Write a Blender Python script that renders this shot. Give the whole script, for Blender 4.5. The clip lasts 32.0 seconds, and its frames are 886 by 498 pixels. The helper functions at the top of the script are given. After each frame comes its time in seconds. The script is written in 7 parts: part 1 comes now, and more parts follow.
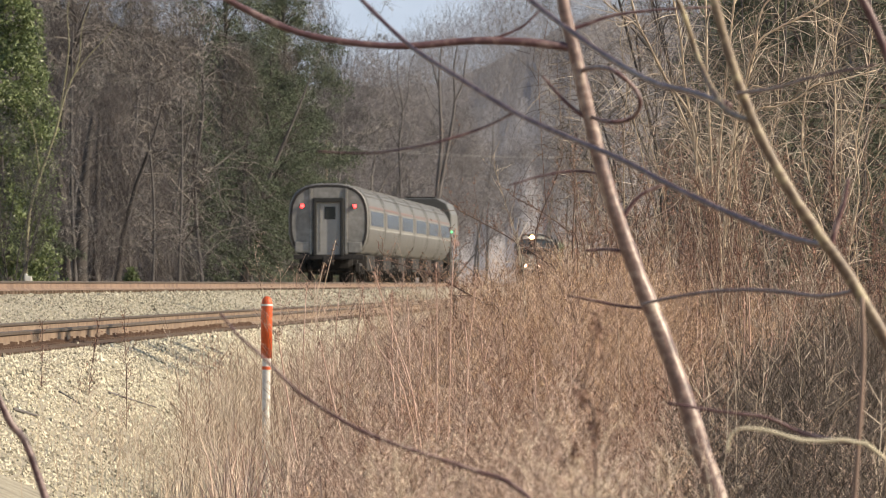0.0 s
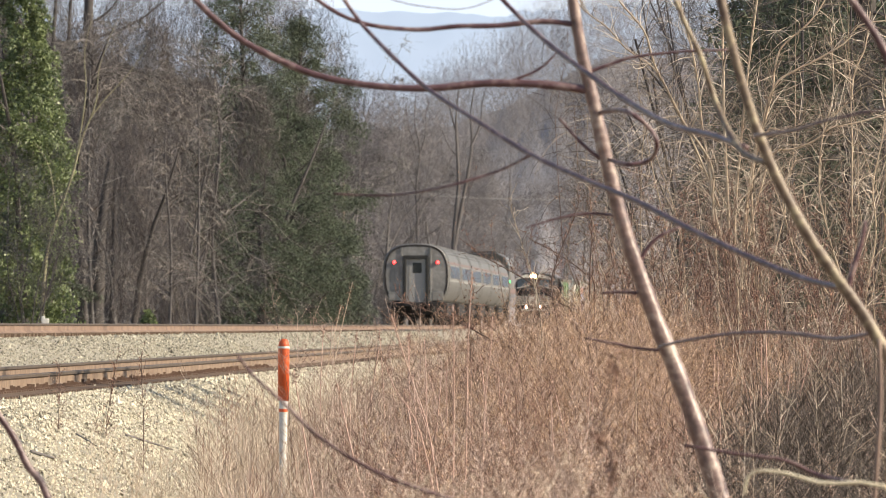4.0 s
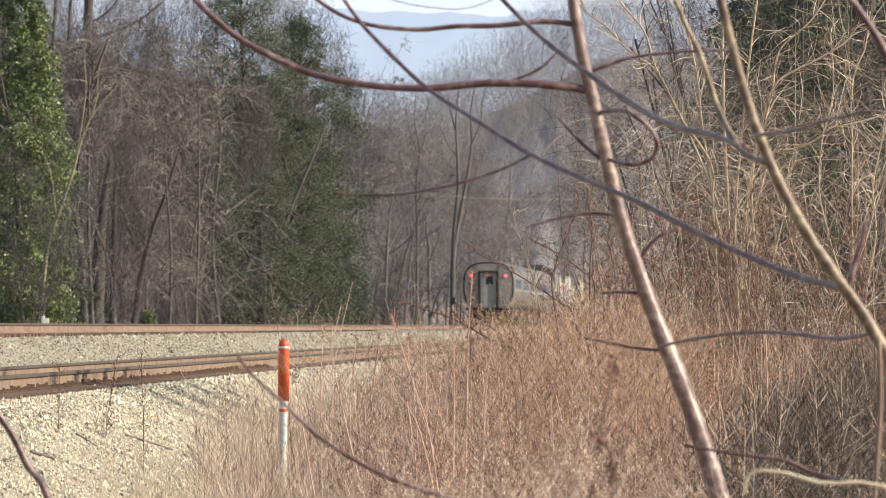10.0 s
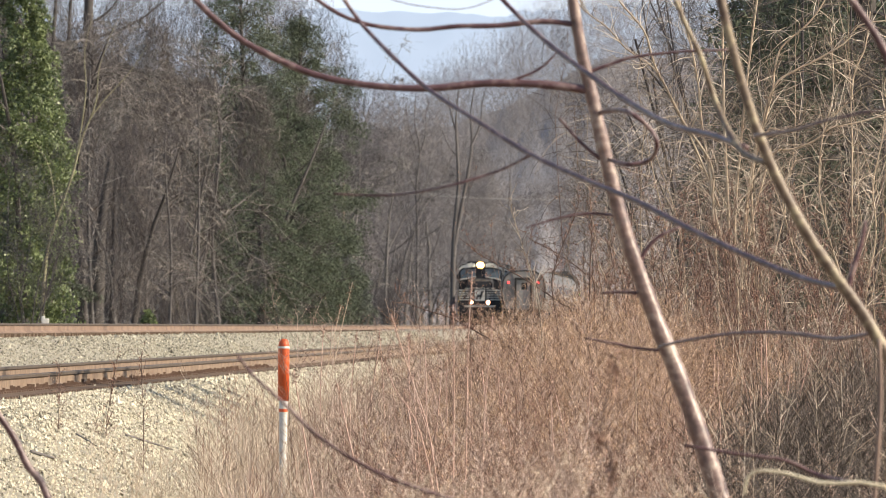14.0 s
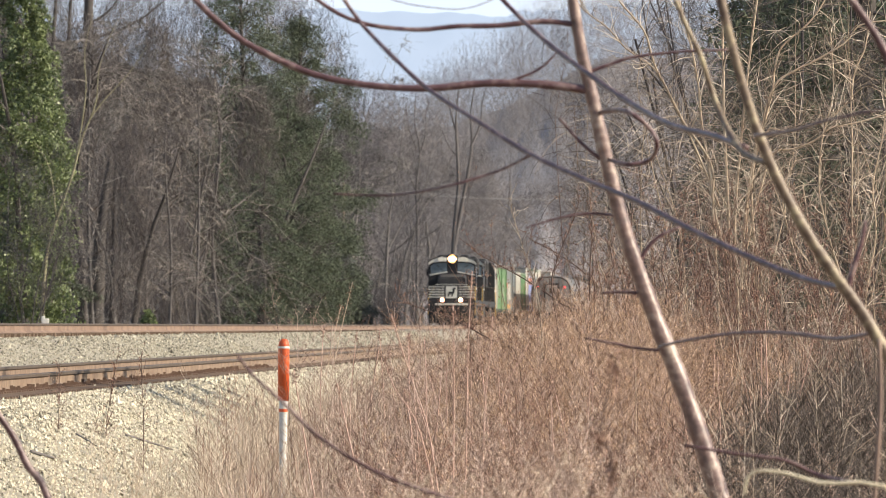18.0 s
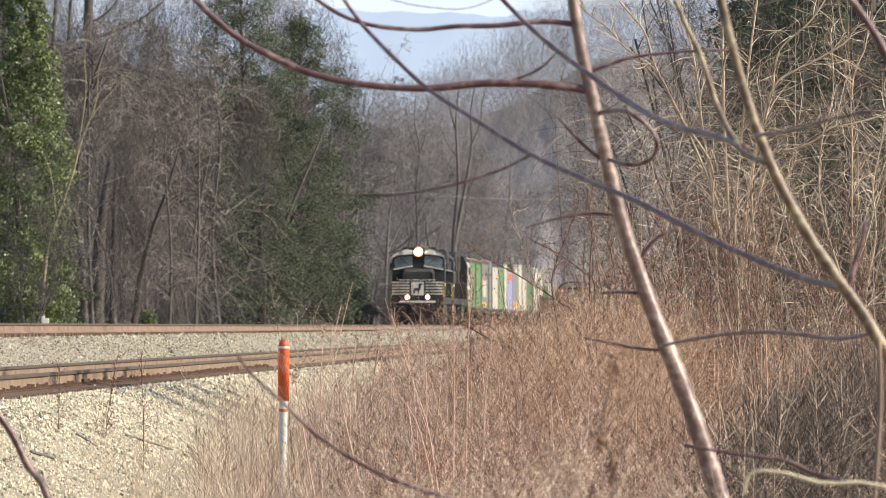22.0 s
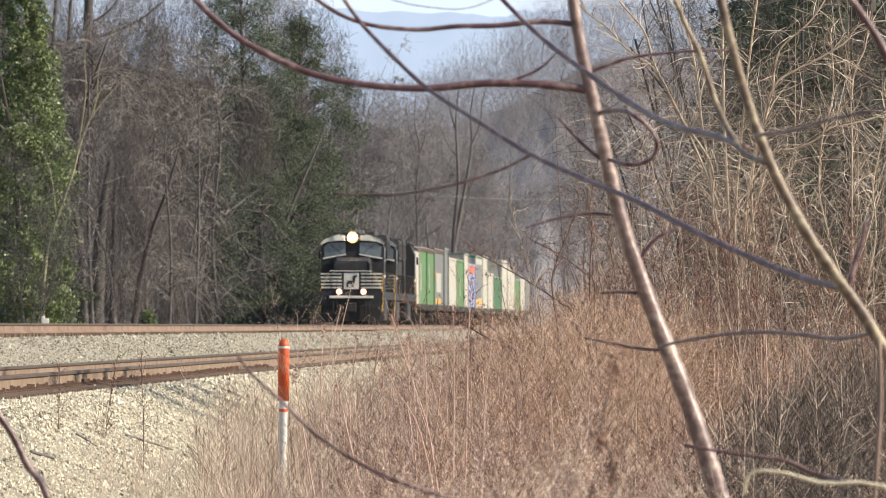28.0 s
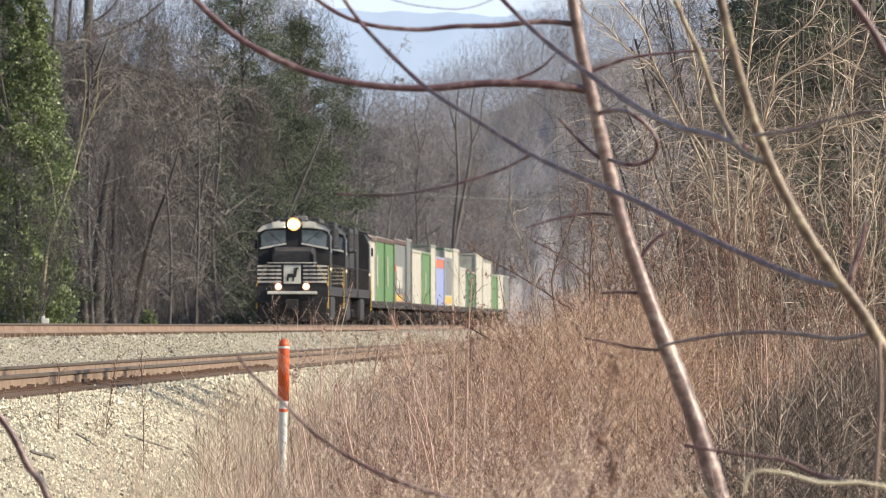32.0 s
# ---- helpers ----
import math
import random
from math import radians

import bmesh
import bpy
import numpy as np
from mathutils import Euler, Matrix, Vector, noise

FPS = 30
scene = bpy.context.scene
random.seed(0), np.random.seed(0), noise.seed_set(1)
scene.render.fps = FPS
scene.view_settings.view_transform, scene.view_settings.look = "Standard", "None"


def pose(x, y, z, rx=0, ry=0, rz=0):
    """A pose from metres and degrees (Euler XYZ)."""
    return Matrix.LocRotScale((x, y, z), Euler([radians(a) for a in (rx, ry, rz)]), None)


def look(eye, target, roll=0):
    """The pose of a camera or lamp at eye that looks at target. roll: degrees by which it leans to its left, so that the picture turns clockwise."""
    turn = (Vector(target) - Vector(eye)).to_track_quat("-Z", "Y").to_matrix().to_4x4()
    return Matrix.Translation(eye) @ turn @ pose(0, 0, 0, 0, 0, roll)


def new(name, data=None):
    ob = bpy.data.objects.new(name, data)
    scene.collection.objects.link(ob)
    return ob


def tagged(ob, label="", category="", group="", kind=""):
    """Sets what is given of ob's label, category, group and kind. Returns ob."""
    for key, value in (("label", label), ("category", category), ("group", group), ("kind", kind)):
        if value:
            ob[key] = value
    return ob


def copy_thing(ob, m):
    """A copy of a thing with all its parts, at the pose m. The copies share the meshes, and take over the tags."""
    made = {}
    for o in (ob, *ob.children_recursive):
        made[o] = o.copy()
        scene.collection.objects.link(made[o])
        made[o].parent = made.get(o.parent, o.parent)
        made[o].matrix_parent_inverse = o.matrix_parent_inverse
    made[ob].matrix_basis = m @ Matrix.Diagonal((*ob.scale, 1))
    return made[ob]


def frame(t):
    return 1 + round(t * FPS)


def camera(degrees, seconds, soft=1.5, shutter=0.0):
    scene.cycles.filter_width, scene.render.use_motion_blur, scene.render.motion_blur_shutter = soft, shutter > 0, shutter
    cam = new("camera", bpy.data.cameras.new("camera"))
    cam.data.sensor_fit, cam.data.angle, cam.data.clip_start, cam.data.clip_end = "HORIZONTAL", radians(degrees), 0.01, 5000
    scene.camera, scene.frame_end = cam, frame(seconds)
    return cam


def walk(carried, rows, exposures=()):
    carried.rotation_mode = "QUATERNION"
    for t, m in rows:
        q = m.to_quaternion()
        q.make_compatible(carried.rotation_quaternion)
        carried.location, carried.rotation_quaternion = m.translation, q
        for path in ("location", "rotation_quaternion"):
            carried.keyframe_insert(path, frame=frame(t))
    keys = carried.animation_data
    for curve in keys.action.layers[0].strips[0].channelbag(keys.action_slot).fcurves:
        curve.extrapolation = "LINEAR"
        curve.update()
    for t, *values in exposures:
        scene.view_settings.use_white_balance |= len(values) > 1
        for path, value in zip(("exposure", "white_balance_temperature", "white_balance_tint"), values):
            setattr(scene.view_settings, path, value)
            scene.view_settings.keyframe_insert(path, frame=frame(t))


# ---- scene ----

# One telephoto camera on a tripod at eye height; it tilts up and settles within four seconds.
EYE = 1.65
EXPOSURE = 0.42
cam = camera(3.6, 32.0, soft=0.9)
cam.data.dof.use_dof = True
cam.data.dof.focus_distance = 120.0
cam.data.dof.aperture_fstop = 33.0


def aim(dx, dy):
    step = 0.0022968
    return pose(0, 0, EYE, 90.3146 - dy * step, 0, -dx * step)


walk(cam, [(0.0, aim(30, 75)), (0.5, aim(27, 64)), (1.0, aim(24, 53)), (1.5, aim(17, 37)), (2.0, aim(12, 26)),
           (2.5, aim(7, 16.5)), (3.0, aim(2.5, 6)), (3.5, aim(0, 0)), (4.0, aim(0, 0)), (32.0, aim(0, 0))],
     exposures=[(0.0, EXPOSURE - 0.15, 6900, 10), (3.0, EXPOSURE, 6750, 10), (10.0, EXPOSURE, 6650, 10), (20.0, EXPOSURE, 6550, 10),
                (32.0, EXPOSURE - 0.03, 6400, 10)])

# Late-winter afternoon: low sun from the right.
SUN = Vector((0.83, -0.20, 0.50)).normalized()
world = bpy.data.worlds.new("sky")
scene.world = world
world.use_nodes = True
wn = world.node_tree.nodes
sky = wn.new("ShaderNodeTexSky")
sky.sky_type = "NISHITA"
sky.sun_disc = False
sky.sun_elevation = math.asin(SUN.z)
sky.sun_rotation = math.atan2(SUN.x, SUN.y)
sky.dust_density = 0.8
sky.air_density = 1.0
world.node_tree.links.new(sky.outputs[0], wn["Background"].inputs[0])
wn["Background"].inputs[1].default_value = 0.11
sun_data = bpy.data.lights.new("sun", "SUN")
sun_data.energy, sun_data.angle, sun_data.color = 5.1, radians(0.53), (1.0, 0.88, 0.70)
sun = new("sun", sun_data)
sun.matrix_world = look(SUN * 100, (0, 0, 0))

# ---- materials ----
def surface(name, colors, scale=4.0, rough=0.8, metal=0.0, bump=0.0, island=0.0, fine=6.0, coord="Object", spread=0.25, sheen=0.0):
    """A noise-mottled surface: colours over a coarse and a fine scale, an optional jitter from piece to piece."""
    m = bpy.data.materials.new(name)
    m.use_nodes = True
    nt = m.node_tree
    n, ln = nt.nodes, nt.links
    b = n["Principled BSDF"]
    tc = n.new("ShaderNodeTexCoord")
    a1 = n.new("ShaderNodeTexNoise")
    a1.inputs["Scale"].default_value = scale
    a1.inputs["Detail"].default_value = 4
    a2 = n.new("ShaderNodeTexNoise")
    a2.inputs["Scale"].default_value = scale * fine
    a2.inputs["Detail"].default_value = 3
    ln.new(tc.outputs[coord], a1.inputs["Vector"])
    ln.new(tc.outputs[coord], a2.inputs["Vector"])
    mix = n.new("ShaderNodeMath")
    mix.operation = "MULTIPLY_ADD"
    mix.inputs[1].default_value = 0.45
    half = n.new("ShaderNodeMath")
    half.operation = "MULTIPLY"
    half.inputs[1].default_value = 0.55
    ln.new(a1.outputs["Fac"], half.inputs[0])
    ln.new(a2.outputs["Fac"], mix.inputs[0])
    ln.new(half.outputs[0], mix.inputs[2])
    fac = mix.outputs[0]
    if island:
        geo = n.new("ShaderNodeNewGeometry")
        add = n.new("ShaderNodeMath")
        add.operation = "MULTIPLY_ADD"
        add.inputs[1].default_value = island
        sub = n.new("ShaderNodeMath")
        sub.operation = "SUBTRACT"
        sub.inputs[1].default_value = island / 2
        ln.new(geo.outputs["Random Per Island"], add.inputs[0])
        ln.new(fac, sub.inputs[0])
        ln.new(sub.outputs[0], add.inputs[2])
        fac = add.outputs[0]
    ramp = n.new("ShaderNodeValToRGB")
    els = ramp.color_ramp.elements
    k = len(colors)
    lo, hi = 0.5 - spread, 0.5 + spread
    els[0].position, els[1].position = lo, hi
    els[0].color, els[1].color = (*colors[0], 1), (*colors[-1], 1)
    for i in range(1, k - 1):
        e = els.new(lo + (hi - lo) * i / (k - 1))
        e.color = (*colors[i], 1)
    ln.new(fac, ramp.inputs["Fac"])
    ln.new(ramp.outputs["Color"], b.inputs["Base Color"])
    b.inputs["Roughness"].default_value = rough
    b.inputs["Metallic"].default_value = metal
    if sheen:
        b.inputs["Specular IOR Level"].default_value = sheen
    if bump:
        bp = n.new("ShaderNodeBump")
        bp.inputs["Strength"].default_value = bump
        bp.inputs["Distance"].default_value = 0.02
        ln.new(a2.outputs["Fac"], bp.inputs["Height"])
        ln.new(bp.outputs["Normal"], b.inputs["Normal"])
    return m


def glow(name, color, strength):
    m = bpy.data.materials.new(name)
    m.use_nodes = True
    b = m.node_tree.nodes["Principled BSDF"]
    b.inputs["Base Color"].default_value = (*color, 1)
    b.inputs["Emission Color"].default_value = (*color, 1)
    b.inputs["Emission Strength"].default_value = strength
    return m


def leafy(name, colors, rough=0.5, scale=1.5, island=0.5, through_light=0.25):
    """Thin leaves: mottled from leaf to leaf, some light comes through."""
    m = surface(name, colors, scale, rough, island=island)
    nt = m.node_tree
    b = nt.nodes["Principled BSDF"]
    t = nt.nodes.new("ShaderNodeBsdfTranslucent")
    mx = nt.nodes.new("ShaderNodeMixShader")
    mx.inputs[0].default_value = through_light
    col = b.inputs["Base Color"].links[0].from_socket
    nt.links.new(col, t.inputs["Color"])
    nt.links.new(b.outputs[0], mx.inputs[1])
    nt.links.new(t.outputs[0], mx.inputs[2])
    nt.links.new(mx.outputs[0], nt.nodes["Material Output"].inputs["Surface"])
    return m


M_SOIL = surface("soil_and_litter", [(0.10, 0.07, 0.045), (0.20, 0.14, 0.09), (0.30, 0.23, 0.15)], 0.6, 0.95, bump=0.6, fine=14)
M_BALLAST = surface("ballast_bed", [(0.12, 0.107, 0.084), (0.33, 0.298, 0.232), (0.53, 0.485, 0.385)], 3.0, 0.9, bump=1.0, fine=9)
M_STONE = surface("crushed_stone", [(0.17, 0.15, 0.112), (0.48, 0.43, 0.318), (0.66, 0.60, 0.46), (0.79, 0.735, 0.58)], 1.0, 0.85, island=0.55, fine=20, spread=0.3)
# Darker, duller copy of the crushed stone, for the main line's shoulder.
M_STONE_DULL = surface("dull_crushed_stone", [(0.11, 0.10, 0.078), (0.31, 0.282, 0.215), (0.45, 0.415, 0.325), (0.58, 0.545, 0.44)], 1.0, 0.9, island=0.55, fine=20, spread=0.3)
M_RAIL = surface("rusty_rail_steel", [(0.09, 0.055, 0.042), (0.23, 0.165, 0.12), (0.36, 0.28, 0.21)], 0.9, 0.8, metal=0.15, bump=0.3, fine=9)
M_RAILTOP = surface("worn_rail_head", [(0.05, 0.036, 0.028), (0.15, 0.115, 0.088)], 3.0, 0.6, metal=0.2)
M_TIE = surface("creosoted_tie", [(0.05, 0.035, 0.025), (0.12, 0.08, 0.055), (0.22, 0.15, 0.10)], 3.0, 0.9, bump=0.6, fine=8)
M_IRON = surface("rusty_iron", [(0.13, 0.08, 0.058), (0.26, 0.175, 0.128)], 5.0, 0.85, metal=0.2)
M_RAILMAIN = surface("dark_rusty_rail", [(0.09, 0.055, 0.045), (0.24, 0.165, 0.125), (0.38, 0.28, 0.21)], 0.9, 0.8, metal=0.15, bump=0.3, fine=9)
# Bark and wood-twig colours here are greyed and cooled to stand for haze.
M_BARK = surface("grey_brown_bark", [(0.035, 0.031, 0.03), (0.07, 0.063, 0.061), (0.125, 0.113, 0.107)], 2.0, 0.9, bump=0.5, fine=10)
M_TWIG = surface("brown_twigs", [(0.075, 0.066, 0.061), (0.155, 0.138, 0.128), (0.29, 0.258, 0.235)], 0.09, 0.9, island=0.35, spread=0.15)
M_WOODTWIG = leafy("purplish_brown_twigs", [(0.047, 0.043, 0.046), (0.093, 0.086, 0.089), (0.168, 0.156, 0.157)], 0.9, scale=0.11, island=0.15, through_light=0.3)
M_GREYBARK = surface("weathered_grey_bark", [(0.08, 0.073, 0.072), (0.135, 0.125, 0.122), (0.21, 0.195, 0.188)], 1.0, 0.9, bump=0.4, fine=10)
M_FARBARK = surface("slate_grey_bark", [(0.07, 0.064, 0.064), (0.115, 0.105, 0.104), (0.17, 0.157, 0.154)], 1.0, 0.9, bump=0.4, fine=10)
# Lighter copy of the wood twigs; the sunlight on them is in the colour.
M_PALETWIG = surface("sunlit_grey_twigs", [(0.09, 0.084, 0.082), (0.18, 0.168, 0.16), (0.36, 0.337, 0.31)], 0.2, 0.9, island=0.5, spread=0.18)
M_TWIGDARK = surface("dark_reddish_twigs", [(0.085, 0.055, 0.047), (0.17, 0.115, 0.095), (0.30, 0.215, 0.175)], 2.0, 0.8, island=0.5)
# Distance haze put into the colour: pale, cool twigs, translucent to even their shading.
M_FARTWIG = leafy("haze_paled_twigs", [(0.175, 0.163, 0.168), (0.248, 0.232, 0.237), (0.31, 0.293, 0.297)], 0.9, scale=0.1, island=0.08, through_light=0.45)
M_PALEBARK = surface("pale_olive_bark", [(0.15, 0.14, 0.085), (0.26, 0.245, 0.155), (0.36, 0.335, 0.22)], 3.0, 0.8, bump=0.3)
M_THICKET = surface("sunlit_tan_bark", [(0.13, 0.09, 0.063), (0.31, 0.235, 0.165), (0.52, 0.425, 0.31)], 1.4, 0.7, island=0.5, fine=10)
M_CANE = surface("pale_cream_canes", [(0.14, 0.105, 0.08), (0.39, 0.318, 0.249), (0.74, 0.645, 0.525)], 1.4, 0.65, island=0.6, fine=10)
M_STALK = surface("pinkish_dry_stalk", [(0.34, 0.19, 0.155), (0.58, 0.38, 0.31), (0.78, 0.63, 0.55)], 5.0, 0.7)
# Far slope colour is likewise paled and greyed to stand for haze.
M_FARHILL = surface("haze_paled_woods", [(0.223, 0.209, 0.216), (0.317, 0.3, 0.308), (0.405, 0.385, 0.393)], 0.5, 0.95, fine=9)
M_TWIGRED = surface("reddish_brown_twigs", [(0.15, 0.085, 0.065), (0.28, 0.165, 0.125), (0.40, 0.26, 0.19)], 2.0, 0.8, island=0.5)
M_SAPLING = surface("smooth_purple_brown_bark", [(0.05, 0.022, 0.027), (0.12, 0.064, 0.07), (0.34, 0.25, 0.235)], 8.0, 0.42, bump=0.06, fine=4, sheen=0.5, spread=0.22)
M_TRUNKBARK = surface("pale_brown_trunk_bark", [(0.055, 0.026, 0.028), (0.22, 0.14, 0.122), (0.52, 0.42, 0.345)], 8.0, 0.34, bump=0.08, fine=4, sheen=0.9, spread=0.2)
M_OLIVEBARK = surface("smooth_olive_bark", [(0.06, 0.034, 0.03), (0.19, 0.138, 0.098), (0.46, 0.395, 0.25)], 8.0, 0.45, bump=0.08, fine=4, sheen=0.5, spread=0.2)
M_IVY = leafy("ivy_leaves", [(0.05, 0.074, 0.032), (0.145, 0.185, 0.078), (0.28, 0.335, 0.16)], 0.42)
# Vine colour is cooled for distance haze; its translucency softens the shading.
M_VINETWIG = leafy("brown_hanging_vines", [(0.06, 0.052, 0.054), (0.142, 0.125, 0.122), (0.265, 0.235, 0.222)], 0.9, scale=0.25, island=0.25, through_light=0.3)
# Needle colours are lightened to stand for haze, the pale set greyed too.
M_PINE = leafy("dark_conifer_needles", [(0.052, 0.067, 0.046), (0.097, 0.117, 0.08), (0.155, 0.178, 0.122)], 0.9, scale=0.35, island=0.25)
M_PINEPALE = leafy("haze_greyed_needles", [(0.08, 0.093, 0.078), (0.14, 0.157, 0.13), (0.22, 0.24, 0.195)], 0.9, scale=0.35)
M_HILL = surface("wooded_slope", [(0.035, 0.03, 0.029), (0.075, 0.066, 0.063), (0.13, 0.118, 0.112)], 0.16, 0.95, bump=1.0, fine=12)
M_WEED = surface("dead_weed_stems", [(0.14, 0.088, 0.072), (0.36, 0.245, 0.20), (0.66, 0.51, 0.435)], 0.35, 0.85, island=0.55, fine=30, spread=0.2)
M_FLUFF = surface("dry_seed_heads", [(0.19, 0.125, 0.097), (0.48, 0.343, 0.27), (0.80, 0.65, 0.535)], 0.3, 0.9, island=0.55, fine=30, spread=0.22)
M_STRAW = surface("bleached_straw", [(0.40, 0.30, 0.215), (0.66, 0.535, 0.41), (0.84, 0.74, 0.61)], 0.5, 0.8, island=0.5, fine=30)
M_ORANGE = surface("faded_orange_plastic", [(0.50, 0.075, 0.02), (0.66, 0.11, 0.03), (0.75, 0.20, 0.08)], 9.0, 0.5, fine=5)
M_WHITEPL = surface("scuffed_white_plastic", [(0.45, 0.43, 0.40), (0.72, 0.70, 0.66), (0.82, 0.80, 0.77)], 8.0, 0.55, fine=5)
M_STEEL = surface("dull_stainless_steel", [(0.12, 0.117, 0.116), (0.18, 0.176, 0.174), (0.27, 0.263, 0.258)], 0.7, 0.55, metal=0.3, bump=0.05, fine=12)
M_STEELEND = surface("grimy_stainless_end", [(0.13, 0.124, 0.119), (0.24, 0.232, 0.224), (0.40, 0.39, 0.38)], 1.1, 0.55, metal=0.3, fine=5)
M_VEST = surface("sooty_vestibule_steel", [(0.045, 0.044, 0.043), (0.075, 0.073, 0.07), (0.11, 0.107, 0.104)], 1.0, 0.6, metal=0.2)
M_STEMGREY = surface("dead_grey_stems", [(0.024, 0.018, 0.015), (0.058, 0.045, 0.038), (0.21, 0.172, 0.145)], 3.0, 0.8, island=0.7, fine=10, spread=0.32)
M_RUBBER = surface("black_rubber", [(0.012, 0.012, 0.012), (0.03, 0.03, 0.03)], 4.0, 0.7)
# Grimy underframe; its darks are also raised to stand for distance haze.
M_UNDER = surface("grimy_hazed_underframe", [(0.022, 0.021, 0.022), (0.038, 0.036, 0.037), (0.065, 0.06, 0.057)], 2.0, 0.9, sheen=0.2)
M_GLASS = surface("dark_tinted_glass", [(0.015, 0.018, 0.02), (0.04, 0.045, 0.05)], 2.0, 0.22, sheen=0.35)
# The sky's reflection is put into this glass as a pale blue base.
M_CABGLASS = surface("sky_tinted_glass", [(0.10, 0.13, 0.16), (0.20, 0.25, 0.30)], 1.0, 0.08, sheen=0.8)
M_REDSTRIPE = surface("red_stripe", [(0.17, 0.10, 0.095), (0.22, 0.135, 0.125)], 1.0, 0.5)
M_BLUESTRIPE = surface("dark_window_band", [(0.075, 0.08, 0.1), (0.125, 0.13, 0.155)], 1.0, 0.4)
M_WHITESTRIPE = surface("white_stripe", [(0.30, 0.30, 0.29), (0.42, 0.41, 0.40)], 1.5, 0.5)
# Black paint raised beyond its dust, so that the colour carries the haze.
M_BLACK = surface("dusty_hazed_black_paint", [(0.02, 0.02, 0.024), (0.032, 0.032, 0.036), (0.055, 0.053, 0.053)], 1.2, 0.6, fine=6, sheen=0.3)
M_CREAM = surface("dusty_white_paint", [(0.45, 0.43, 0.38), (0.66, 0.64, 0.58), (0.76, 0.74, 0.68)], 2.0, 0.5)
M_YELLOW = surface("yellow_handrail", [(0.45, 0.26, 0.03), (0.62, 0.38, 0.06)], 4.0, 0.5)
M_DOOR = surface("grey_end_door", [(0.25, 0.245, 0.24), (0.34, 0.333, 0.327)], 1.5, 0.55)
M_POLE = surface("weathered_pole", [(0.16, 0.13, 0.10), (0.28, 0.23, 0.19)], 1.0, 0.9)
M_HEAD = glow("headlight_lens", (1.0, 0.90, 0.70), 60.0)
M_DITCH = glow("ditch_light_lens", (1.0, 0.88, 0.62), 40.0)
# Glare halos of the lamps, put in as dim orange glowing discs.
M_HALO = glow("headlight_halo_glow", (1.0, 0.50, 0.16), 0.85)
M_HALO_D = glow("ditch_halo_glow", (1.0, 0.36, 0.20), 0.6)
M_MARKER = glow("red_marker_lens", (1.0, 0.05, 0.05), 5.0)
M_GREENLAMP = glow("green_side_lamp", (0.05, 1.0, 0.25), 4.0)

M_GOLD = surface("golden_seed_plumes", [(0.27, 0.145, 0.078), (0.57, 0.355, 0.205), (0.80, 0.59, 0.395)], 0.6, 0.9, island=0.6, fine=20, spread=0.2)
M_BUD = surface("red_brown_buds", [(0.12, 0.055, 0.04), (0.27, 0.135, 0.098), (0.42, 0.245, 0.18)], 3.0, 0.8, island=0.6)
M_VINE = surface("brown_vine_stems", [(0.055, 0.039, 0.03), (0.125, 0.094, 0.072), (0.33, 0.268, 0.21)], 1.4, 0.8, island=0.6, fine=10)
# Pale cane whose bright highlight is also put into the base colour.
M_PALECANE = surface("highlit_pale_cane", [(0.38, 0.32, 0.22), (0.62, 0.55, 0.40), (0.80, 0.74, 0.58)], 3.0, 0.45, fine=9, sheen=0.6)
M_CREAM_STEM = surface("cream_tan_sapling_bark", [(0.22, 0.16, 0.11), (0.48, 0.378, 0.275), (0.74, 0.635, 0.49)], 2.0, 0.6, fine=9, bump=0.2)

# ---- shape helpers ----
def mesh_ob(name, verts, faces, material, parent=None, label="", smooth=False):
    me = bpy.data.meshes.new(name)
    me.from_pydata([tuple(v) for v in verts] if not isinstance(verts, np.ndarray) else verts.tolist(), [],
                   faces.tolist() if isinstance(faces, np.ndarray) else faces)
    me.materials.append(material)
    if smooth:
        me.polygons.foreach_set("use_smooth", [True] * len(me.polygons))
    me.update()
    ob = new(name, me)
    if parent:
        ob.parent = parent
    if label:
        tagged(ob, label)
    return ob


def part(name, bm, material, parent, label="", smooth=False):
    me = bpy.data.meshes.new(name)
    bmesh.ops.recalc_face_normals(bm, faces=bm.faces)
    bm.to_mesh(me)
    bm.free()
    me.materials.append(material)
    if smooth:
        me.polygons.foreach_set("use_smooth", [True] * len(me.polygons))
    ob = new(name, me)
    if parent:
        ob.parent = parent
    if label:
        tagged(ob, label)
    return ob


def box(bm, x0, x1, y0, y1, z0, z1, bevel=0.0):
    r = bmesh.ops.create_cube(bm, size=1.0)
    vs = r["verts"]
    for v in vs:
        v.co = Vector(((x0 + x1) / 2 + v.co.x * (x1 - x0), (y0 + y1) / 2 + v.co.y * (y1 - y0), (z0 + z1) / 2 + v.co.z * (z1 - z0)))
    if bevel:
        es = list({e for v in vs for e in v.link_edges})
        bmesh.ops.bevel(bm, geom=es, offset=bevel, segments=2, affect="EDGES", profile=0.6)
    return bm


def boxes(*rows, bevel=0.0):
    bm = bmesh.new()
    for r in rows:
        box(bm, *r, bevel=bevel)
    return bm


def drum(bm, c, r, half, axis="x", n=20):
    """A short cylinder centred at c."""
    m = {"x": Matrix.Rotation(radians(90), 4, "Y"), "y": Matrix.Rotation(radians(90), 4, "X"), "z": Matrix.Identity(4)}[axis]
    bmesh.ops.create_cone(bm, cap_ends=True, segments=n, radius1=r, radius2=r, depth=half * 2, matrix=Matrix.Translation(c) @ m)
    return bm


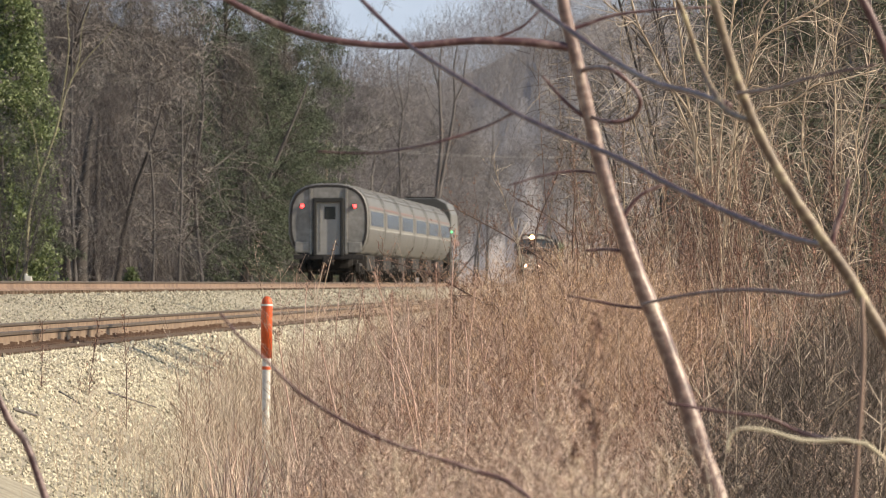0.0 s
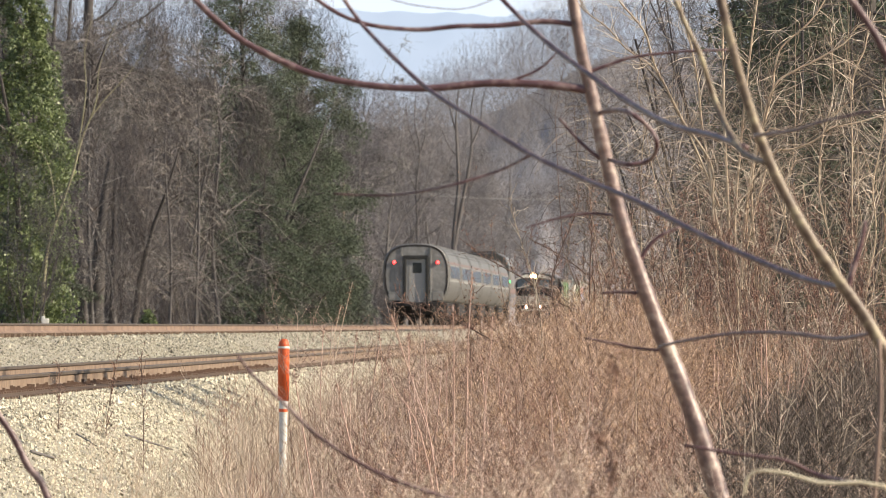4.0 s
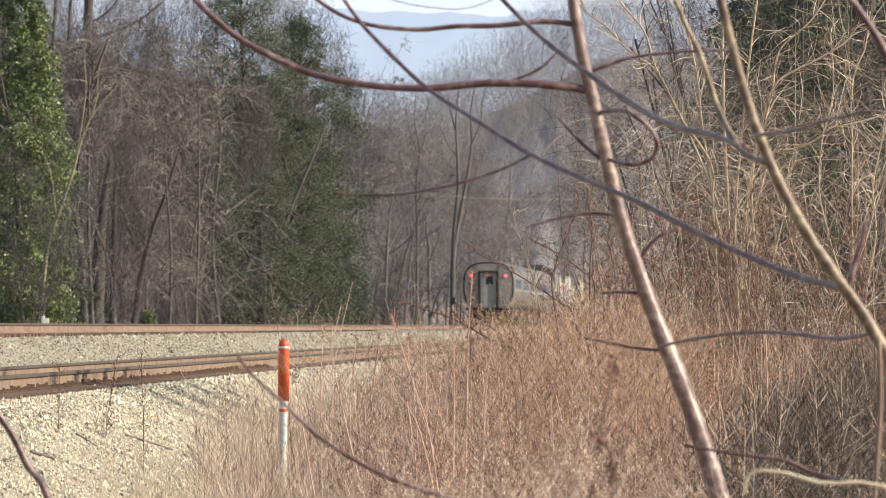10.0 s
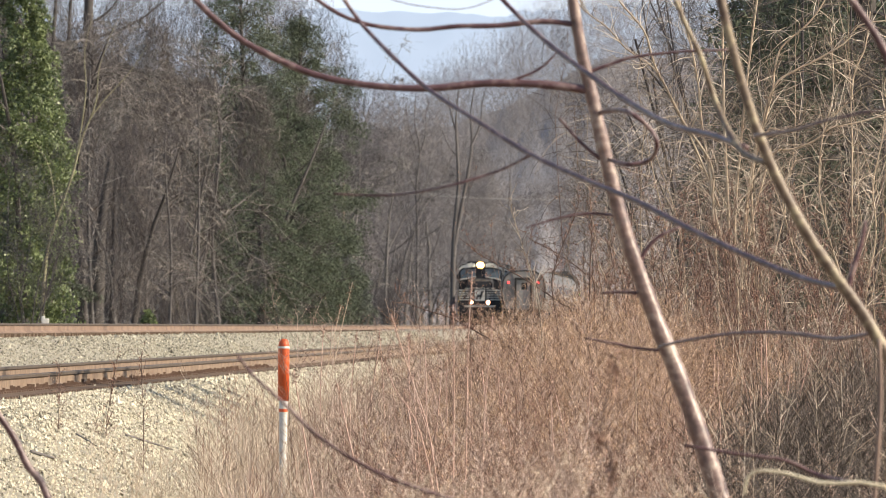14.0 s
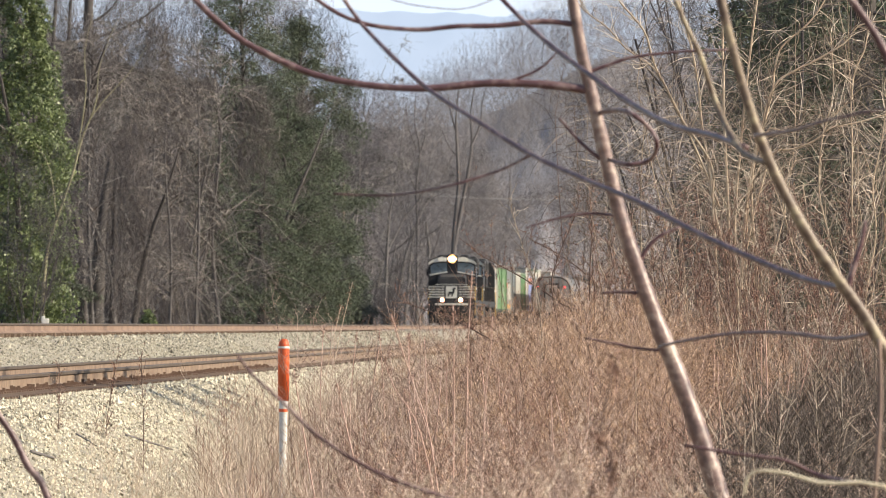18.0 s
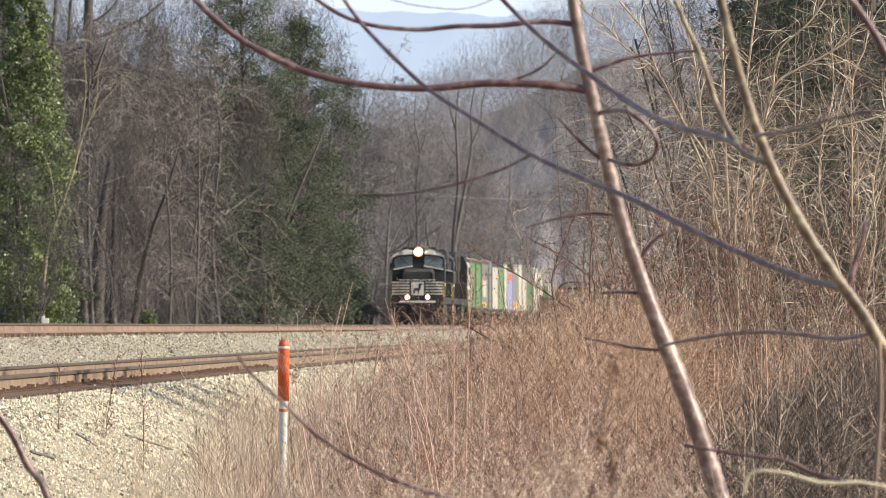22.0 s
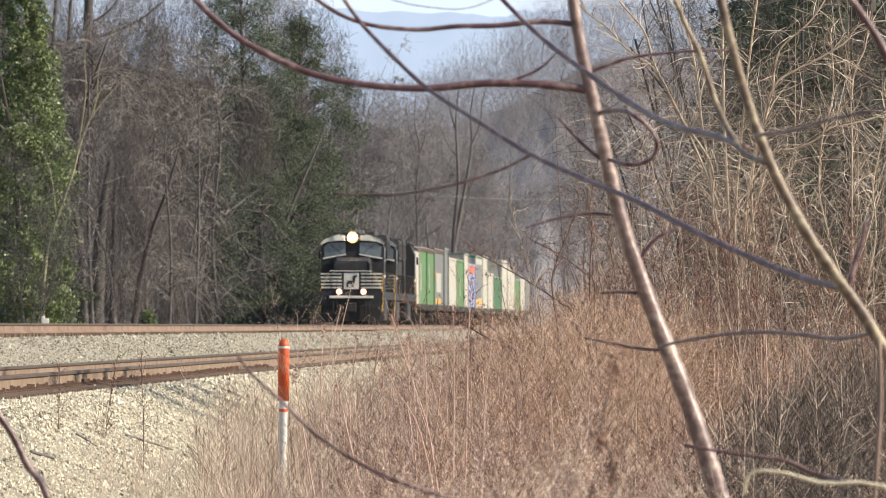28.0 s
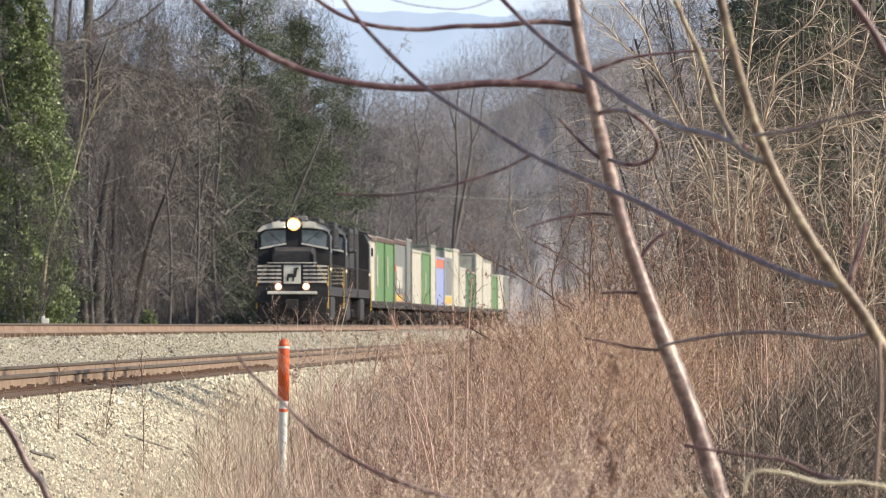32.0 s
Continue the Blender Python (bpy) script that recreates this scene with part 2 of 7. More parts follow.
def loft(bm, rings, caps=True):
    """Closed rings of points joined into a skin."""
    rows = [[bm.verts.new(p) for p in ring] for ring in rings]
    n = len(rows[0])
    for a, b in zip(rows, rows[1:]):
        for i in range(n):
            bm.faces.new((a[i], a[(i + 1) % n], b[(i + 1) % n], b[i]))
    if caps:
        bm.faces.new(rows[0])
        bm.faces.new(rows[-1])
    return bm


def tubes(segs, sides=3):
    """Tapered tubes from rows p0 p1 r0 r1 (8 numbers); rows that follow on from one another share their rings."""
    s = np.asarray(segs, float)
    p0, p1, r0, r1 = s[:, :3], s[:, 3:6], s[:, 6], s[:, 7]
    d = p1 - p0
    d /= np.linalg.norm(d, axis=1)[:, None] + 1e-9
    n = len(s)
    linked = np.zeros(n, bool)
    linked[1:] = np.abs(p0[1:] - p1[:-1]).max(axis=1) < 1e-6
    first = np.where(~linked)[0]
    chain = np.cumsum(~linked) - 1
    end = np.arange(n) + chain + 1
    begin = end - 1
    m = n + len(first)
    pos, dirs, rad = np.zeros((m, 3)), np.zeros((m, 3)), np.zeros(m)
    pos[begin], pos[end] = p0, p1
    rad[begin], rad[end] = r0, r1
    np.add.at(dirs, begin, d)
    np.add.at(dirs, end, d)
    dirs /= np.linalg.norm(dirs, axis=1)[:, None] + 1e-9
    ref = np.where(np.abs(d[first][:, 2:3]) > 0.7, [[1.0, 0.1, 0]], [[0.1, 0, 1.0]])
    node_chain = np.zeros(m, int)
    node_chain[begin], node_chain[end] = chain, chain
    ref = ref[node_chain]
    a = np.cross(dirs, ref)
    a /= np.linalg.norm(a, axis=1)[:, None] + 1e-9
    b = np.cross(dirs, a)
    vs = np.empty((m, sides, 3))
    for k in range(sides):
        w = 2 * math.pi * k / sides
        vs[:, k] = pos + (a * math.cos(w) + b * math.sin(w)) * rad[:, None]
    lo, hi = (begin * sides)[:, None], (end * sides)[:, None]
    fs = [np.hstack([lo + k, lo + (k + 1) % sides, hi + (k + 1) % sides, hi + k]) for k in range(sides)]
    return vs.reshape(-1, 3), np.vstack(fs)


def curve_rod(name, pts, radii, material, parent=None, label="", sides=10, step=4):
    """A smooth bent rod with rounded bark through a few bend points."""
    P = [Vector(p) for p in pts]
    path, rad = [], []
    for i in range(len(P) - 1):
        a, b, c, d = P[max(i - 1, 0)], P[i], P[i + 1], P[min(i + 2, len(P) - 1)]
        for k in range(step):
            t = k / step
            path.append(0.5 * ((2 * b) + (c - a) * t + (2 * a - 5 * b + 4 * c - d) * t * t + (3 * b - a - 3 * c + d) * t ** 3))
            rad.append(radii[i] + (radii[i + 1] - radii[i]) * t)
    path.append(P[-1])
    rad.append(radii[-1])
    bm = bmesh.new()
    rings = []
    for i, p in enumerate(path):
        d = (path[min(i + 1, len(path) - 1)] - path[max(i - 1, 0)]).normalized()
        a = d.cross(Vector((0, 1, 0))).normalized()
        b = d.cross(a)
        knot = 1 + 0.07 * noise.noise(p * 9.0) + 0.05 * math.sin(i * 2.1)
        rings.append([p + (a * math.cos(w) + b * math.sin(w)) * rad[i] * knot for w in (2 * math.pi * k / sides for k in range(sides))])
    loft(bm, rings)
    return part(name, bm, material, parent, label, smooth=True)


def grow(rng, base, way, length, radius, levels, kids, spread, gnarl=0.12, up=0.06, ratio=0.62, steps=5, tip=0.35, segs=None, start=0.25, worse=1.15):
    """Branching wood: rows of p0 p1 r0 r1 by level, a list of lists."""
    if segs is None:
        segs = [[] for _ in range(levels + 1)]
    lev = len(segs) - 1 - levels
    p, d = np.array(base, float), np.array(way, float)
    d /= np.linalg.norm(d)
    h = length / steps
    for i in range(steps):
        d = d + rng.normal(0, gnarl, 3) + np.array([0, 0, up])
        d /= np.linalg.norm(d)
        q = p + d * h
        t0, t1 = i / steps, (i + 1) / steps
        ra, rb = radius * (1 - (1 - tip) * t0), radius * (1 - (1 - tip) * t1)
        segs[lev].append((*p, *q, ra, rb))
        if levels > 0 and t1 > start:
            k = kids / steps / (1 - start)
            m = int(k) + (rng.random() < k - int(k))
            for _ in range(m):
                s = p + (q - p) * rng.random()
                o = rng.normal(0, 1, 3)
                o -= d * o.dot(d)
                o /= np.linalg.norm(o) + 1e-9
                w = d * math.cos(spread) + o * math.sin(spread)
                grow(rng, s, w, length * ratio * (1.05 - 0.55 * t1) * rng.uniform(0.7, 1.2), rb * rng.uniform(0.45, 0.65), levels - 1,
                     kids, spread, gnarl * worse, up, ratio, max(3, steps - 2), tip, segs, 0.15, worse)
        p = q
    return segs


def blades(rng, pts, size, ratio=1.0, flat=0.0):
    """One small bent quad a point, turned at random: vertices and faces."""
    n = len(pts)
    a = rng.normal(0, 1, (n, 3))
    a /= np.linalg.norm(a, axis=1)[:, None]
    b = np.cross(a, rng.normal(0, 1, (n, 3)))
    b /= np.linalg.norm(b, axis=1)[:, None]
    s = (size * rng.uniform(0.6, 1.35, n))[:, None]
    a, b = a * s, b * s * ratio
    v = np.stack([pts - a, pts + b * 0.6, pts + a, pts - b * 0.6], axis=1).reshape(-1, 3)
    f = np.arange(4 * n).reshape(-1, 4)
    return v, f


def flecks(rng, pts, size):
    """One small triangle a point, turned at random."""
    n = len(pts)
    v = pts[:, None, :] + rng.normal(0, 1, (n, 3, 3)) * (size * rng.uniform(0.5, 1.2, n))[:, None, None]
    return v.reshape(-1, 3), np.arange(3 * n).reshape(-1, 3)


def florets(rng, pts, ways, size):
    """One slim triangle a point, leaning along its twig."""
    n = len(pts)
    d = ways / (np.linalg.norm(ways, axis=1)[:, None] + 1e-9) + rng.normal(0, 0.45, (n, 3))
    side = np.cross(d, rng.normal(0, 1, (n, 3)))
    side /= np.linalg.norm(side, axis=1)[:, None] + 1e-9
    s = (size * rng.uniform(0.5, 1.4, n))[:, None]
    v = np.stack([pts - side * s * 0.75, pts + side * s * 0.75, pts + d * s * 2.2], axis=1)
    return v.reshape(-1, 3), np.arange(3 * n).reshape(-1, 3)


def ribbons(rng, lines, widths):
    """Flat tapering blades along rows of points (n, k, 3)."""
    n, k, _ = lines.shape
    a = rng.uniform(0, 2 * math.pi, n)
    side = np.stack([np.cos(a), np.sin(a), np.zeros(n)], axis=1)
    taper = np.linspace(1, 0.15, k)
    off = side[:, None, :] * (widths[:, None] * taper)[:, :, None]
    v = np.concatenate([lines - off, lines + off], axis=1).reshape(-1, 3)
    base = (np.arange(n) * 2 * k)[:, None]
    f = [np.hstack([base + i, base + i + 1, base + k + i + 1, base + k + i]) for i in range(k - 1)]
    return v, np.vstack(f)


def merge(*pairs):
    vs, fs, o = [], [], 0
    for v, f in pairs:
        vs.append(v)
        fs.append(f + o)
        o += len(v)
    if len({f.shape[1] for f in fs}) > 1:
        return np.vstack(vs), [r for f in fs for r in f.tolist()]
    return np.vstack(vs), np.vstack(fs)


def smooth01(t):
    t = np.clip(t, 0.0, 1.0)
    return t * t * (3 - 2 * t)


# ---- the plan: a double-track main line, nearly straight, and a lower siding on the camera's side ----
def line_x(d):
    """Where the far main track runs, across, at the depth d."""
    c = np.clip(d, 100.0, 1500.0)
    u = (c - 683.4) / 341.7
    x = -4.3864 + 7.5466 * u + 0.3414 * u * u - 0.0886 * u ** 3
    slope = (7.5466 + 0.6828 * u - 0.2658 * u * u) / 341.7
    return x + (d - c) * slope


MAIN_FAR, MAIN_NEAR, SIDING = 0.0, 4.18, 9.9
RAIL_MAIN, RAIL_SIDING = 1.71, 1.15
PROFILE_V = [-400, -40, -14, -7, -4.6, -2.4, 0, 6.2, 7.9, 11.7, 13.7, 16, 400]
PROFILE_Z = [3.0, 1.6, 1.15, 1.2, 1.0, 1.41, 1.42, 1.41, 0.92, 0.92, 0.05, 0.0, 0.0]


def ground_z(x, d):
    x, d = np.asarray(x, float), np.asarray(d, float)
    v = x - line_x(d)
    z = np.interp(v, PROFILE_V, PROFILE_Z)
    z = z + 0.45 * smooth01((x + 1.0) / 3.0) * smooth01((d - 70) / 80) * smooth01((v - 14) / 3)
    return z

# ---- the setting ----
def sheet(name, vs_across, depths, lift, material, label):
    V, D = np.meshgrid(np.array(vs_across, float), np.array(depths, float))
    X = V + line_x(D)
    Z = ground_z(X, D) + lift
    n, m = D.shape
    rough = np.array([[noise.noise(Vector((X[i, j] * 0.7, D[i, j] * 0.35, 0))) for j in range(m)] for i in range(n)])
    Z = Z + rough * 0.008
    verts = np.stack([X, D, Z], axis=2).reshape(-1, 3)
    i, j = np.meshgrid(np.arange(n - 1), np.arange(m - 1), indexing="ij")
    a = (i * m + j).reshape(-1, 1)
    ob = mesh_ob(name, verts, np.hstack([a, a + 1, a + m + 1, a + m]), material, smooth=True)
    return tagged(ob, label, kind="structure")


far_v = [-2500, -1200, -600, -300, -150, -80, -50, -40, -30, -22, -16, -14, -12, -10, -8.5, -7, -5.8]
mid_v = [-4.6, -3.5, -2.4, -1.2, 0, 1, 2, 3, 4, 5, 6.2, 6.8, 7.3, 7.9, 8.5, 9.2, 9.9, 10.6, 11.2, 11.7, 12.2, 12.7, 13.2, 13.7]
near_v = [14.2, 15, 16, 17, 18, 19, 20, 21, 22, 24, 26, 30, 36, 44, 60, 90, 150, 300, 600, 1200, 2500]
deep = list(np.concatenate([np.arange(-40, 100, 10), np.arange(100, 320, 4), np.arange(320, 800, 15), np.arange(800, 1500, 50), np.arange(1500, 4900, 300)]))
sheet("ground", far_v + mid_v + near_v, deep, 0.0, M_SOIL, "brown leaf litter and bare soil beside the railway")
bed_v = [-3.6] + [v for v in mid_v if v > -3.5]
sheet("ballast", bed_v, [d for d in deep if 90 <= d <= 1500], 0.03, M_BALLAST, "pale grey crushed-stone railway ballast bed")


def rail_profile(h):
    k = h / 0.186
    half = [(0.0, 0.0), (0.076, 0.0), (0.076, 0.012), (0.03, 0.032), (0.009, 0.05), (0.009, 0.135), (0.036, 0.148), (0.037, 0.178), (0.03, 0.186)]
    pts = [(x, z * k) for x, z in half[1:]]
    return pts + [(-x, z) for x, z in reversed(pts)]


def rail_mesh(name, offset, top, h, d0, d1, step=12.0):
    prof = rail_profile(h)
    bm = bmesh.new()
    rings = []
    for d in np.arange(d0, d1 + 0.1, step):
        cx = float(line_x(d)) + offset
        rings.append([(cx + x, d, top - h + z) for x, z in prof])
    loft(bm, rings)
    me = bpy.data.meshes.new(name)
    bmesh.ops.recalc_face_normals(bm, faces=bm.faces)
    bm.to_mesh(me)
    bm.free()
    me.materials.append(M_RAIL if h < 0.17 else M_RAILMAIN)
    me.materials.append(M_RAILTOP)
    for p in me.polygons:
        if p.center.z > top - 0.045:
            p.material_index = 1
    return new(name, me)


def track(name, v, top, h, d0, d1, label):
    t = tagged(new(name), label, kind="structure")
    for side in (-0.7525, 0.7525):
        rail_mesh("rail", v + side, top, h, d0, d1).parent = t
    return t


siding = track("track_siding", SIDING, RAIL_SIDING, 0.165, 100, 1180, "rusty siding rails on weathered wooden ties")
main_near = track("track_main_near", MAIN_NEAR, RAIL_MAIN, 0.186, 100, 1600, "main-line rails with worn heads on wooden ties")
main_far = track("track_main_far", MAIN_FAR, RAIL_MAIN, 0.186, 100, 1600, "far main-line rails on wooden ties above stone ballast")


def tie_mesh():
    bm = boxes((-1.28, 1.28, -0.11, 0.11, -0.17, 0.0), bevel=0.012)
    me = bpy.data.meshes.new("tie")
    bm.to_mesh(me)
    bm.free()
    me.materials.append(M_TIE)
    return me


TIE = tie_mesh()


def hardware(d0, d1):
    """Tie plates and spike heads of the siding's rails."""
    bm = bmesh.new()
    z = RAIL_SIDING - 0.165
    rng = np.random.default_rng(5)
    for d in np.arange(d0, d1, 0.53):
        for s in (-0.7525, 0.7525):
            x = float(line_x(d)) + SIDING + s
            box(bm, x - 0.17, x + 0.17, d - 0.09, d + 0.09, z - 0.006, z + 0.014)
            for e in (-1, 1):
                up = rng.uniform(0.03, 0.07)
                box(bm, x + e * 0.095 - 0.016, x + e * 0.095 + 0.016, d - 0.05, d - 0.02, z, z + up)
    return bm


part("rail_fastenings", hardware(128, 230), M_IRON, siding, "rusty tie plates and spike heads")


def ballast_stones(name, seed, patches, material, scale, label):
    """Loose crushed stone, denser where the bank lies open to view."""
    rng = np.random.default_rng(seed)
    s = np.vstack([np.stack([rng.uniform(v0, v1, count), rng.uniform(d0, d1, count)], axis=1) for v0, v1, d0, d1, count in patches])
    n = len(s)
    x = s[:, 0] + line_x(s[:, 1])
    z = ground_z(x, s[:, 1]) + 0.031
    size = scale * rng.uniform(0.012, 0.030, n) * (1 + (rng.random(n) < 0.03) * 1.0) * np.interp(s[:, 1], [90, 200, 400], [0.85, 1.1, 1.8])
    peak = np.array([(1, 0, 0), (0, 1, 0), (-1, 0, 0), (0, -1, 0), (0, 0, 1)], float)
    vs = peak[None] * rng.uniform(0.6, 1.25, (n, 5, 1)) + rng.normal(0, 0.22, (n, 5, 3))
    turn = rng.uniform(0, 2 * math.pi, n)
    c, q = np.cos(turn)[:, None], np.sin(turn)[:, None]
    vx, vy = vs[:, :, 0] * c - vs[:, :, 1] * q, vs[:, :, 0] * q + vs[:, :, 1] * c
    vs = np.stack([vx, vy, vs[:, :, 2] * 1.1], axis=2) * size[:, None, None]
    vs += np.stack([x, s[:, 1], z], axis=1)[:, None, :]
    f = np.array([(0, 1, 4), (1, 2, 4), (2, 3, 4), (3, 0, 4)])
    fs = (np.arange(n) * 5)[:, None, None] + f[None]
    ob = mesh_ob(name, vs.reshape(-1, 3), fs.reshape(-1, 3), material)
    tagged(ob, label, "stones", kind="stuff")


ballast_stones("ballast_stones", 11, ((11.2, 14.6, 95, 150, 40000), (11.2, 14.3, 150, 210, 30000), (11.3, 14.2, 210, 300, 14000), (8.9, 11.3, 110, 240, 10000),
                                      (11.3, 14, 300, 420, 8000), (14.2, 17.5, 95, 150, 10000)), M_STONE, 0.68, "loose pale crushed stones on the railway bank")
ballast_stones("ballast_stones_main", 12, ((5.9, 8.9, 170, 330, 22000), (5.2, 6.6, 250, 520, 9000), (6.0, 8.7, 330, 560, 11000)), M_STONE_DULL, 0.64,
               "dull crushed stones on the main line's shoulder")


# Far hills and the sky's rim.
def ridge(name, depth, x0, x1, base, tops, material, label, seed):
    rng = np.random.default_rng(seed)
    xs = np.linspace(x0, x1, 520)
    top = np.interp(xs, *tops) + np.array([noise.fractal(Vector((x / 45.0, seed, 0)), 1.0, 2.0, 4) for x in xs]) * (tops[1][0] * 0.03) + np.array([abs(noise.noise(Vector((x / 7.0, seed, 2)))) * 4.0 * max(0, noise.noise(Vector((x / 50.0, seed, 5))) + 0.3) for x in xs])
    verts, faces = [], []
    rows = 6
    for k in range(rows):
        t = k / (rows - 1)
        for x, z in zip(xs, top):
            verts.append((x, depth + 160 * t * t + 20 * noise.noise(Vector((x / 60, t * 3, seed))), base + (z - base) * t ** 0.8))
    m = len(xs)
    for k in range(rows - 1):
        for i in range(m - 1):
            faces.append((k * m + i, k * m + i + 1, (k + 1) * m + i + 1, (k + 1) * m + i))
    return tagged(mesh_ob(name, verts, faces, material, smooth=True), label, kind="structure")


# The ridge's blue haze is painted as emission on its surface.
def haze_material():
    m = bpy.data.materials.new("blue_haze_emission")
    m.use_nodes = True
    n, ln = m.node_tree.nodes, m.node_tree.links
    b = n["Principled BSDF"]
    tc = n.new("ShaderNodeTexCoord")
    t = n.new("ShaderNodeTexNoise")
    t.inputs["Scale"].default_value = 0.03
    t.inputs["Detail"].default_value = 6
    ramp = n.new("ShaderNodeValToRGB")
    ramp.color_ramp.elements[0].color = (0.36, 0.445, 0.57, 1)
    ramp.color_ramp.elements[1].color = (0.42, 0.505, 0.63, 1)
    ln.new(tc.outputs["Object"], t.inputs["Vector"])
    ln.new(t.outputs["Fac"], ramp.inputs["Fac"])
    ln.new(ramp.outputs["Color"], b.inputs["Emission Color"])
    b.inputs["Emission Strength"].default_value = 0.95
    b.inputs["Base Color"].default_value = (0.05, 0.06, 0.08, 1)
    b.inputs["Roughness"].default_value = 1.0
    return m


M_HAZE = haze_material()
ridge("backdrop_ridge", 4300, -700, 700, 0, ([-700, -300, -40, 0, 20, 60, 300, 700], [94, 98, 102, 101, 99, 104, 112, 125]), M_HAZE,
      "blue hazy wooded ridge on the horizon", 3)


def sky_backdrop():
    """Bright thin haze low over the horizon, painted on a glowing card far behind the ridge."""
    m = bpy.data.materials.new("pale_sky_haze")
    m.use_nodes = True
    n, ln = m.node_tree.nodes, m.node_tree.links
    b = n["Principled BSDF"]
    tc, sep = n.new("ShaderNodeTexCoord"), n.new("ShaderNodeSeparateXYZ")
    ramp, cloud, mx = n.new("ShaderNodeValToRGB"), n.new("ShaderNodeTexNoise"), n.new("ShaderNodeMath")
    cloud.inputs["Scale"].default_value = 0.012
    ramp.color_ramp.elements[0].color = (0.80, 0.87, 0.97, 1)
    ramp.color_ramp.elements[1].color = (0.50, 0.66, 0.92, 1)
    ramp.color_ramp.elements[0].position, ramp.color_ramp.elements[1].position = 0.2, 1.0
    mx.operation = "MULTIPLY_ADD"
    mx.inputs[1].default_value = 0.35
    ln.new(tc.outputs["Generated"], sep.inputs[0])
    ln.new(tc.outputs["Object"], cloud.inputs["Vector"])
    ln.new(cloud.outputs["Fac"], mx.inputs[0])
    ln.new(sep.outputs["Z"], mx.inputs[2])
    ln.new(mx.outputs[0], ramp.inputs["Fac"])
    ln.new(ramp.outputs["Color"], b.inputs["Emission Color"])
    b.inputs["Emission Strength"].default_value = 0.95
    b.inputs["Base Color"].default_value = (0, 0, 0, 1)
    b.inputs["Roughness"].default_value = 1.0
    verts = [(-900, 4750, -20), (900, 4750, -20), (900, 4750, 420), (-900, 4750, 420)]
    tagged(mesh_ob("backdrop_sky", verts, [(0, 1, 2, 3)], m), "pale blue-white hazy sky above the ridge", kind="structure")


sky_backdrop()

# ---- trains: each vehicle's near end is at y = 0, its length runs along +y, rail top is z = 0 ----
def bogie(parent, y, gauge_r=0.46, wheelbase=2.6, axles=2, name="bogie"):
    frame_ob = part(name, boxes((-1.12, -0.94, y - wheelbase / 2 - 0.6, y + wheelbase / 2 + 0.6, 0.38, 0.72),
                                (0.94, 1.12, y - wheelbase / 2 - 0.6, y + wheelbase / 2 + 0.6, 0.38, 0.72),
                                (-1.0, 1.0, y - 0.25, y + 0.25, 0.45, 0.85), bevel=0.03), M_UNDER, parent)
    for k in range(axles):
        yy = y - wheelbase / 2 + wheelbase * k / (axles - 1)
        for s in (-1, 1):
            bm = bmesh.new()
            drum(bm, (s * 0.77, yy, gauge_r), gauge_r, 0.065, "x", 24)
            drum(bm, (s * 0.70, yy, gauge_r), gauge_r + 0.025, 0.015, "x", 24)
            part("wheel", bm, M_UNDER, frame_ob)
        bm = bmesh.new()
        drum(bm, (0, yy, gauge_r), 0.08, 0.72, "x", 10)
        for s in (-1, 1):
            box(bm, s * 1.13 - 0.07, s * 1.13 + 0.07, yy - 0.17, yy + 0.17, gauge_r - 0.15, gauge_r + 0.15)
        part("axle", bm, M_UNDER, frame_ob)
    return frame_ob


def coach_ring(y, w=1.5, zc=2.26, hh=1.43, floor=1.02, e=2.9, n=36):
    out = []
    for k in range(n):
        a = 2 * math.pi * k / n
        c, s = math.cos(a), math.sin(a)
        x = w * math.copysign(abs(c) ** (2 / e), c)
        z = zc + hh * math.copysign(abs(s) ** (2 / e), s)
        out.append((x, y, max(z, floor)))
    return out


def coach_side(z, w=1.5, zc=2.26, hh=1.43, e=2.9):
    return w * (1 - min(1, abs((z - zc) / hh)) ** e) ** (1 / e)


def strip(bm, y0, y1, z0, z1, out=0.012, sides=(-1, 1), rows=3):
    """A band that hugs the curved coach side."""
    for s in sides:
        prev = None
        for k in range(rows + 1):
            z = z0 + (z1 - z0) * k / rows
            x = s * (coach_side(z) + out)
            cur = (bm.verts.new((x, y0, z)), bm.verts.new((x, y1, z)))
            if prev:
                bm.faces.new((prev[0], prev[1], cur[1], cur[0]))
            prev = cur


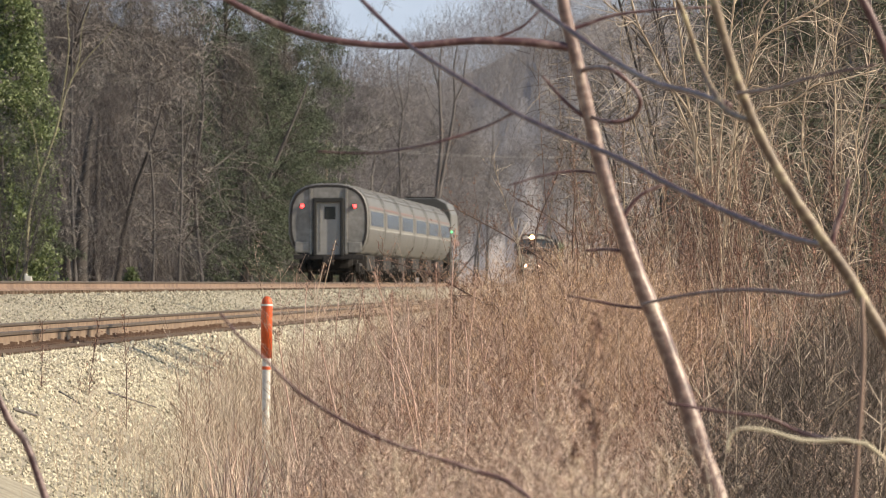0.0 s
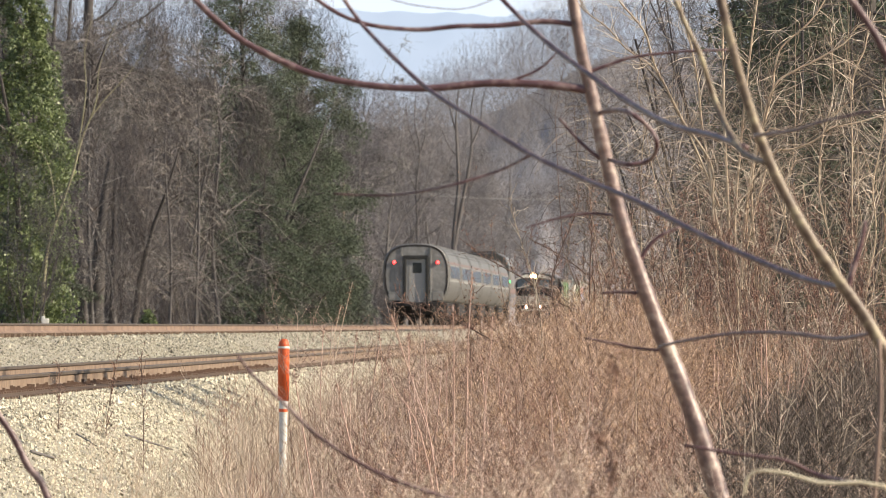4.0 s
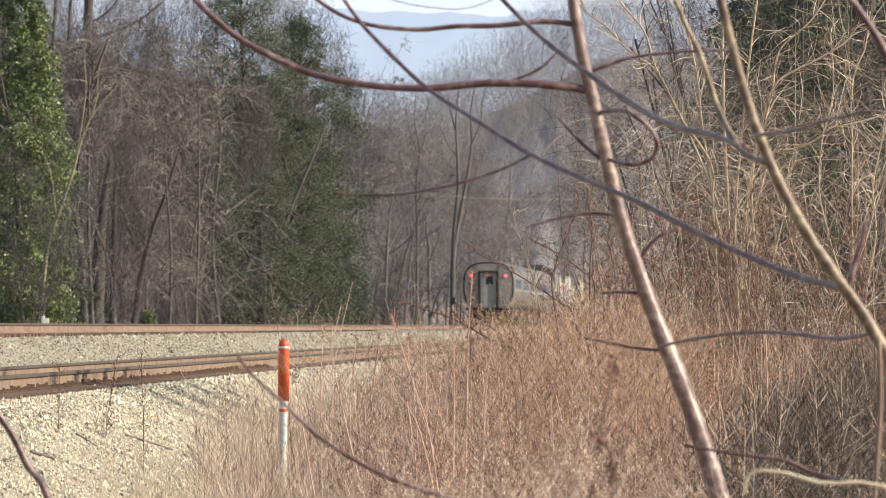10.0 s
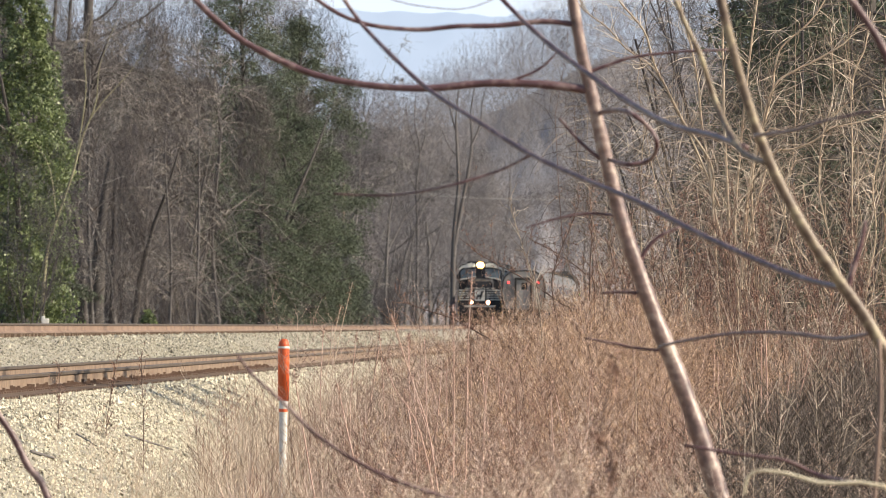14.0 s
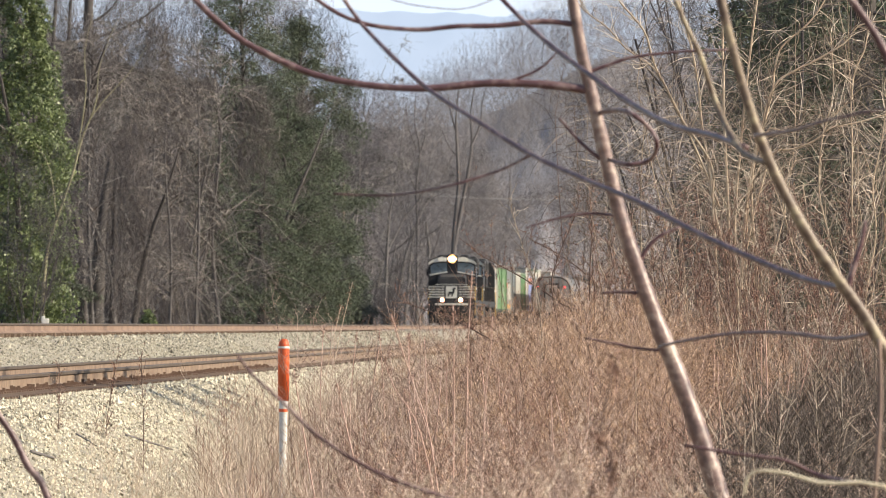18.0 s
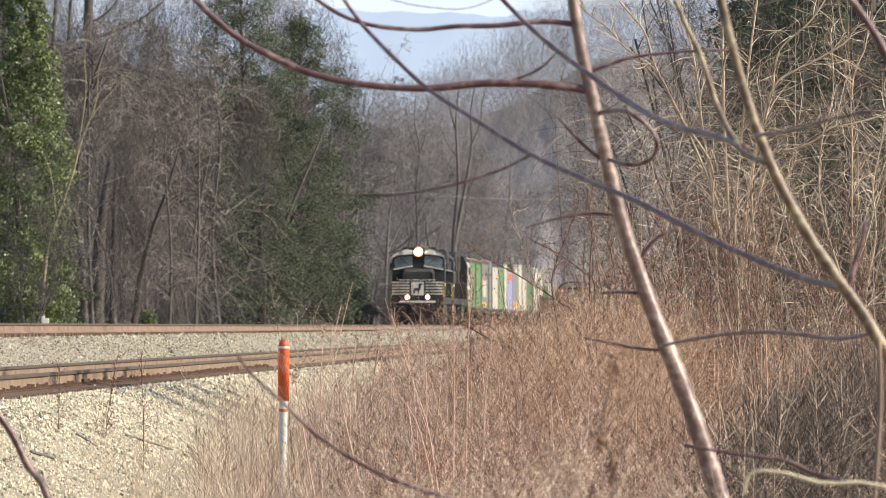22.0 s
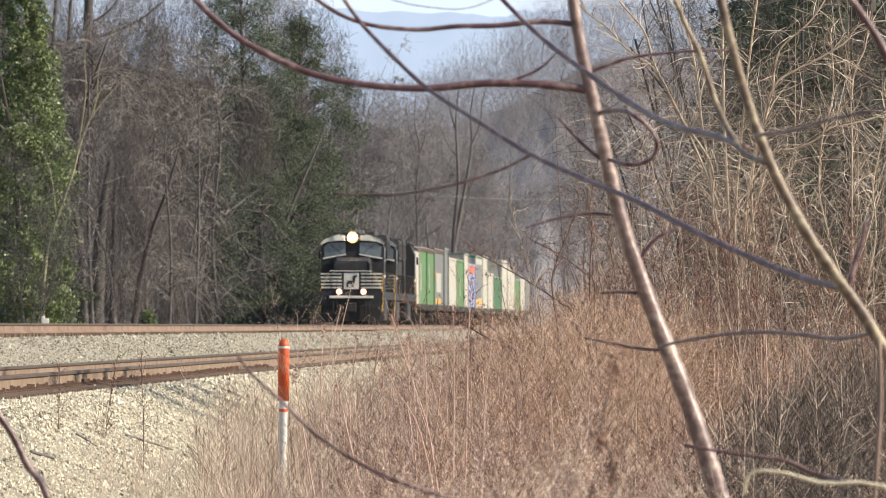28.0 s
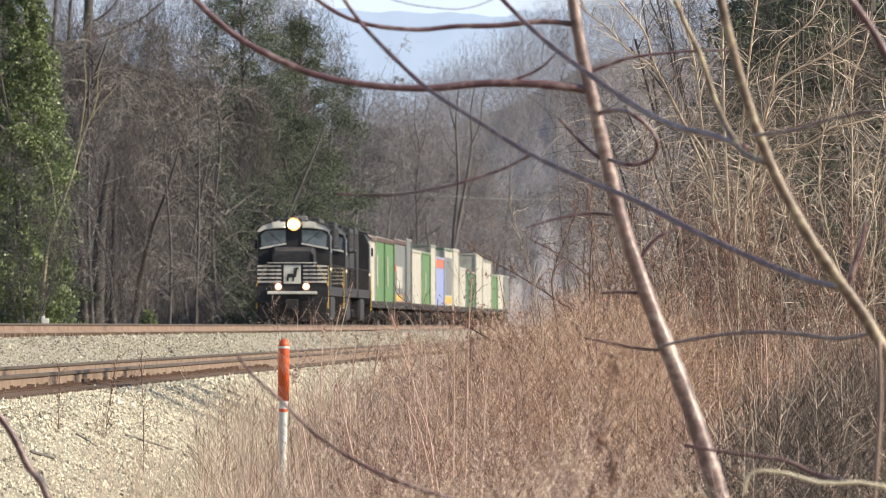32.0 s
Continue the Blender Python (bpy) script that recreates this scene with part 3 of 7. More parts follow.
def passenger_coach(L=24.9):
    t = tagged(new("passenger_coach"), "dull stainless-steel coach with rounded sides and tinted windows", "rail coach",
               "coaches of the departing train")
    bm = bmesh.new()
    loft(bm, [coach_ring(0.0, 1.44, 2.26, 1.37), coach_ring(0.10, 1.49, 2.26, 1.42), coach_ring(0.35)] + [coach_ring(y) for y in np.linspace(3, L - 3, 8)]
         + [coach_ring(L - 0.35), coach_ring(L - 0.1, 1.49, 2.26, 1.42), coach_ring(L, 1.44, 2.26, 1.37)])
    part("body", bm, M_STEEL, t, smooth=True)
    # fluted ribs along the lower side and roof
    bm = bmesh.new()
    for z in np.arange(1.25, 1.98, 0.105):
        strip(bm, 0.4, L - 0.4, z, z + 0.05, 0.02, rows=1)
    part("side_fluting", bm, M_STEEL, t)
    bm = bmesh.new()
    for a in np.arange(35, 146, 10):
        c, s = math.cos(radians(a)), math.sin(radians(a))
        p = [(1.5 * math.copysign(abs(c) ** (2 / 2.9), c), 2.26 + 1.43 * abs(s) ** (2 / 2.9))]
        box(bm, p[0][0] - 0.03, p[0][0] + 0.03, 0.4, L - 0.4, p[0][1] - 0.01, p[0][1] + 0.018)
    part("roof_ribs", bm, M_STEEL, t)
    # end wall: raised rim, collision posts, door in its recess, sill
    bm = bmesh.new()
    outer, inner = coach_ring(-0.02, 1.45, 2.26, 1.38), coach_ring(-0.02, 1.36, 2.26, 1.29, 1.10)
    back_o, back_i = coach_ring(0.05, 1.45, 2.26, 1.38), coach_ring(0.05, 1.36, 2.26, 1.29, 1.10)
    n = len(outer)
    vs = [[bm.verts.new(p) for p in r] for r in (outer, inner, back_i, back_o)]
    for a, b in ((0, 1), (1, 2), (3, 0)):
        for i in range(n):
            bm.faces.new((vs[a][i], vs[a][(i + 1) % n], vs[b][(i + 1) % n], vs[b][i]))
    part("end_rim", bm, M_UNDER, t, "dark weathered rim of the end wall", smooth=False)
    bm = bmesh.new()
    loft(bm, [coach_ring(-0.012, 1.38, 2.26, 1.31, 1.08), coach_ring(0.03, 1.38, 2.26, 1.31, 1.08)])
    part("end_wall", bm, M_STEELEND, t, "grimy stainless end wall with streaks")
    part("gangway_frame", boxes((-0.57, -0.44, -0.16, 0, 1.0, 3.05), (0.44, 0.57, -0.16, 0, 1.0, 3.05), (-0.57, 0.57, -0.16, 0, 2.98, 3.15), bevel=0.03), M_RUBBER, t,
         "black rubber gangway frame")
    door = part("end_door", boxes((-0.44, 0.44, -0.045, 0, 1.02, 2.99), bevel=0.01), M_DOOR, t, "light grey end door")
    part("door_window", boxes((-0.14, 0.26, -0.06, -0.03, 2.35, 2.82), bevel=0.02), M_GLASS, door, "small dark door window")
    part("door_panel_line", boxes((-0.34, -0.30, -0.055, -0.03, 1.15, 2.9)), M_STEELEND, door)
    for s in (-1, 1):
        part("collision_post", boxes((s * 0.66 - 0.05, s * 0.66 + 0.05, -0.06, 0, 1.05, 3.5), bevel=0.015), M_STEELEND, t)
        part("jumper_box", boxes((s * 0.98 - 0.27, s * 0.98 + 0.27, -0.07, 0, 1.1, 1.52), bevel=0.05), M_STEELEND, t, "low rounded step panel")
        bm = bmesh.new()
        drum(bm, (s * 0.98, -0.05, 2.84), 0.09, 0.05, "y", 16)
        part("marker_lamp_housing", bm, M_UNDER, t)
    part("coupler", boxes((-0.12, 0.12, -0.5, 0.3, 0.72, 0.98), (-0.2, 0.2, -0.62, -0.42, 0.66, 1.02), bevel=0.03), M_UNDER, t)
    part("end_sill", boxes((-1.3, 1.3, -0.08, 0.25, 0.86, 1.04), bevel=0.02), M_UNDER, t)
    for y0, y1, z0 in ((6.4, 10.5, 0.45), (11.2, 14.0, 0.38), (14.6, 18.4, 0.5)):
        part("underframe_box", boxes((-1.28, 1.28, y0, y1, z0, 1.02), bevel=0.04), M_UNDER, t)
    bm = bmesh.new()
    strip(bm, 0.4, L - 0.4, 2.05, 2.75, 0.008)
    part("window_band", bm, M_STEELEND, t, "dark band between the windows")
    bm = bmesh.new()
    strip(bm, 0.4, L - 0.4, 2.78, 2.86, 0.012)
    part("red_stripe", bm, M_REDSTRIPE, t, "thin red stripe above the windows")
    bm = bmesh.new()
    strip(bm, 0.4, L - 0.4, 1.99, 2.04, 0.014, rows=1)
    part("white_stripe", bm, M_WHITESTRIPE, t)
    for k in range(13):
        bm = bmesh.new()
        strip(bm, 3.1 + k * 1.48, 4.25 + k * 1.48, 2.13, 2.68, 0.022, sides=(1,))
        part("side_window", bm, M_GLASS, t)
    for y in (1.25, L - 1.25):
        bm = bmesh.new()
        strip(bm, y - 0.42, y + 0.42, 1.1, 3.05, 0.018, sides=(1,), rows=8)
        part("side_door", bm, M_STEELEND, t, "grey vestibule door")
    for y0, y1 in ((0.45, 2.3), (L - 2.3, L - 0.45)):
        bm = bmesh.new()
        rim_in, rim_out = coach_ring(y0, 1.508, 2.26, 1.438), coach_ring(y1, 1.508, 2.26, 1.438)
        loft(bm, [rim_in, rim_out], caps=False)
        part("vestibule_band", bm, M_VEST, t, "dark grimy vestibule section", smooth=True)
    # dark diaphragm filling most of the gap to the next vehicle
    bm = bmesh.new()
    loft(bm, [coach_ring(L + 0.02, 1.02, 2.2, 1.15, 1.1), coach_ring(L + 0.78, 1.02, 2.2, 1.15, 1.1)])
    part("diaphragm", bm, M_RUBBER, t, "black rubber diaphragm between coaches")
    bogie(t, 3.6)
    bogie(t, L - 3.6)
    return t


def lens(parent, name, x, y, z, r, material, label=""):
    bm = bmesh.new()
    bmesh.ops.create_uvsphere(bm, u_segments=16, v_segments=8, radius=r, matrix=Matrix.Translation((x, y, z)) @ Matrix.Diagonal((1, 0.45, 1, 1)))
    return part(name, bm, material, parent, label, smooth=True)


def passenger_locomotive(L=21.0):
    t = tagged(new("passenger_locomotive"), "silver diesel passenger locomotive with a dark rear and tall smooth roof", "locomotive")
    prof = [(-1.5, 1.0), (-1.53, 2.4), (-1.5, 3.3), (-1.28, 3.82), (-0.8, 4.08), (0.8, 4.08), (1.28, 3.82), (1.5, 3.3), (1.53, 2.4), (1.5, 1.0)]
    bm = bmesh.new()
    loft(bm, [[(x, y, z) for x, z in prof] for y in (0.3, 8, 15.5)] + [[(x * 0.92, L - 2.2, 1 + (z - 1) * 0.98) for x, z in prof], [(x * 0.8, L, 1 + (z - 1) * 0.55) for x, z in prof]])
    part("body", bm, M_STEEL, t)
    bm = bmesh.new()
    loft(bm, [[(x * 0.97, 0.02, z * 0.99) for x, z in prof], [(x, 0.3, z) for x, z in prof]])
    part("rear_wall", bm, M_VEST, t, "dark sooty rear wall")
    for k in range(4):
        part("roof_grille", boxes((-0.7, 0.7, 2 + k * 2.6, 4 + k * 2.6, 4.05, 4.16), bevel=0.02), M_UNDER, t, "dark roof radiator grille")
    part("side_stripe_blue", boxes((1.525, 1.545, 0.4, L - 3, 1.15, 1.75)), M_BLUESTRIPE, t, "broad blue side stripe")
    part("side_stripe_red", boxes((1.53, 1.55, 0.4, L - 3, 1.8, 2.05)), M_REDSTRIPE, t)
    part("fuel_tank", boxes((-1.3, 1.3, 7.5, 13.0, 0.25, 1.0), bevel=0.1), M_UNDER, t)
    lens(t, "green_lamp", 1.52, 0.25, 2.45, 0.05, M_GREENLAMP, "small green side lamp")
    bogie(t, 4, 0.5)
    bogie(t, L - 4.5, 0.5)
    return t


def freight_locomotive(L=22.3, lit=True):
    t = tagged(new("freight_locomotive"), "black diesel freight locomotive with white nose stripes and yellow handrails", "locomotive", "locomotives of the freight train")
    M = M_BLACK
    # nose, cab and long hood
    bm = bmesh.new()
    loft(bm, [[(-0.86, 1.15, 1.62), (0.86, 1.15, 1.62), (0.86, 1.15, 2.95), (0.74, 1.2, 3.12), (-0.74, 1.2, 3.12), (-0.86, 1.15, 2.95)],
              [(-0.95, 2.6, 1.62), (0.95, 2.6, 1.62), (0.95, 2.6, 3.2), (0.82, 2.6, 3.36), (-0.82, 2.6, 3.36), (-0.95, 2.6, 3.2)]])
    part("nose", bm, M, t, "black blunt nose")
    bm = bmesh.new()
    cab = [(-1.52, 1.62), (1.52, 1.62), (1.52, 3.75), (1.30, 4.22), (0.62, 4.42), (-0.62, 4.42), (-1.30, 4.22), (-1.52, 3.75)]
    loft(bm, [[(x, 2.3, z) for x, z in cab], [(x, 4.9, z) for x, z in cab]])
    part("cab", bm, M, t, "black wide cab")
    # sloping cab roof visor, its sunlit edge put in as white paint
    for s in (-1, 1):
        bm = bmesh.new()
        a = [(s * 0.60, 2.16, 4.42), (s * 1.32, 2.16, 4.20), (s * 1.56, 2.16, 3.96), (s * 1.50, 2.16, 3.91), (s * 1.22, 2.16, 4.04), (s * 0.60, 2.16, 4.10)]
        loft(bm, [a, [(x, 2.75, z + 0.02) for x, y, z in a]])
        part("cab_roof_visor", bm, M_CREAM, t, "pale cab roof edge, sunlight put into the paint")
        bm = bmesh.new()
        a = [(s * 0.58, 2.13, 4.47), (s * 1.34, 2.13, 4.25), (s * 1.61, 2.13, 3.99), (s * 1.58, 2.13, 3.965), (s * 1.325, 2.13, 4.215), (s * 0.58, 2.13, 4.43)]
        loft(bm, [a, [(x, 2.80, z + 0.02) for x, y, z in a]])
        part("roof_edge", bm, M_UNDER, t, "dark grimy roof edge")
        vs, fs = tubes([(s * 0.5, 2.2, 3.44, s * 0.95, 2.2, 3.86, 0.012, 0.010), (s * 0.85, 2.2, 3.72, s * 1.08, 2.2, 3.95, 0.014, 0.014)], 5)
        mesh_ob("wiper", vs, fs, M_RUBBER, t)
        vs, fs = tubes([(s * 0.2, 1.12, 2.62, s * 0.8, 1.12, 2.62, 0.018, 0.018), (s * 0.2, 1.12, 2.62, s * 0.2, 1.18, 2.62, 0.018, 0.018), (s * 0.8, 1.12, 2.62, s * 0.8, 1.18, 2.62, 0.018, 0.018)], 5)
        mesh_ob("nose_grab_rail", vs, fs, M_STEELEND, t)
    for s in (-1, 1):
        bm = bmesh.new()
        w = [(s * 0.34, 2.26, 3.46), (s * 1.36, 2.26, 3.28), (s * 1.40, 2.26, 3.80), (s * 1.18, 2.26, 3.98), (s * 0.34, 2.26, 4.02)]
        loft(bm, [w, [(x, 2.31, z) for x, y, z in w]])
        part("windshield", bm, M_CABGLASS, t, "windshield pane tinted pale for sky reflection")
        bm = bmesh.new()
        w = [(s * 0.32, 2.24, 3.41), (s * 1.44, 2.24, 3.20), (s * 1.44, 2.24, 3.27), (s * 0.32, 2.24, 3.47)]
        loft(bm, [w, [(x, 2.3, z) for x, y, z in w]])
        part("windshield_frame", bm, M_CREAM, t, "pale lower windshield frame")
    part("headlight_box", boxes((-0.34, 0.34, 2.12, 2.5, 4.03, 4.50), bevel=0.05), M, t)
    for s in (-1, 1):
        lens(t, "headlight", s * 0.09, 2.06, 4.26, 0.11, M_HEAD if lit else M_CABGLASS, "blazing twin headlight" if lit else "unlit headlight")
    # added disc whose glow stands for the headlight's glare
    if lit:
        bm = bmesh.new()
        drum(bm, (0, 2.11, 4.26), 0.27, 0.015, "y", 28)
        part("headlight_halo_disc", bm, M_HALO, t, "warm glowing disc standing for the headlight's halo")
    for s in (-1, 1):
        part("number_board", boxes((s * 0.64 - 0.28, s * 0.64 + 0.28, 2.10, 2.3, 4.10, 4.36), bevel=0.015), M_CREAM, t)
    for s in (-1, 1):
        part("side_window", boxes((s * 1.525 - 0.012, s * 1.525 + 0.012, 3.0, 3.75, 3.05, 3.75)), M_CABGLASS, t)
        part("side_window", boxes((s * 1.525 - 0.012, s * 1.525 + 0.012, 3.95, 4.65, 3.05, 3.75)), M_CABGLASS, t)
        part("mirror", boxes((s * 1.62 - 0.05, s * 1.62 + 0.05, 2.9, 3.0, 3.2, 3.6), bevel=0.015), M, t)
    # front plate with its white stripes, in sections between the stair wells
    part("front_plate", boxes((-1.52, 1.52, 0.05, 0.24, 0.95, 1.62), (-1.5, 1.5, 0.1, 0.3, 1.62, 2.5), bevel=0.02), M, t)
    for k in range(5):
        z = 1.78 + k * 0.165
        for x0, x1 in ((-1.47, -0.46), (0.46, 1.47)):
            part("nose_stripe", boxes((x0, x1, 0.07, 0.11, z, z + 0.075), bevel=0.004), M_CREAM, t, "dusty white stripe")
    part("nose_emblem_panel", boxes((-0.36, 0.36, 0.065, 0.11, 1.74, 2.52), bevel=0.01), M_CREAM, t, "white panel with a dark emblem shape")
    bm = bmesh.new()
    for x0, x1, z0, z1 in ((-0.2, 0.16, 2.0, 2.16), (0.06, 0.2, 2.12, 2.4), (-0.24, -0.14, 1.84, 2.04), (0.0, 0.08, 1.84, 2.02), (0.14, 0.28, 2.32, 2.42)):
        box(bm, x0, x1, 0.045, 0.07, z0, z1, bevel=0.01)
    part("nose_emblem", bm, M_BLACK, t, "dark plain emblem shape")
    for s in (-1, 1):
        bm = bmesh.new()
        drum(bm, (s * 0.585, 0.02, 1.62), 0.15, 0.08, "y", 18)
        part("ditch_light_housing", bm, M, t)
        # added disc whose glow stands for the ditch light's glare
        if lit:
            bm = bmesh.new()
            drum(bm, (s * 0.585, -0.07, 1.62), 0.15, 0.012, "y", 24)
            part("ditch_light_halo_disc", bm, M_HALO_D, t, "warm glowing disc standing for the ditch light's halo")
        lens(t, "ditch_light", s * 0.585, -0.09, 1.62, 0.09, M_DITCH if lit else M_CABGLASS, "glowing ditch light" if lit else "unlit ditch light")
    part("anticlimber", boxes((-1.05, 1.05, -0.22, 0.06, 1.30, 1.42), bevel=0.02), M_CREAM, t, "pale anti-climber ledge")
    part("coupler", boxes((-0.14, 0.14, -0.55, 0.3, 0.72, 1.0), (-0.26, 0.26, -0.7, -0.45, 0.64, 1.08), bevel=0.04), M_UNDER, t)
    bm = boxes((-1.45, 1.45, 0.0, 0.12, 0.16, 0.98), bevel=0.03)
    part("snow_plow", bm, M_UNDER, t, "dark pilot plow")
    for x, z in ((-0.69, 0.5), (0.69, 0.5), (0.87, 0.45), (-0.87, 0.45)):
        part("air_hose", boxes((x - 0.03, x + 0.03, -0.18, -0.1, z, z + 0.7), bevel=0.02), M_UNDER, t)
    # stairs and yellow handrails at the front corners
    for s in (-1, 1):
        st = part("corner_steps", boxes(*[(s * 1.30 - 0.22, s * 1.30 + 0.22, 0.3 + k * 0.06, 0.75 + k * 0.06, 0.45 + k * 0.36, 0.50 + k * 0.36) for k in range(4)]), M, t)
        vs, fs = tubes([(s * 1.5, 0.1, 0.7, s * 1.5, 0.1, 1.7, 0.026, 0.026), (s * 1.5, 0.1, 1.7, s * 1.05, 0.1, 2.55, 0.026, 0.026),
                        (s * 1.5, 0.75, 0.7, s * 1.5, 0.75, 2.5, 0.026, 0.026)], 6)
        mesh_ob("corner_handrail", vs, fs, M_YELLOW, t, "yellow corner handrail")
    part("walkway", boxes((-1.52, 1.52, 0.3, L - 0.2, 1.48, 1.62), (-1.5, -1.3, 2.4, L - 0.4, 1.25, 1.48), (1.3, 1.5, 2.4, L - 0.4, 1.25, 1.48)), M, t)
    for s in (-1, 1):
        rail = [(s * 1.48, y, 1.62, s * 1.48, y, 2.55, 0.02, 0.02) for y in np.arange(5.2, L - 0.4, 1.9)]
        rail.append((s * 1.48, 5.2, 2.55, s * 1.48, L - 0.5, 2.55, 0.02, 0.02))
        vs, fs = tubes(rail, 5)
        mesh_ob("side_handrail", vs, fs, M_UNDER, t, "dark side handrail")
    part("long_hood", boxes((-0.92, 0.92, 4.9, L - 4.6, 1.62, 4.25), bevel=0.12), M, t, "black long hood")
    part("equipment_cabinet", boxes((-1.05, 1.05, 4.9, 8.2, 1.62, 3.9), bevel=0.06), M, t)
    part("radiator_section", boxes((-1.34, 1.34, L - 6.4, L - 1.2, 3.3, 4.35), bevel=0.1), M, t, "flared radiator section")
    part("rear_hood", boxes((-0.92, 0.92, L - 4.6, L - 0.9, 1.62, 4.2), bevel=0.1), M, t)
    part("exhaust_stack", boxes((-0.45, 0.45, 9.5, 10.6, 4.2, 4.6), bevel=0.04), M_UNDER, t)
    part("dynamic_brake_box", boxes((-1.0, 1.0, 5.4, 8.8, 3.7, 4.55), bevel=0.1), M, t)
    for k in range(9):
        for s in (-1, 1):
            part("hood_door", boxes((s * 0.93 - 0.012, s * 0.93 + 0.012, 8.6 + k * 0.82, 9.35 + k * 0.82, 1.8, 3.5), bevel=0.005), M, t)
    part("cab_antenna", boxes((-0.3, 0.3, 3.2, 3.8, 4.42, 4.5), (-0.02, 0.02, 3.5, 3.54, 4.5, 4.75), bevel=0.01), M_UNDER, t, "low antenna on the cab roof")
    for x in (-1.02, -0.7, 0.7, 1.02):
        vs, fs = tubes([(x, 0.02, 1.62, x, 0.02, 2.62, 0.017, 0.017)], 6)
        mesh_ob("front_stanchion", vs, fs, M_UNDER, t)
    vs, fs = tubes([(-1.05, 0.02, 2.62, 1.05, 0.02, 2.62, 0.018, 0.018)], 6)
    mesh_ob("front_handrail", vs, fs, M_CREAM, t, "pale front handrail")
    for s in (-1, 1):
        for k in range(3):
            part("radiator_grille", boxes((s * 1.345 - 0.012, s * 1.345 + 0.012, L - 6.1 + 1.6 * k, L - 4.7 + 1.6 * k, 3.45, 4.15), bevel=0.005), M_UNDER, t)
        part("cab_side_stripe", boxes((s * 1.525 - 0.01, s * 1.525 + 0.01, 2.5, 4.8, 2.3, 2.42)), M_CREAM, t, "white cab side stripe")
    part("horn", boxes((-0.1, 0.5, 4.4, 4.8, 4.42, 4.62), bevel=0.04), M_STEELEND, t)
    part("fuel_tank", boxes((-1.4, 1.4, 8.3, 14.0, 0.22, 1.25), bevel=0.14), M, t)
    bogie(t, 3.9, 0.52, 4.1, 3)
    bogie(t, L - 3.9, 0.52, 4.1, 3)
    return t


def flat_platform(L):
    t = tagged(new("container_flatcar"), "dark grimy flatcar carrying a container on the far main track", "flatcar", "flatcars of the freight train")
    part("deck", boxes((-1.25, 1.25, 0.1, L - 0.1, 0.86, 0.99), (-0.4, 0.4, 0.05, L - 0.05, 0.6, 0.88), bevel=0.03), M_UNDER, t)
    for s in (-1, 1):
        part("side_sill", boxes((s * 1.28 - 0.05, s * 1.28 + 0.05, 0.2, L - 0.2, 0.84, 0.995), bevel=0.02), M_UNDER, t)
        part("ladder", boxes((s * 1.30 - 0.04, s * 1.30 + 0.04, 0.3, 0.7, 0.3, 0.7)), M_UNDER, t)
    part("coupler", boxes((-0.12, 0.12, -0.3, 0.3, 0.72, 0.98), bevel=0.03), M_UNDER, t)
    bogie(t, 2.3, 0.42, 1.8)
    bogie(t, L - 2.3, 0.42, 1.8)
    return t


def container(L, H, color, label, rim, patches=()):
    t = tagged(new("freight_container"), label, "container", "containers on the freight train")
    w = 1.28
    bm = bmesh.new()
    n = max(6, int(L / 0.42))
    for s in (-1, 1):
        xs = []
        for k in range(n + 1):
            y = 0.12 + (L - 0.24) * k / n
            x = s * (w - (0.035 if k % 2 else 0.0))
            xs.append((bm.verts.new((x, y, 0.14)), bm.verts.new((x, y, H - 0.1))))
        for a, b in zip(xs, xs[1:]):
            bm.faces.new((a[0], b[0], b[1], a[1]))
    part("corrugated_sides", bm, color, t)
    for y in (0.04, L - 0.12):
        part("end_wall", boxes((-w + 0.03, w - 0.03, y, y + 0.08, 0.1, H - 0.08), bevel=0.01), color, t)
    part("roof", boxes((-w + 0.02, w - 0.02, 0.08, L - 0.08, H - 0.1, H - 0.04), bevel=0.01), color, t)
    for s in (-1, 1):
        part("top_rail", boxes((s * w - 0.05, s * w + 0.05, 0, L, H - (0.24 if rim is M_RIM else 0.13), H - 0.03), bevel=0.012), rim, t)
        # white strip painted in for the reflection along the top
        part("top_glint", boxes((s * w - 0.045, s * w + 0.045, 0, L, H - 0.028, H), bevel=0.006), M_BOXWHITE, t, "pale upper edge, its top reflection put in as white")
        part("bottom_rail", boxes((s * w - 0.05, s * w + 0.05, 0, L, 0, 0.16), bevel=0.012), M_UNDER, t)
        for y in (0.0, L - 0.14):
            part("corner_post", boxes((s * w - 0.06, s * w + 0.06, y, y + 0.14, 0, H - 0.03), bevel=0.012), color, t)
    for y in (0.0, L - 0.1):
        part("end_beam", boxes((-w, w, y, y + 0.1, H - 0.12, H), bevel=0.012), rim, t)
    for y0, y1, z0, z1, m, lab in patches:
        part("side_panel", boxes((w + 0.004, w + 0.02, y0, y1, z0, z1)), m, t, lab)
    return t


M_GREEN = surface("green_container_paint", [(0.055, 0.13, 0.05), (0.085, 0.185, 0.072), (0.13, 0.245, 0.105)], 0.7, 0.4)
M_DKGREEN = surface("dark_green_paint", [(0.03, 0.10, 0.05), (0.05, 0.15, 0.07)], 0.7, 0.45)
M_BOXWHITE = surface("white_container_paint", [(0.22, 0.21, 0.185), (0.43, 0.412, 0.365), (0.60, 0.58, 0.525)], 0.5, 0.45)
M_BOXGREY = surface("grey_container_paint", [(0.10, 0.108, 0.11), (0.15, 0.16, 0.163), (0.22, 0.227, 0.227)], 0.8, 0.45)
M_BOXBLUE = surface("pale_blue_paint", [(0.20, 0.25, 0.48), (0.27, 0.33, 0.58)], 0.8, 0.4)
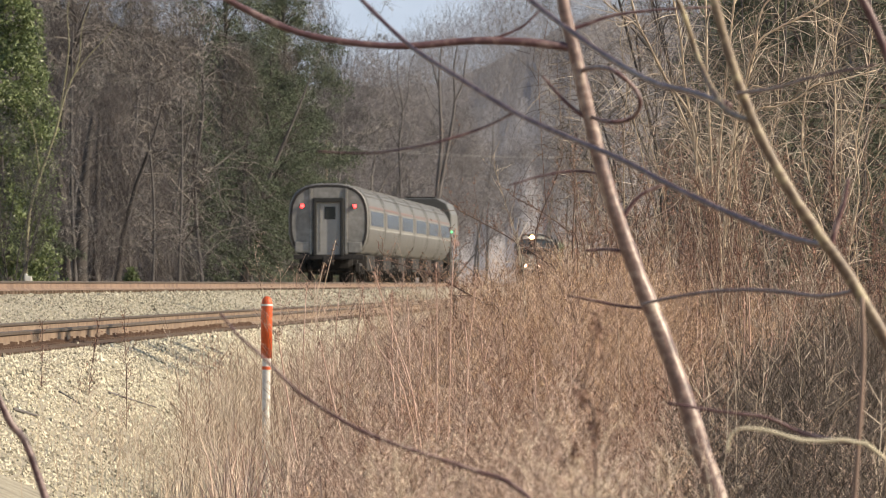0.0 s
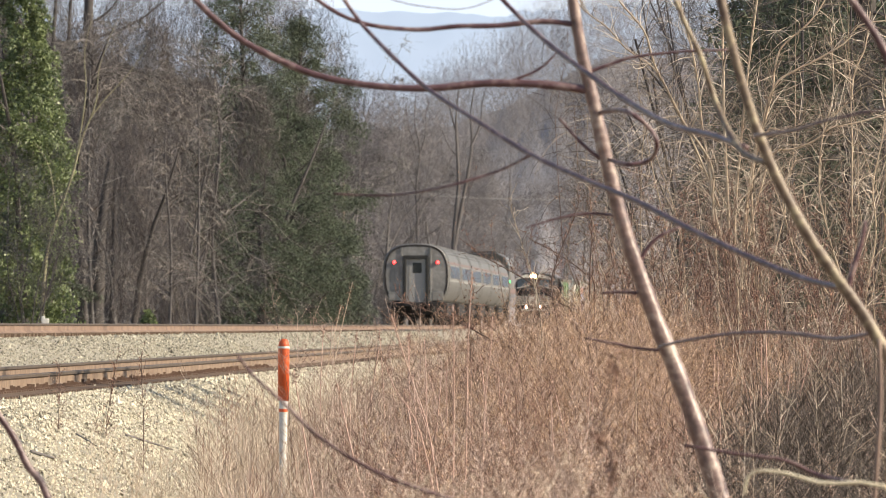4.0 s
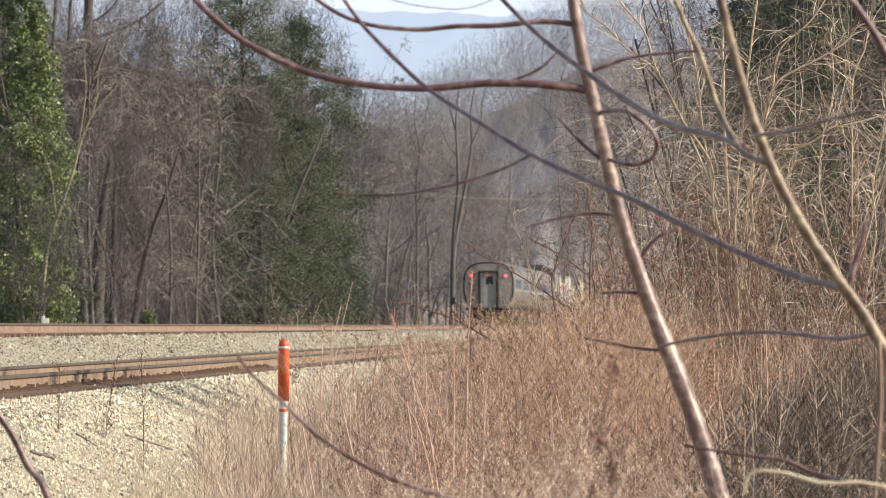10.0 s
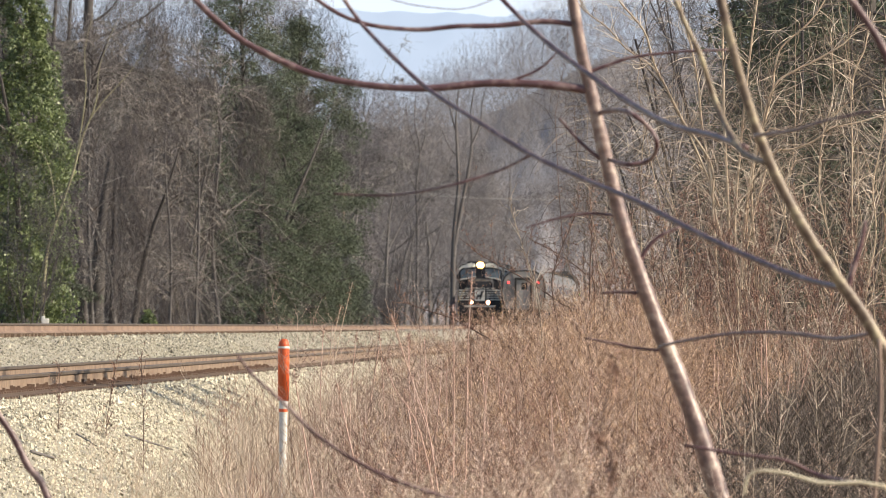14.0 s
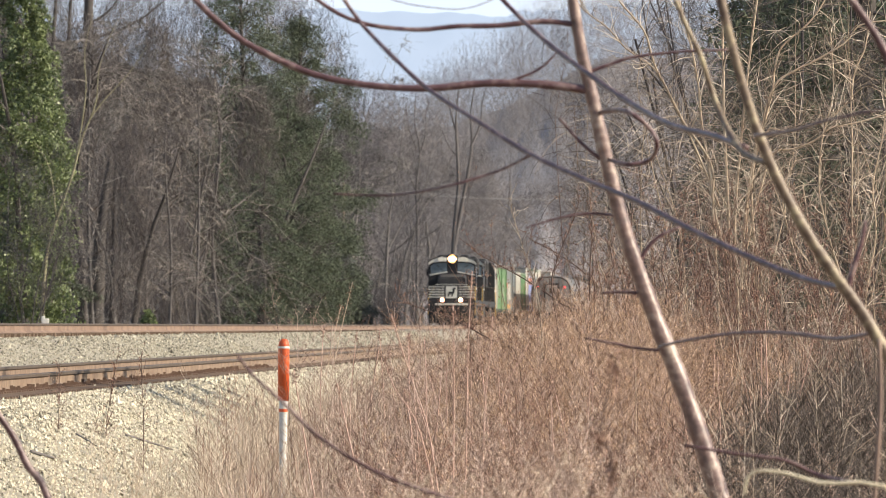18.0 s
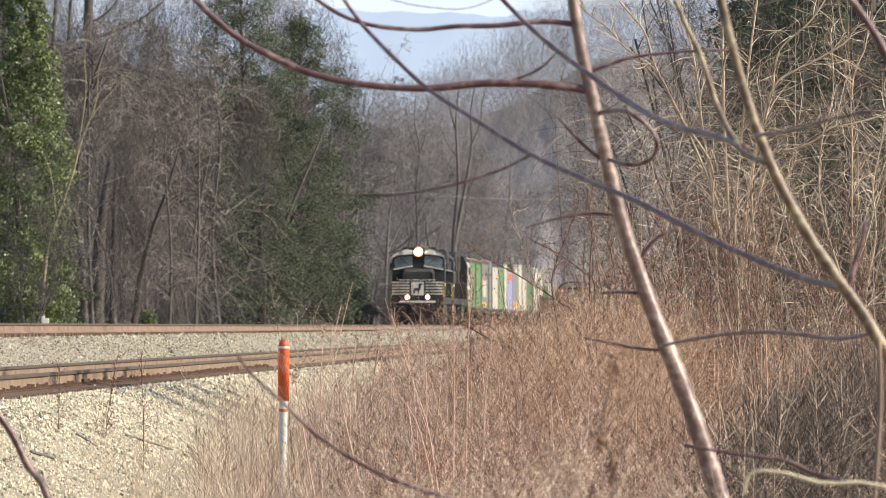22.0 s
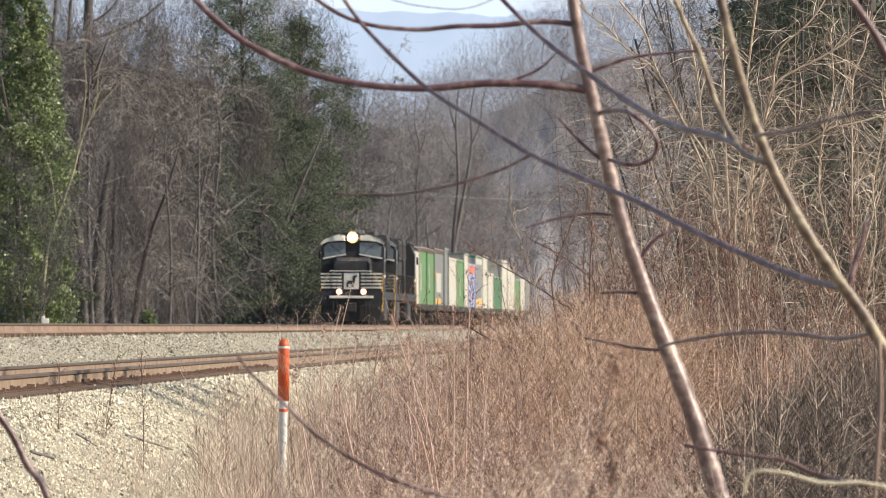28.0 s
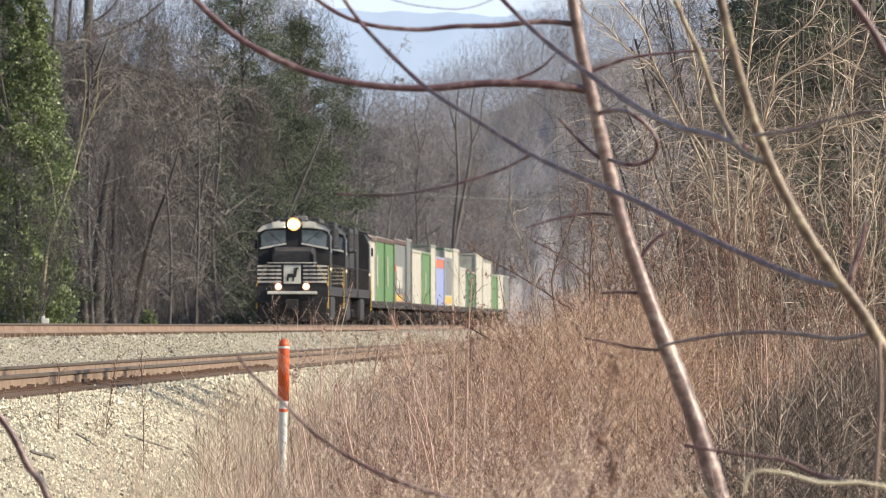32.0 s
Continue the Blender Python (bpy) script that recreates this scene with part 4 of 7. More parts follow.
M_PATCH_O = surface("orange_patch", [(0.60, 0.30, 0.05), (0.68, 0.38, 0.08)], 1.0, 0.5)
M_PATCH_R = surface("rust_red_patch", [(0.45, 0.10, 0.05), (0.55, 0.16, 0.08)], 1.0, 0.5)
M_RIM = surface("dark_red_brown_rail", [(0.05, 0.025, 0.025), (0.11, 0.06, 0.055)], 1.5, 0.6)

# (start behind the leading end, length, height, colour, label, rim, panels)
LOAD = []
LOAD.append((69.4, 13.2, 3.15, M_BOXWHITE, "cream-white corrugated container riding in a low car", M_RIM, ()))
# White panels on the green sides are painted-in highlight streaks.
LOAD.append((83.0, 16.4, 3.20, M_GREEN, "bright green corrugated container riding on a flatcar", M_RIM, ((3.0, 4.5, 0.9, 2.4, M_BOXWHITE, "white panel standing for highlight streaks"),)))
LOAD.append((100.0, 17.2, 3.20, M_GREEN, "bright green corrugated container riding on a flatcar", M_RIM, ((5.0, 6.5, 0.9, 2.4, M_BOXWHITE, "white panel standing for highlight streaks"),)))
LOAD.append((117.8, 23.5, 3.30, M_BOXGREY, "grey freight container with a white panel", M_RIM, ((5, 17, 0.9, 2.0, M_BOXWHITE, "white sign panel"), (4, 16, 0.25, 0.55, M_PATCH_O, "orange patch"), (3.0, 5.0, 1.7, 2.1, M_PATCH_R, ""))))
LOAD.append((142.5, 10.5, 3.45, M_BOXGREY, "short grey freight container", M_BOXGREY, ()))
LOAD.append((154.0, 21.0, 2.95, M_BOXWHITE, "cream-white corrugated container riding in a low car", M_BOXWHITE, ()))
LOAD.append((176.0, 19.5, 2.95, M_GREEN, "bright green corrugated container riding on a flatcar", M_GREEN, ((9.0, 10.5, 0.8, 1.9, M_BOXWHITE, "white panel standing for highlight streaks"),)))
LOAD.append((196.5, 12.0, 3.45, M_BOXWHITE, "tall pale grey-white container", M_BOXGREY, ()))
LOAD.append((209.0, 21.0, 2.85, M_BOXBLUE, "pale blue freight container", M_BOXBLUE, ((0.5, 20.5, 2.3, 2.8, M_PATCH_R, "rust-red top panel"),)))
LOAD.append((231.0, 22.0, 3.45, M_BOXWHITE, "pale white container with an orange patch", M_DKGREEN, ((1, 20, 0.3, 0.7, M_PATCH_O, "orange patch"), (1, 20, 0.8, 3.0, M_BOXGREY, ""))))
LOAD.append((254.0, 16.0, 3.55, M_BOXWHITE, "plain white container riding on a flatcar", M_BOXWHITE, ()))
LOAD.append((271.0, 19.0, 2.5, M_BOXWHITE, "low white freight container", M_BOXWHITE, ()))
LOAD.append((291.0, 28.0, 2.3, M_DKGREEN, "dark green container riding on a flatcar", M_DKGREEN, ()))
LOAD.append((320.0, 21.0, 3.6, M_BOXWHITE, "plain white container riding on a flatcar", M_BOXWHITE, ()))
LOAD.append((342.0, 29.0, 3.3, M_BOXWHITE, "plain white container riding on a flatcar", M_BOXGREY, ()))
LOAD.append((372.0, 20.0, 2.4, M_GREEN, "bright green corrugated container riding on a flatcar", M_GREEN, ()))
LOAD.append((393.0, 22.0, 2.5, M_BOXWHITE, "cream-white corrugated container riding in a low car", M_BOXWHITE, ()))
LOAD.append((416.0, 22.0, 2.5, M_BOXGREY, "plain grey container riding on a flatcar", M_BOXGREY, ()))

PASSENGER = []
coach = passenger_coach()
for k in range(6):
    c = coach if k == 0 else copy_thing(coach, Matrix.Identity(4))
    PASSENGER.append((c, 25.7 * k, 24.9))
tagged(coach, "last coach with red marker lamps and a grey end door")
for s in (-1, 1):
    lens(coach, "marker_lamp", s * 0.98, -0.11, 2.84, 0.075, M_MARKER, "glowing red marker lamp")
PASSENGER.append((passenger_locomotive(), 154.6, 21.0))

FREIGHT = []
lead = freight_locomotive()
FREIGHT.append((lead, 0.0, 22.3))
trail = freight_locomotive(lit=False)
FREIGHT.append((trail, 22.9, 22.3))
backward = copy_thing(trail, Matrix.Identity(4))
FREIGHT.append((backward, 45.8, 22.3))
flats = {}
for start, length, height, paint, label, rim, panels in LOAD:
    box_ob = container(length, height + 0.08, paint, label, rim, panels)
    key = round(length)
    flat = copy_thing(flats[key], Matrix.Identity(4)) if key in flats else flat_platform(length)
    flats.setdefault(key, flat)
    FREIGHT.append((box_ob, start, length))
    FREIGHT.append((flat, start, length))


def on_track(d, length, v, lift):
    """The pose of a vehicle whose near end is at depth d on the track at v."""
    x0, x1 = float(line_x(d)) + v, float(line_x(d + length)) + v
    return pose(x0, d, RAIL_MAIN + lift, 0, 0, -math.degrees(math.atan2(x1 - x0, length)))


def motions():
    """The departing coaches and the oncoming freight, both along their tracks."""
    times = [0, 2, 4, 6, 8, 10, 12, 14, 16, 18, 20, 22, 24, 26, 28, 30, 32]
    for ob, back, length in PASSENGER:
        walk(ob, [(t, on_track(524.6 + 27.96 * t + 0.049 * t * t + back, length, MAIN_NEAR, 0)) for t in times])
    for ob, back, length in FREIGHT:
        lift = 1.0 if ob.name.startswith("freight_container") else 0
        turn = pose(0, length, 0, 0, 0, 180) if ob is backward else Matrix.Identity(4)
        walk(ob, [(t, on_track(593.4 + 21.97 * (32 - t) + 0.0018 * (32 - t) ** 2 + back, length, MAIN_FAR, lift) @ turn) for t in times])

# ---- woods ----
def flat_list(levels):
    return [s for lev in levels for s in lev]


def bare_tree(seed, height, trunk_r, wood, twig, name="bare_tree", kids=5, fine=1500, spread=0.75, label="leafless grey-brown tree in a winter wood",
              fine_len=0.5, start=0.12, up=0.05, levels=3, thin=0.035, stout=0.01, gnarl=0.035):
    rng = np.random.default_rng(seed)
    seg = grow(rng, (0, 0, 0), (rng.normal(0, 0.03), rng.normal(0, 0.03), 1), height * 0.92, trunk_r, levels, kids, spread, gnarl, up, 0.52, 8, 0.06, None, start, 1.7)
    for lev in seg[1:]:
        for i, r in enumerate(lev):
            lev[i] = (*r[:6], max(r[6], stout), max(r[7], stout))
    t = tagged(new(name), label, "tree", "trees of the winter wood")
    vs, fs = tubes(seg[0], 7)
    mesh_ob("trunk", vs, fs, wood, t, smooth=True)
    vs, fs = tubes(seg[1], 4)
    tagged(mesh_ob("limb_crown", vs, fs, wood, t), kind="stuff")
    rest = flat_list(seg[2:])
    vs, fs = tubes(rest, 3)
    ends = np.array([r[3:6] for r in rest])
    pick = ends[rng.integers(0, len(ends), fine)] + rng.normal(0, fine_len * 0.8, (fine, 3))
    pick[:, 2] = np.maximum(pick[:, 2], 0.3)
    crown = merge((vs, np.asarray(fs)), blades(rng, pick, fine_len, thin))
    tagged(mesh_ob("crown", crown[0], crown[1], twig, t), kind="stuff")
    return t


def conifer(seed, height, width, name="conifer", label="dark green conifer with drooping layered boughs", count=30000, needle=0.04, bare=0.1, needles=None):
    """A trunk with whorls of boughs that reach out and droop; needles hang in sprays along each bough."""
    rng = np.random.default_rng(seed)
    t = tagged(new(name), label, "tree", "evergreens of the wood")
    mid = [(rng.normal(0, 0.08), rng.normal(0, 0.08), height * k / 8) for k in range(9)]
    trunk = [(*mid[k], *mid[k + 1], 0.26 * (1 - k / 8.5), 0.26 * (1 - (k + 1) / 8.5)) for k in range(8)]
    boughs, pts = [], []
    z = height * bare
    while z < height * 0.985:
        f = 1 - z / height
        whorl = width * 0.5 * (f ** 0.48) * rng.uniform(0.65, 1.15) + 0.15
        for _ in range(rng.integers(3, 6)):
            a = rng.uniform(0, 2 * math.pi)
            r = whorl * rng.uniform(0.45, 1.15)
            out = np.array([math.cos(a), math.sin(a), 0.0])
            side = np.array([-math.sin(a), math.cos(a), 0.0])
            rise, droop = r * rng.uniform(0.1, 0.4), r * rng.uniform(0.35, 0.8)
            z0 = z + rng.normal(0, 0.15)
            arc = [out * r * w + np.array([0, 0, z0 + rise * w - droop * w * w]) for w in np.linspace(0, 1, 5)]
            boughs += [(*arc[k], *arc[k + 1], (0.045 * f + 0.012) * (1 - 0.2 * k), (0.045 * f + 0.012) * (0.8 - 0.2 * k)) for k in range(4)]
            sprays = max(3, int(r * 5))
            for w in rng.uniform(0.2, 1.0, sprays):
                root = out * r * w + np.array([0, 0, z0 + rise * w - droop * w * w])
                length = (0.25 + 0.3 * r * (1.15 - w)) * rng.uniform(0.6, 1.2)
                way = side * rng.choice((-1, 1)) * rng.uniform(0.3, 1.0) + out * rng.uniform(0.3, 0.9)
                m = max(8, int(length * 26))
                u = rng.random(m)
                q = root + way * (length * u)[:, None]
                q[:, 2] -= 0.55 * length * u * u + rng.random(m) * 0.22
                pts.append(q + rng.normal(0, 0.05, (m, 3)))
        z += height * rng.uniform(0.018, 0.04)
    pts = np.vstack(pts)
    vs, fs = tubes(trunk, 7)
    mesh_ob("trunk", vs, fs, M_BARK, t)
    vs, fs = tubes(boughs, 3)
    tagged(mesh_ob("bough_layer", vs, fs, M_BARK, t), kind="stuff")
    k = max(1, round(count / len(pts)))
    pts = np.repeat(pts, k, axis=0) + rng.normal(0, 0.06, (len(pts) * k, 3))
    if len(pts) > count:
        pts = pts[rng.choice(len(pts), count, replace=False)]
    vs, fs = flecks(rng, pts, needle)
    tagged(mesh_ob("crown", vs, fs, needles or M_PINE, t), kind="stuff")
    return t


def clumped_evergreen(seed, height, width, clumps=130, each=1150, needle=0.047):
    """A broad old evergreen: limbs that end in rounded, ragged masses of needles with gaps between them."""
    rng = np.random.default_rng(seed)
    t = tagged(new("evergreen"), "old broad evergreen with ragged rounded masses of dark needles", "tree", "evergreens of the wood")
    mid = [(rng.normal(0, 0.12), rng.normal(0, 0.12), height * k / 8) for k in range(9)]
    trunk = [(*mid[k], *mid[k + 1], 0.28 * (1 - k / 9), 0.28 * (1 - (k + 1) / 9)) for k in range(8)]
    limbs, pts = [], []
    for k in range(clumps):
        f = 0.16 + 0.84 * ((k + rng.random()) / clumps) ** 1.08
        reach = 0.5 * width * (1 - f ** 4.5) ** 0.7 * math.sqrt(rng.uniform(0.05, 1.0)) * rng.uniform(0.75, 1.2)
        a = rng.uniform(0, 2 * math.pi)
        c = np.array([math.cos(a) * reach, math.sin(a) * reach, height * f - 0.5])
        root = np.array([0, 0, max(0.5, c[2] - 0.5 * reach)])
        bend = 0.5 * (root + c) + np.array([0, 0, 0.15 * reach])
        limbs += [(*root, *bend, 0.05, 0.035), (*bend, *c, 0.035, 0.012)]
        size = rng.uniform(0.5, 1.15) * (1 - 0.3 * f)
        m = int(each * size * size)
        way = rng.normal(0, 1, (m, 3))
        way /= np.linalg.norm(way, axis=1)[:, None]
        shell = size * rng.uniform(0.35, 1.0, m) ** 0.6 * (1 + 0.25 * np.sin(5 * way[:, 0] + 7 * way[:, 2] + k))
        q = c + way * shell[:, None] * np.array([1.0, 1.0, 0.62])
        q[:, 2] -= rng.random(m) ** 2 * 0.7
        pts.append(q)
    vs, fs = tubes(trunk, 7)
    mesh_ob("trunk", vs, fs, M_BARK, t)
    vs, fs = tubes(limbs, 3)
    tagged(mesh_ob("limb_layer", vs, fs, M_BARK, t), kind="stuff")
    vs, fs = flecks(rng, np.vstack(pts), needle)
    tagged(mesh_ob("crown", vs, fs, M_PINE, t), kind="stuff")
    return t


def arching_tree(seed, height, reach, limbs=46):
    """A small tree of long pale limbs that rise, arch over and droop, with side twigs along them."""
    rng = np.random.default_rng(seed)
    t = tagged(new("arching_tree"), "leafless tree with long pale arching and drooping twigs", "tree", "trees of the winter wood")
    curve_rod("trunk", [(0, 0, 0), (0.3, 0.1, height * 0.35), (-0.15, 0.2, height * 0.7), (0.35, 0, height)], [0.08, 0.06, 0.035, 0.012], M_FARBARK, t, sides=8)
    rows = []
    for k in range(limbs):
        z0 = height * rng.uniform(0.12, 0.95)
        a = rng.uniform(0, 2 * math.pi)
        r = reach * rng.uniform(0.5, 1.1) * (1.15 - 0.6 * z0 / height)
        out = np.array([math.cos(a), math.sin(a), 0.0])
        up, drop = r * rng.uniform(0.5, 1.2), r * rng.uniform(0.5, 1.5)
        arc, sway = [], rng.normal(0, 0.12, (7, 3)) * r * 0.35
        for i, w in enumerate(np.linspace(0, 1, 7)):
            arc.append(out * r * w + np.array([0, 0, z0 + up * w - drop * w * w]) + sway[i] * w)
        thick = rng.uniform(0.016, 0.03)
        for i in range(6):
            rows.append((*arc[i], *arc[i + 1], thick * (1 - 0.12 * i), thick * (0.88 - 0.12 * i)))
        for w in rng.uniform(0.25, 1.0, 9):
            i = min(5, int(w * 6))
            p = arc[i] + (arc[i + 1] - arc[i]) * (w * 6 - i)
            way = (arc[i + 1] - arc[i]) / np.linalg.norm(arc[i + 1] - arc[i]) + rng.normal(0, 0.6, 3)
            n = rng.uniform(0.3, 0.9)
            q = p + way * n * 0.5 + np.array([0, 0, 0.06])
            e = q + way * n * 0.5 - np.array([0, 0, 0.2 * n])
            rows += [(*p, *q, 0.011, 0.009), (*q, *e, 0.009, 0.006)]
    vs, fs = tubes(rows, 3)
    tagged(mesh_ob("twig_crown", vs, fs, M_TWIG, t), kind="stuff")
    return t


def ivy_tree(seed, height, radius, leaves=4600):
    rng = np.random.default_rng(seed)
    t = tagged(new("ivy_clad_tree"), "tree trunk thickly clad in glossy green ivy", "tree")
    seg = grow(rng, (0, 0, 0), (0.01, 0, 1), height * 1.15, 0.15, 3, 5, 0.8, 0.06, 0.05, 0.4, 8, 0.06)
    vs, fs = tubes(seg[0], 7)
    mesh_ob("trunk", vs, fs, M_BARK, t)
    vs, fs = tubes(flat_list(seg[1:]), 3)
    tagged(mesh_ob("branch_crown", vs, fs, M_TWIG, t), kind="stuff")
    n = int(leaves * height)
    z = rng.uniform(0.0, height, n)
    a = rng.uniform(0, 2 * math.pi, n)
    lump = 0.84 + 0.10 * np.sin(2.1 * z + 2 * a) + 0.12 * np.sin(1.3 * z - 3 * a + seed) + 0.10 * np.sin(5.2 * z + a) + 0.10 * np.sin(7.0 * a + 3.1 * z) + 0.06 * np.sin(9.0 * z - 5 * a)
    r = radius * lump * (1.0 - 0.62 * smooth01((z - 0.45 * height) / (0.55 * height))) * rng.uniform(0.70, 1.06, n)
    pts = np.stack([np.cos(a) * r, np.sin(a) * r, z], axis=1) + rng.normal(0, 0.05, (n, 3))
    pts[:, 2] = np.abs(pts[:, 2])
    thick = np.sin(3.1 * z + 2 * a) + np.sin(2.3 * z - 3 * a + 1) + np.sin(5.3 * z + 4 * a + 2) + np.sin(1.2 * z + a)
    pts = pts[rng.random(n) < np.clip(0.62 + 0.3 * thick - 0.35 * smooth01((z - 0.6 * height) / (0.4 * height)), 0.03, 1)]
    vs, fs = blades(rng, pts, 0.072, 0.9)
    tagged(mesh_ob("ivy_foliage", vs, fs, M_IVY, t, "glossy green ivy leaves"), kind="stuff")
    return t


def vine_tree(seed, height, width, strands, low=0.12):
    """A bare tree under a shaggy coat of hanging vines."""
    rng = np.random.default_rng(seed)
    t = tagged(new("vine_draped_tree"), "bare tree shaggy with hanging brown vines", "tree", "vine-draped trees")
    seg = grow(rng, (0, 0, 0), (rng.normal(0, 0.04), 0, 1), height * 1.1, 0.2, 3, 4.5, 0.8, 0.13, 0.07, 0.45, 8, 0.06)
    vs, fs = tubes(seg[0], 7)
    mesh_ob("trunk", vs, fs, M_BARK, t, smooth=True)
    vs, fs = tubes(flat_list(seg[1:]), 3)
    tagged(mesh_ob("branch_crown", vs, fs, M_VINETWIG, t), kind="stuff")
    n = strands
    z = height * (low + (1 - low) * rng.random(n))
    a = rng.uniform(0, 2 * math.pi, n)
    lump = 0.75 + 0.2 * np.sin(0.9 * z + 2 * a + seed) + 0.15 * np.sin(0.6 * z - 3 * a) + 0.1 * np.sin(1.9 * z + a)
    r = 0.5 * width * lump * np.sin(math.pi * np.clip(0.12 + 0.8 * z / height, 0, 1)) ** 0.6 * rng.uniform(0.45, 1.08, n)
    p = np.stack([np.cos(a) * r, np.sin(a) * r, z], axis=1)
    d = np.stack([np.cos(a), np.sin(a), np.zeros(n)], axis=1) * 0.6 + rng.normal(0, 0.8, (n, 3)) + np.array([0, 0, 0.35])
    step = rng.uniform(0.10, 0.30, n)[:, None]
    line = [p]
    bend = rng.normal(0, 0.15, (n, 3))
    for _ in range(6):
        d = d / np.linalg.norm(d, axis=1)[:, None] + bend + rng.normal(0, 0.2, (n, 3)) + np.array([0, 0, -0.13])
        p = p + d / np.linalg.norm(d, axis=1)[:, None] * step
        line.append(p)
    line = np.stack(line, axis=1)
    line[:, :, 2] = np.maximum(line[:, :, 2], 0.02)
    v, f = ribbons(rng, line, rng.uniform(0.006, 0.015, n))
    tagged(mesh_ob("vine_coat", v, f, M_VINETWIG, t, "shaggy hanging brown vines"), kind="stuff")
    return t


def brush(seed, height, width, material, name="shrub", stems=7, fine=2600, label="tangled leafless brown shrub at the wood's edge", fine_len=0.3, thin=0.03, levels=2, kids=5,
          radius=0.03, arches=0, arch_r=0.006, arch_mat=None, lean=0.4, gnarl=0.12, ratio=0.38, twig_mat=None, fork=0.7):
    """A clump of stems with twigs; arches adds long hanging canes."""
    rng = np.random.default_rng(seed)
    t = tagged(new(name), label, "shrub", "shrubs along the wood's edge")
    twigs = []
    for k in range(stems):
        a = 2 * math.pi * k / stems + rng.uniform(-0.3, 0.3)
        way = (math.cos(a) * width / height * rng.uniform(0.1, lean), math.sin(a) * width / height * rng.uniform(0.1, lean), 1)
        seg = grow(rng, (math.cos(a) * 0.25, math.sin(a) * 0.25, 0), way, height * rng.uniform(0.7, 1.1), radius * rng.uniform(0.6, 1.1), levels, kids, fork, gnarl, 0.02, ratio, 7, 0.25)
        keep = next((i for i, r in enumerate(seg[0]) if r[3] ** 2 + r[4] ** 2 > (0.55 * width) ** 2), len(seg[0]))
        vs, fs = tubes(seg[0][:max(keep, 2)], 5)
        mesh_ob("stem", vs, fs, material, t, smooth=True)
        twigs += flat_list(seg[1:])
    twigs = [r for r in twigs if r[3] ** 2 + r[4] ** 2 < (0.62 * width) ** 2]
    pairs = [tubes(twigs, 3)]
    if fine:
        ends = np.array([r[3:6] for r in twigs])
        pick = ends[rng.integers(0, len(ends), fine)] + rng.normal(0, fine_len * 0.6, (fine, 3))
        pick[:, 2] = np.maximum(pick[:, 2], 0.1)
        pairs.append(blades(rng, pick, fine_len, thin))
    v, f = merge(*[(a, np.asarray(b)) for a, b in pairs])
    tagged(mesh_ob("twig_tangle", v, f, twig_mat or material, t), kind="stuff")
    if arches:
        rows = []
        for _ in range(arches):
            a, r = rng.uniform(0, 2 * math.pi), width * 0.5 * math.sqrt(rng.random())
            p = np.array([math.cos(a) * r, math.sin(a) * r, rng.uniform(0.1, 0.75) * height])
            d = rng.normal(0, 1, 3) * np.array([0.9, 0.9, 0.3]) + np.array([0, 0, rng.uniform(-0.2, 1.2)])
            d /= np.linalg.norm(d)
            bend = rng.normal(0, 0.16, 3) + np.array([0, 0, -rng.uniform(0.0, 0.25)])
            rr = arch_r * rng.uniform(0.5, 1.3)
            h = rng.uniform(0.05, 0.14)
            for i in range(8):
                d = d + bend + rng.normal(0, 0.05, 3)
                d /= np.linalg.norm(d)
                q = p + d * h
                rows.append((*p, *q, rr * (1 - i * 0.09), rr * (1 - (i + 1) * 0.09)))
                p = q
        vs, fs = tubes(rows, 3)
        tagged(mesh_ob("cane_tangle", vs, fs, arch_mat or material, t, "pale arching canes"), kind="stuff")
    return t


def stand(ob, x, d, turn=0.0, size=1.0, sink=0.05):
    m = pose(x, d, float(ground_z(x, d)) - sink, 0, 0, turn)
    ob.matrix_basis = m @ Matrix.Diagonal((size, size, size, 1))
    return ob


def plant(proto, x, d, turn, size, first):
    """Place the prototype itself once, copies after that."""
    m = pose(x, d, float(ground_z(x, d)) - 0.05, 0, 0, turn)
    if first:
        proto.matrix_basis = m @ Matrix.Diagonal((size, size, size, 1))
        return proto
    ob = copy_thing(proto, m)
    ob.scale = (size, size, size)
    return ob


rngw = np.random.default_rng(21)
TREES = [bare_tree(31, 19, 0.20, M_GREYBARK, M_WOODTWIG, gnarl=0.14), bare_tree(32, 17, 0.16, M_GREYBARK, M_WOODTWIG, spread=0.6, gnarl=0.15),
         bare_tree(33, 21, 0.22, M_GREYBARK, M_WOODTWIG, spread=0.9, gnarl=0.14), bare_tree(34, 15, 0.13, M_GREYBARK, M_WOODTWIG, kids=6, gnarl=0.16)]
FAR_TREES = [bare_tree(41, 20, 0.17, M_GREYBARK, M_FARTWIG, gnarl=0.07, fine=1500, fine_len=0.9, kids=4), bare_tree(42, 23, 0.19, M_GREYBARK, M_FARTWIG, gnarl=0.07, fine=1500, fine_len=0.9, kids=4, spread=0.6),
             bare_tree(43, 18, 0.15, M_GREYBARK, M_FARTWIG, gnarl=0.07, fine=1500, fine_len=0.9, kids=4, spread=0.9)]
SHRUBS = [brush(51, 4.5, 4.0, M_WOODTWIG), brush(52, 7.0, 5.5, M_WOODTWIG, fine=3200), brush(53, 3.0, 3.5, M_WOODTWIG)]
used = set()


def sow(protos, v, d, size):
    k = int(rngw.integers(0, len(protos)))
    proto = protos[k]
    x = float(line_x(d)) + v
    first = id(proto) not in used
    used.add(id(proto))
    return plant(proto, x, d, float(rngw.uniform(0, 360)), size, first)


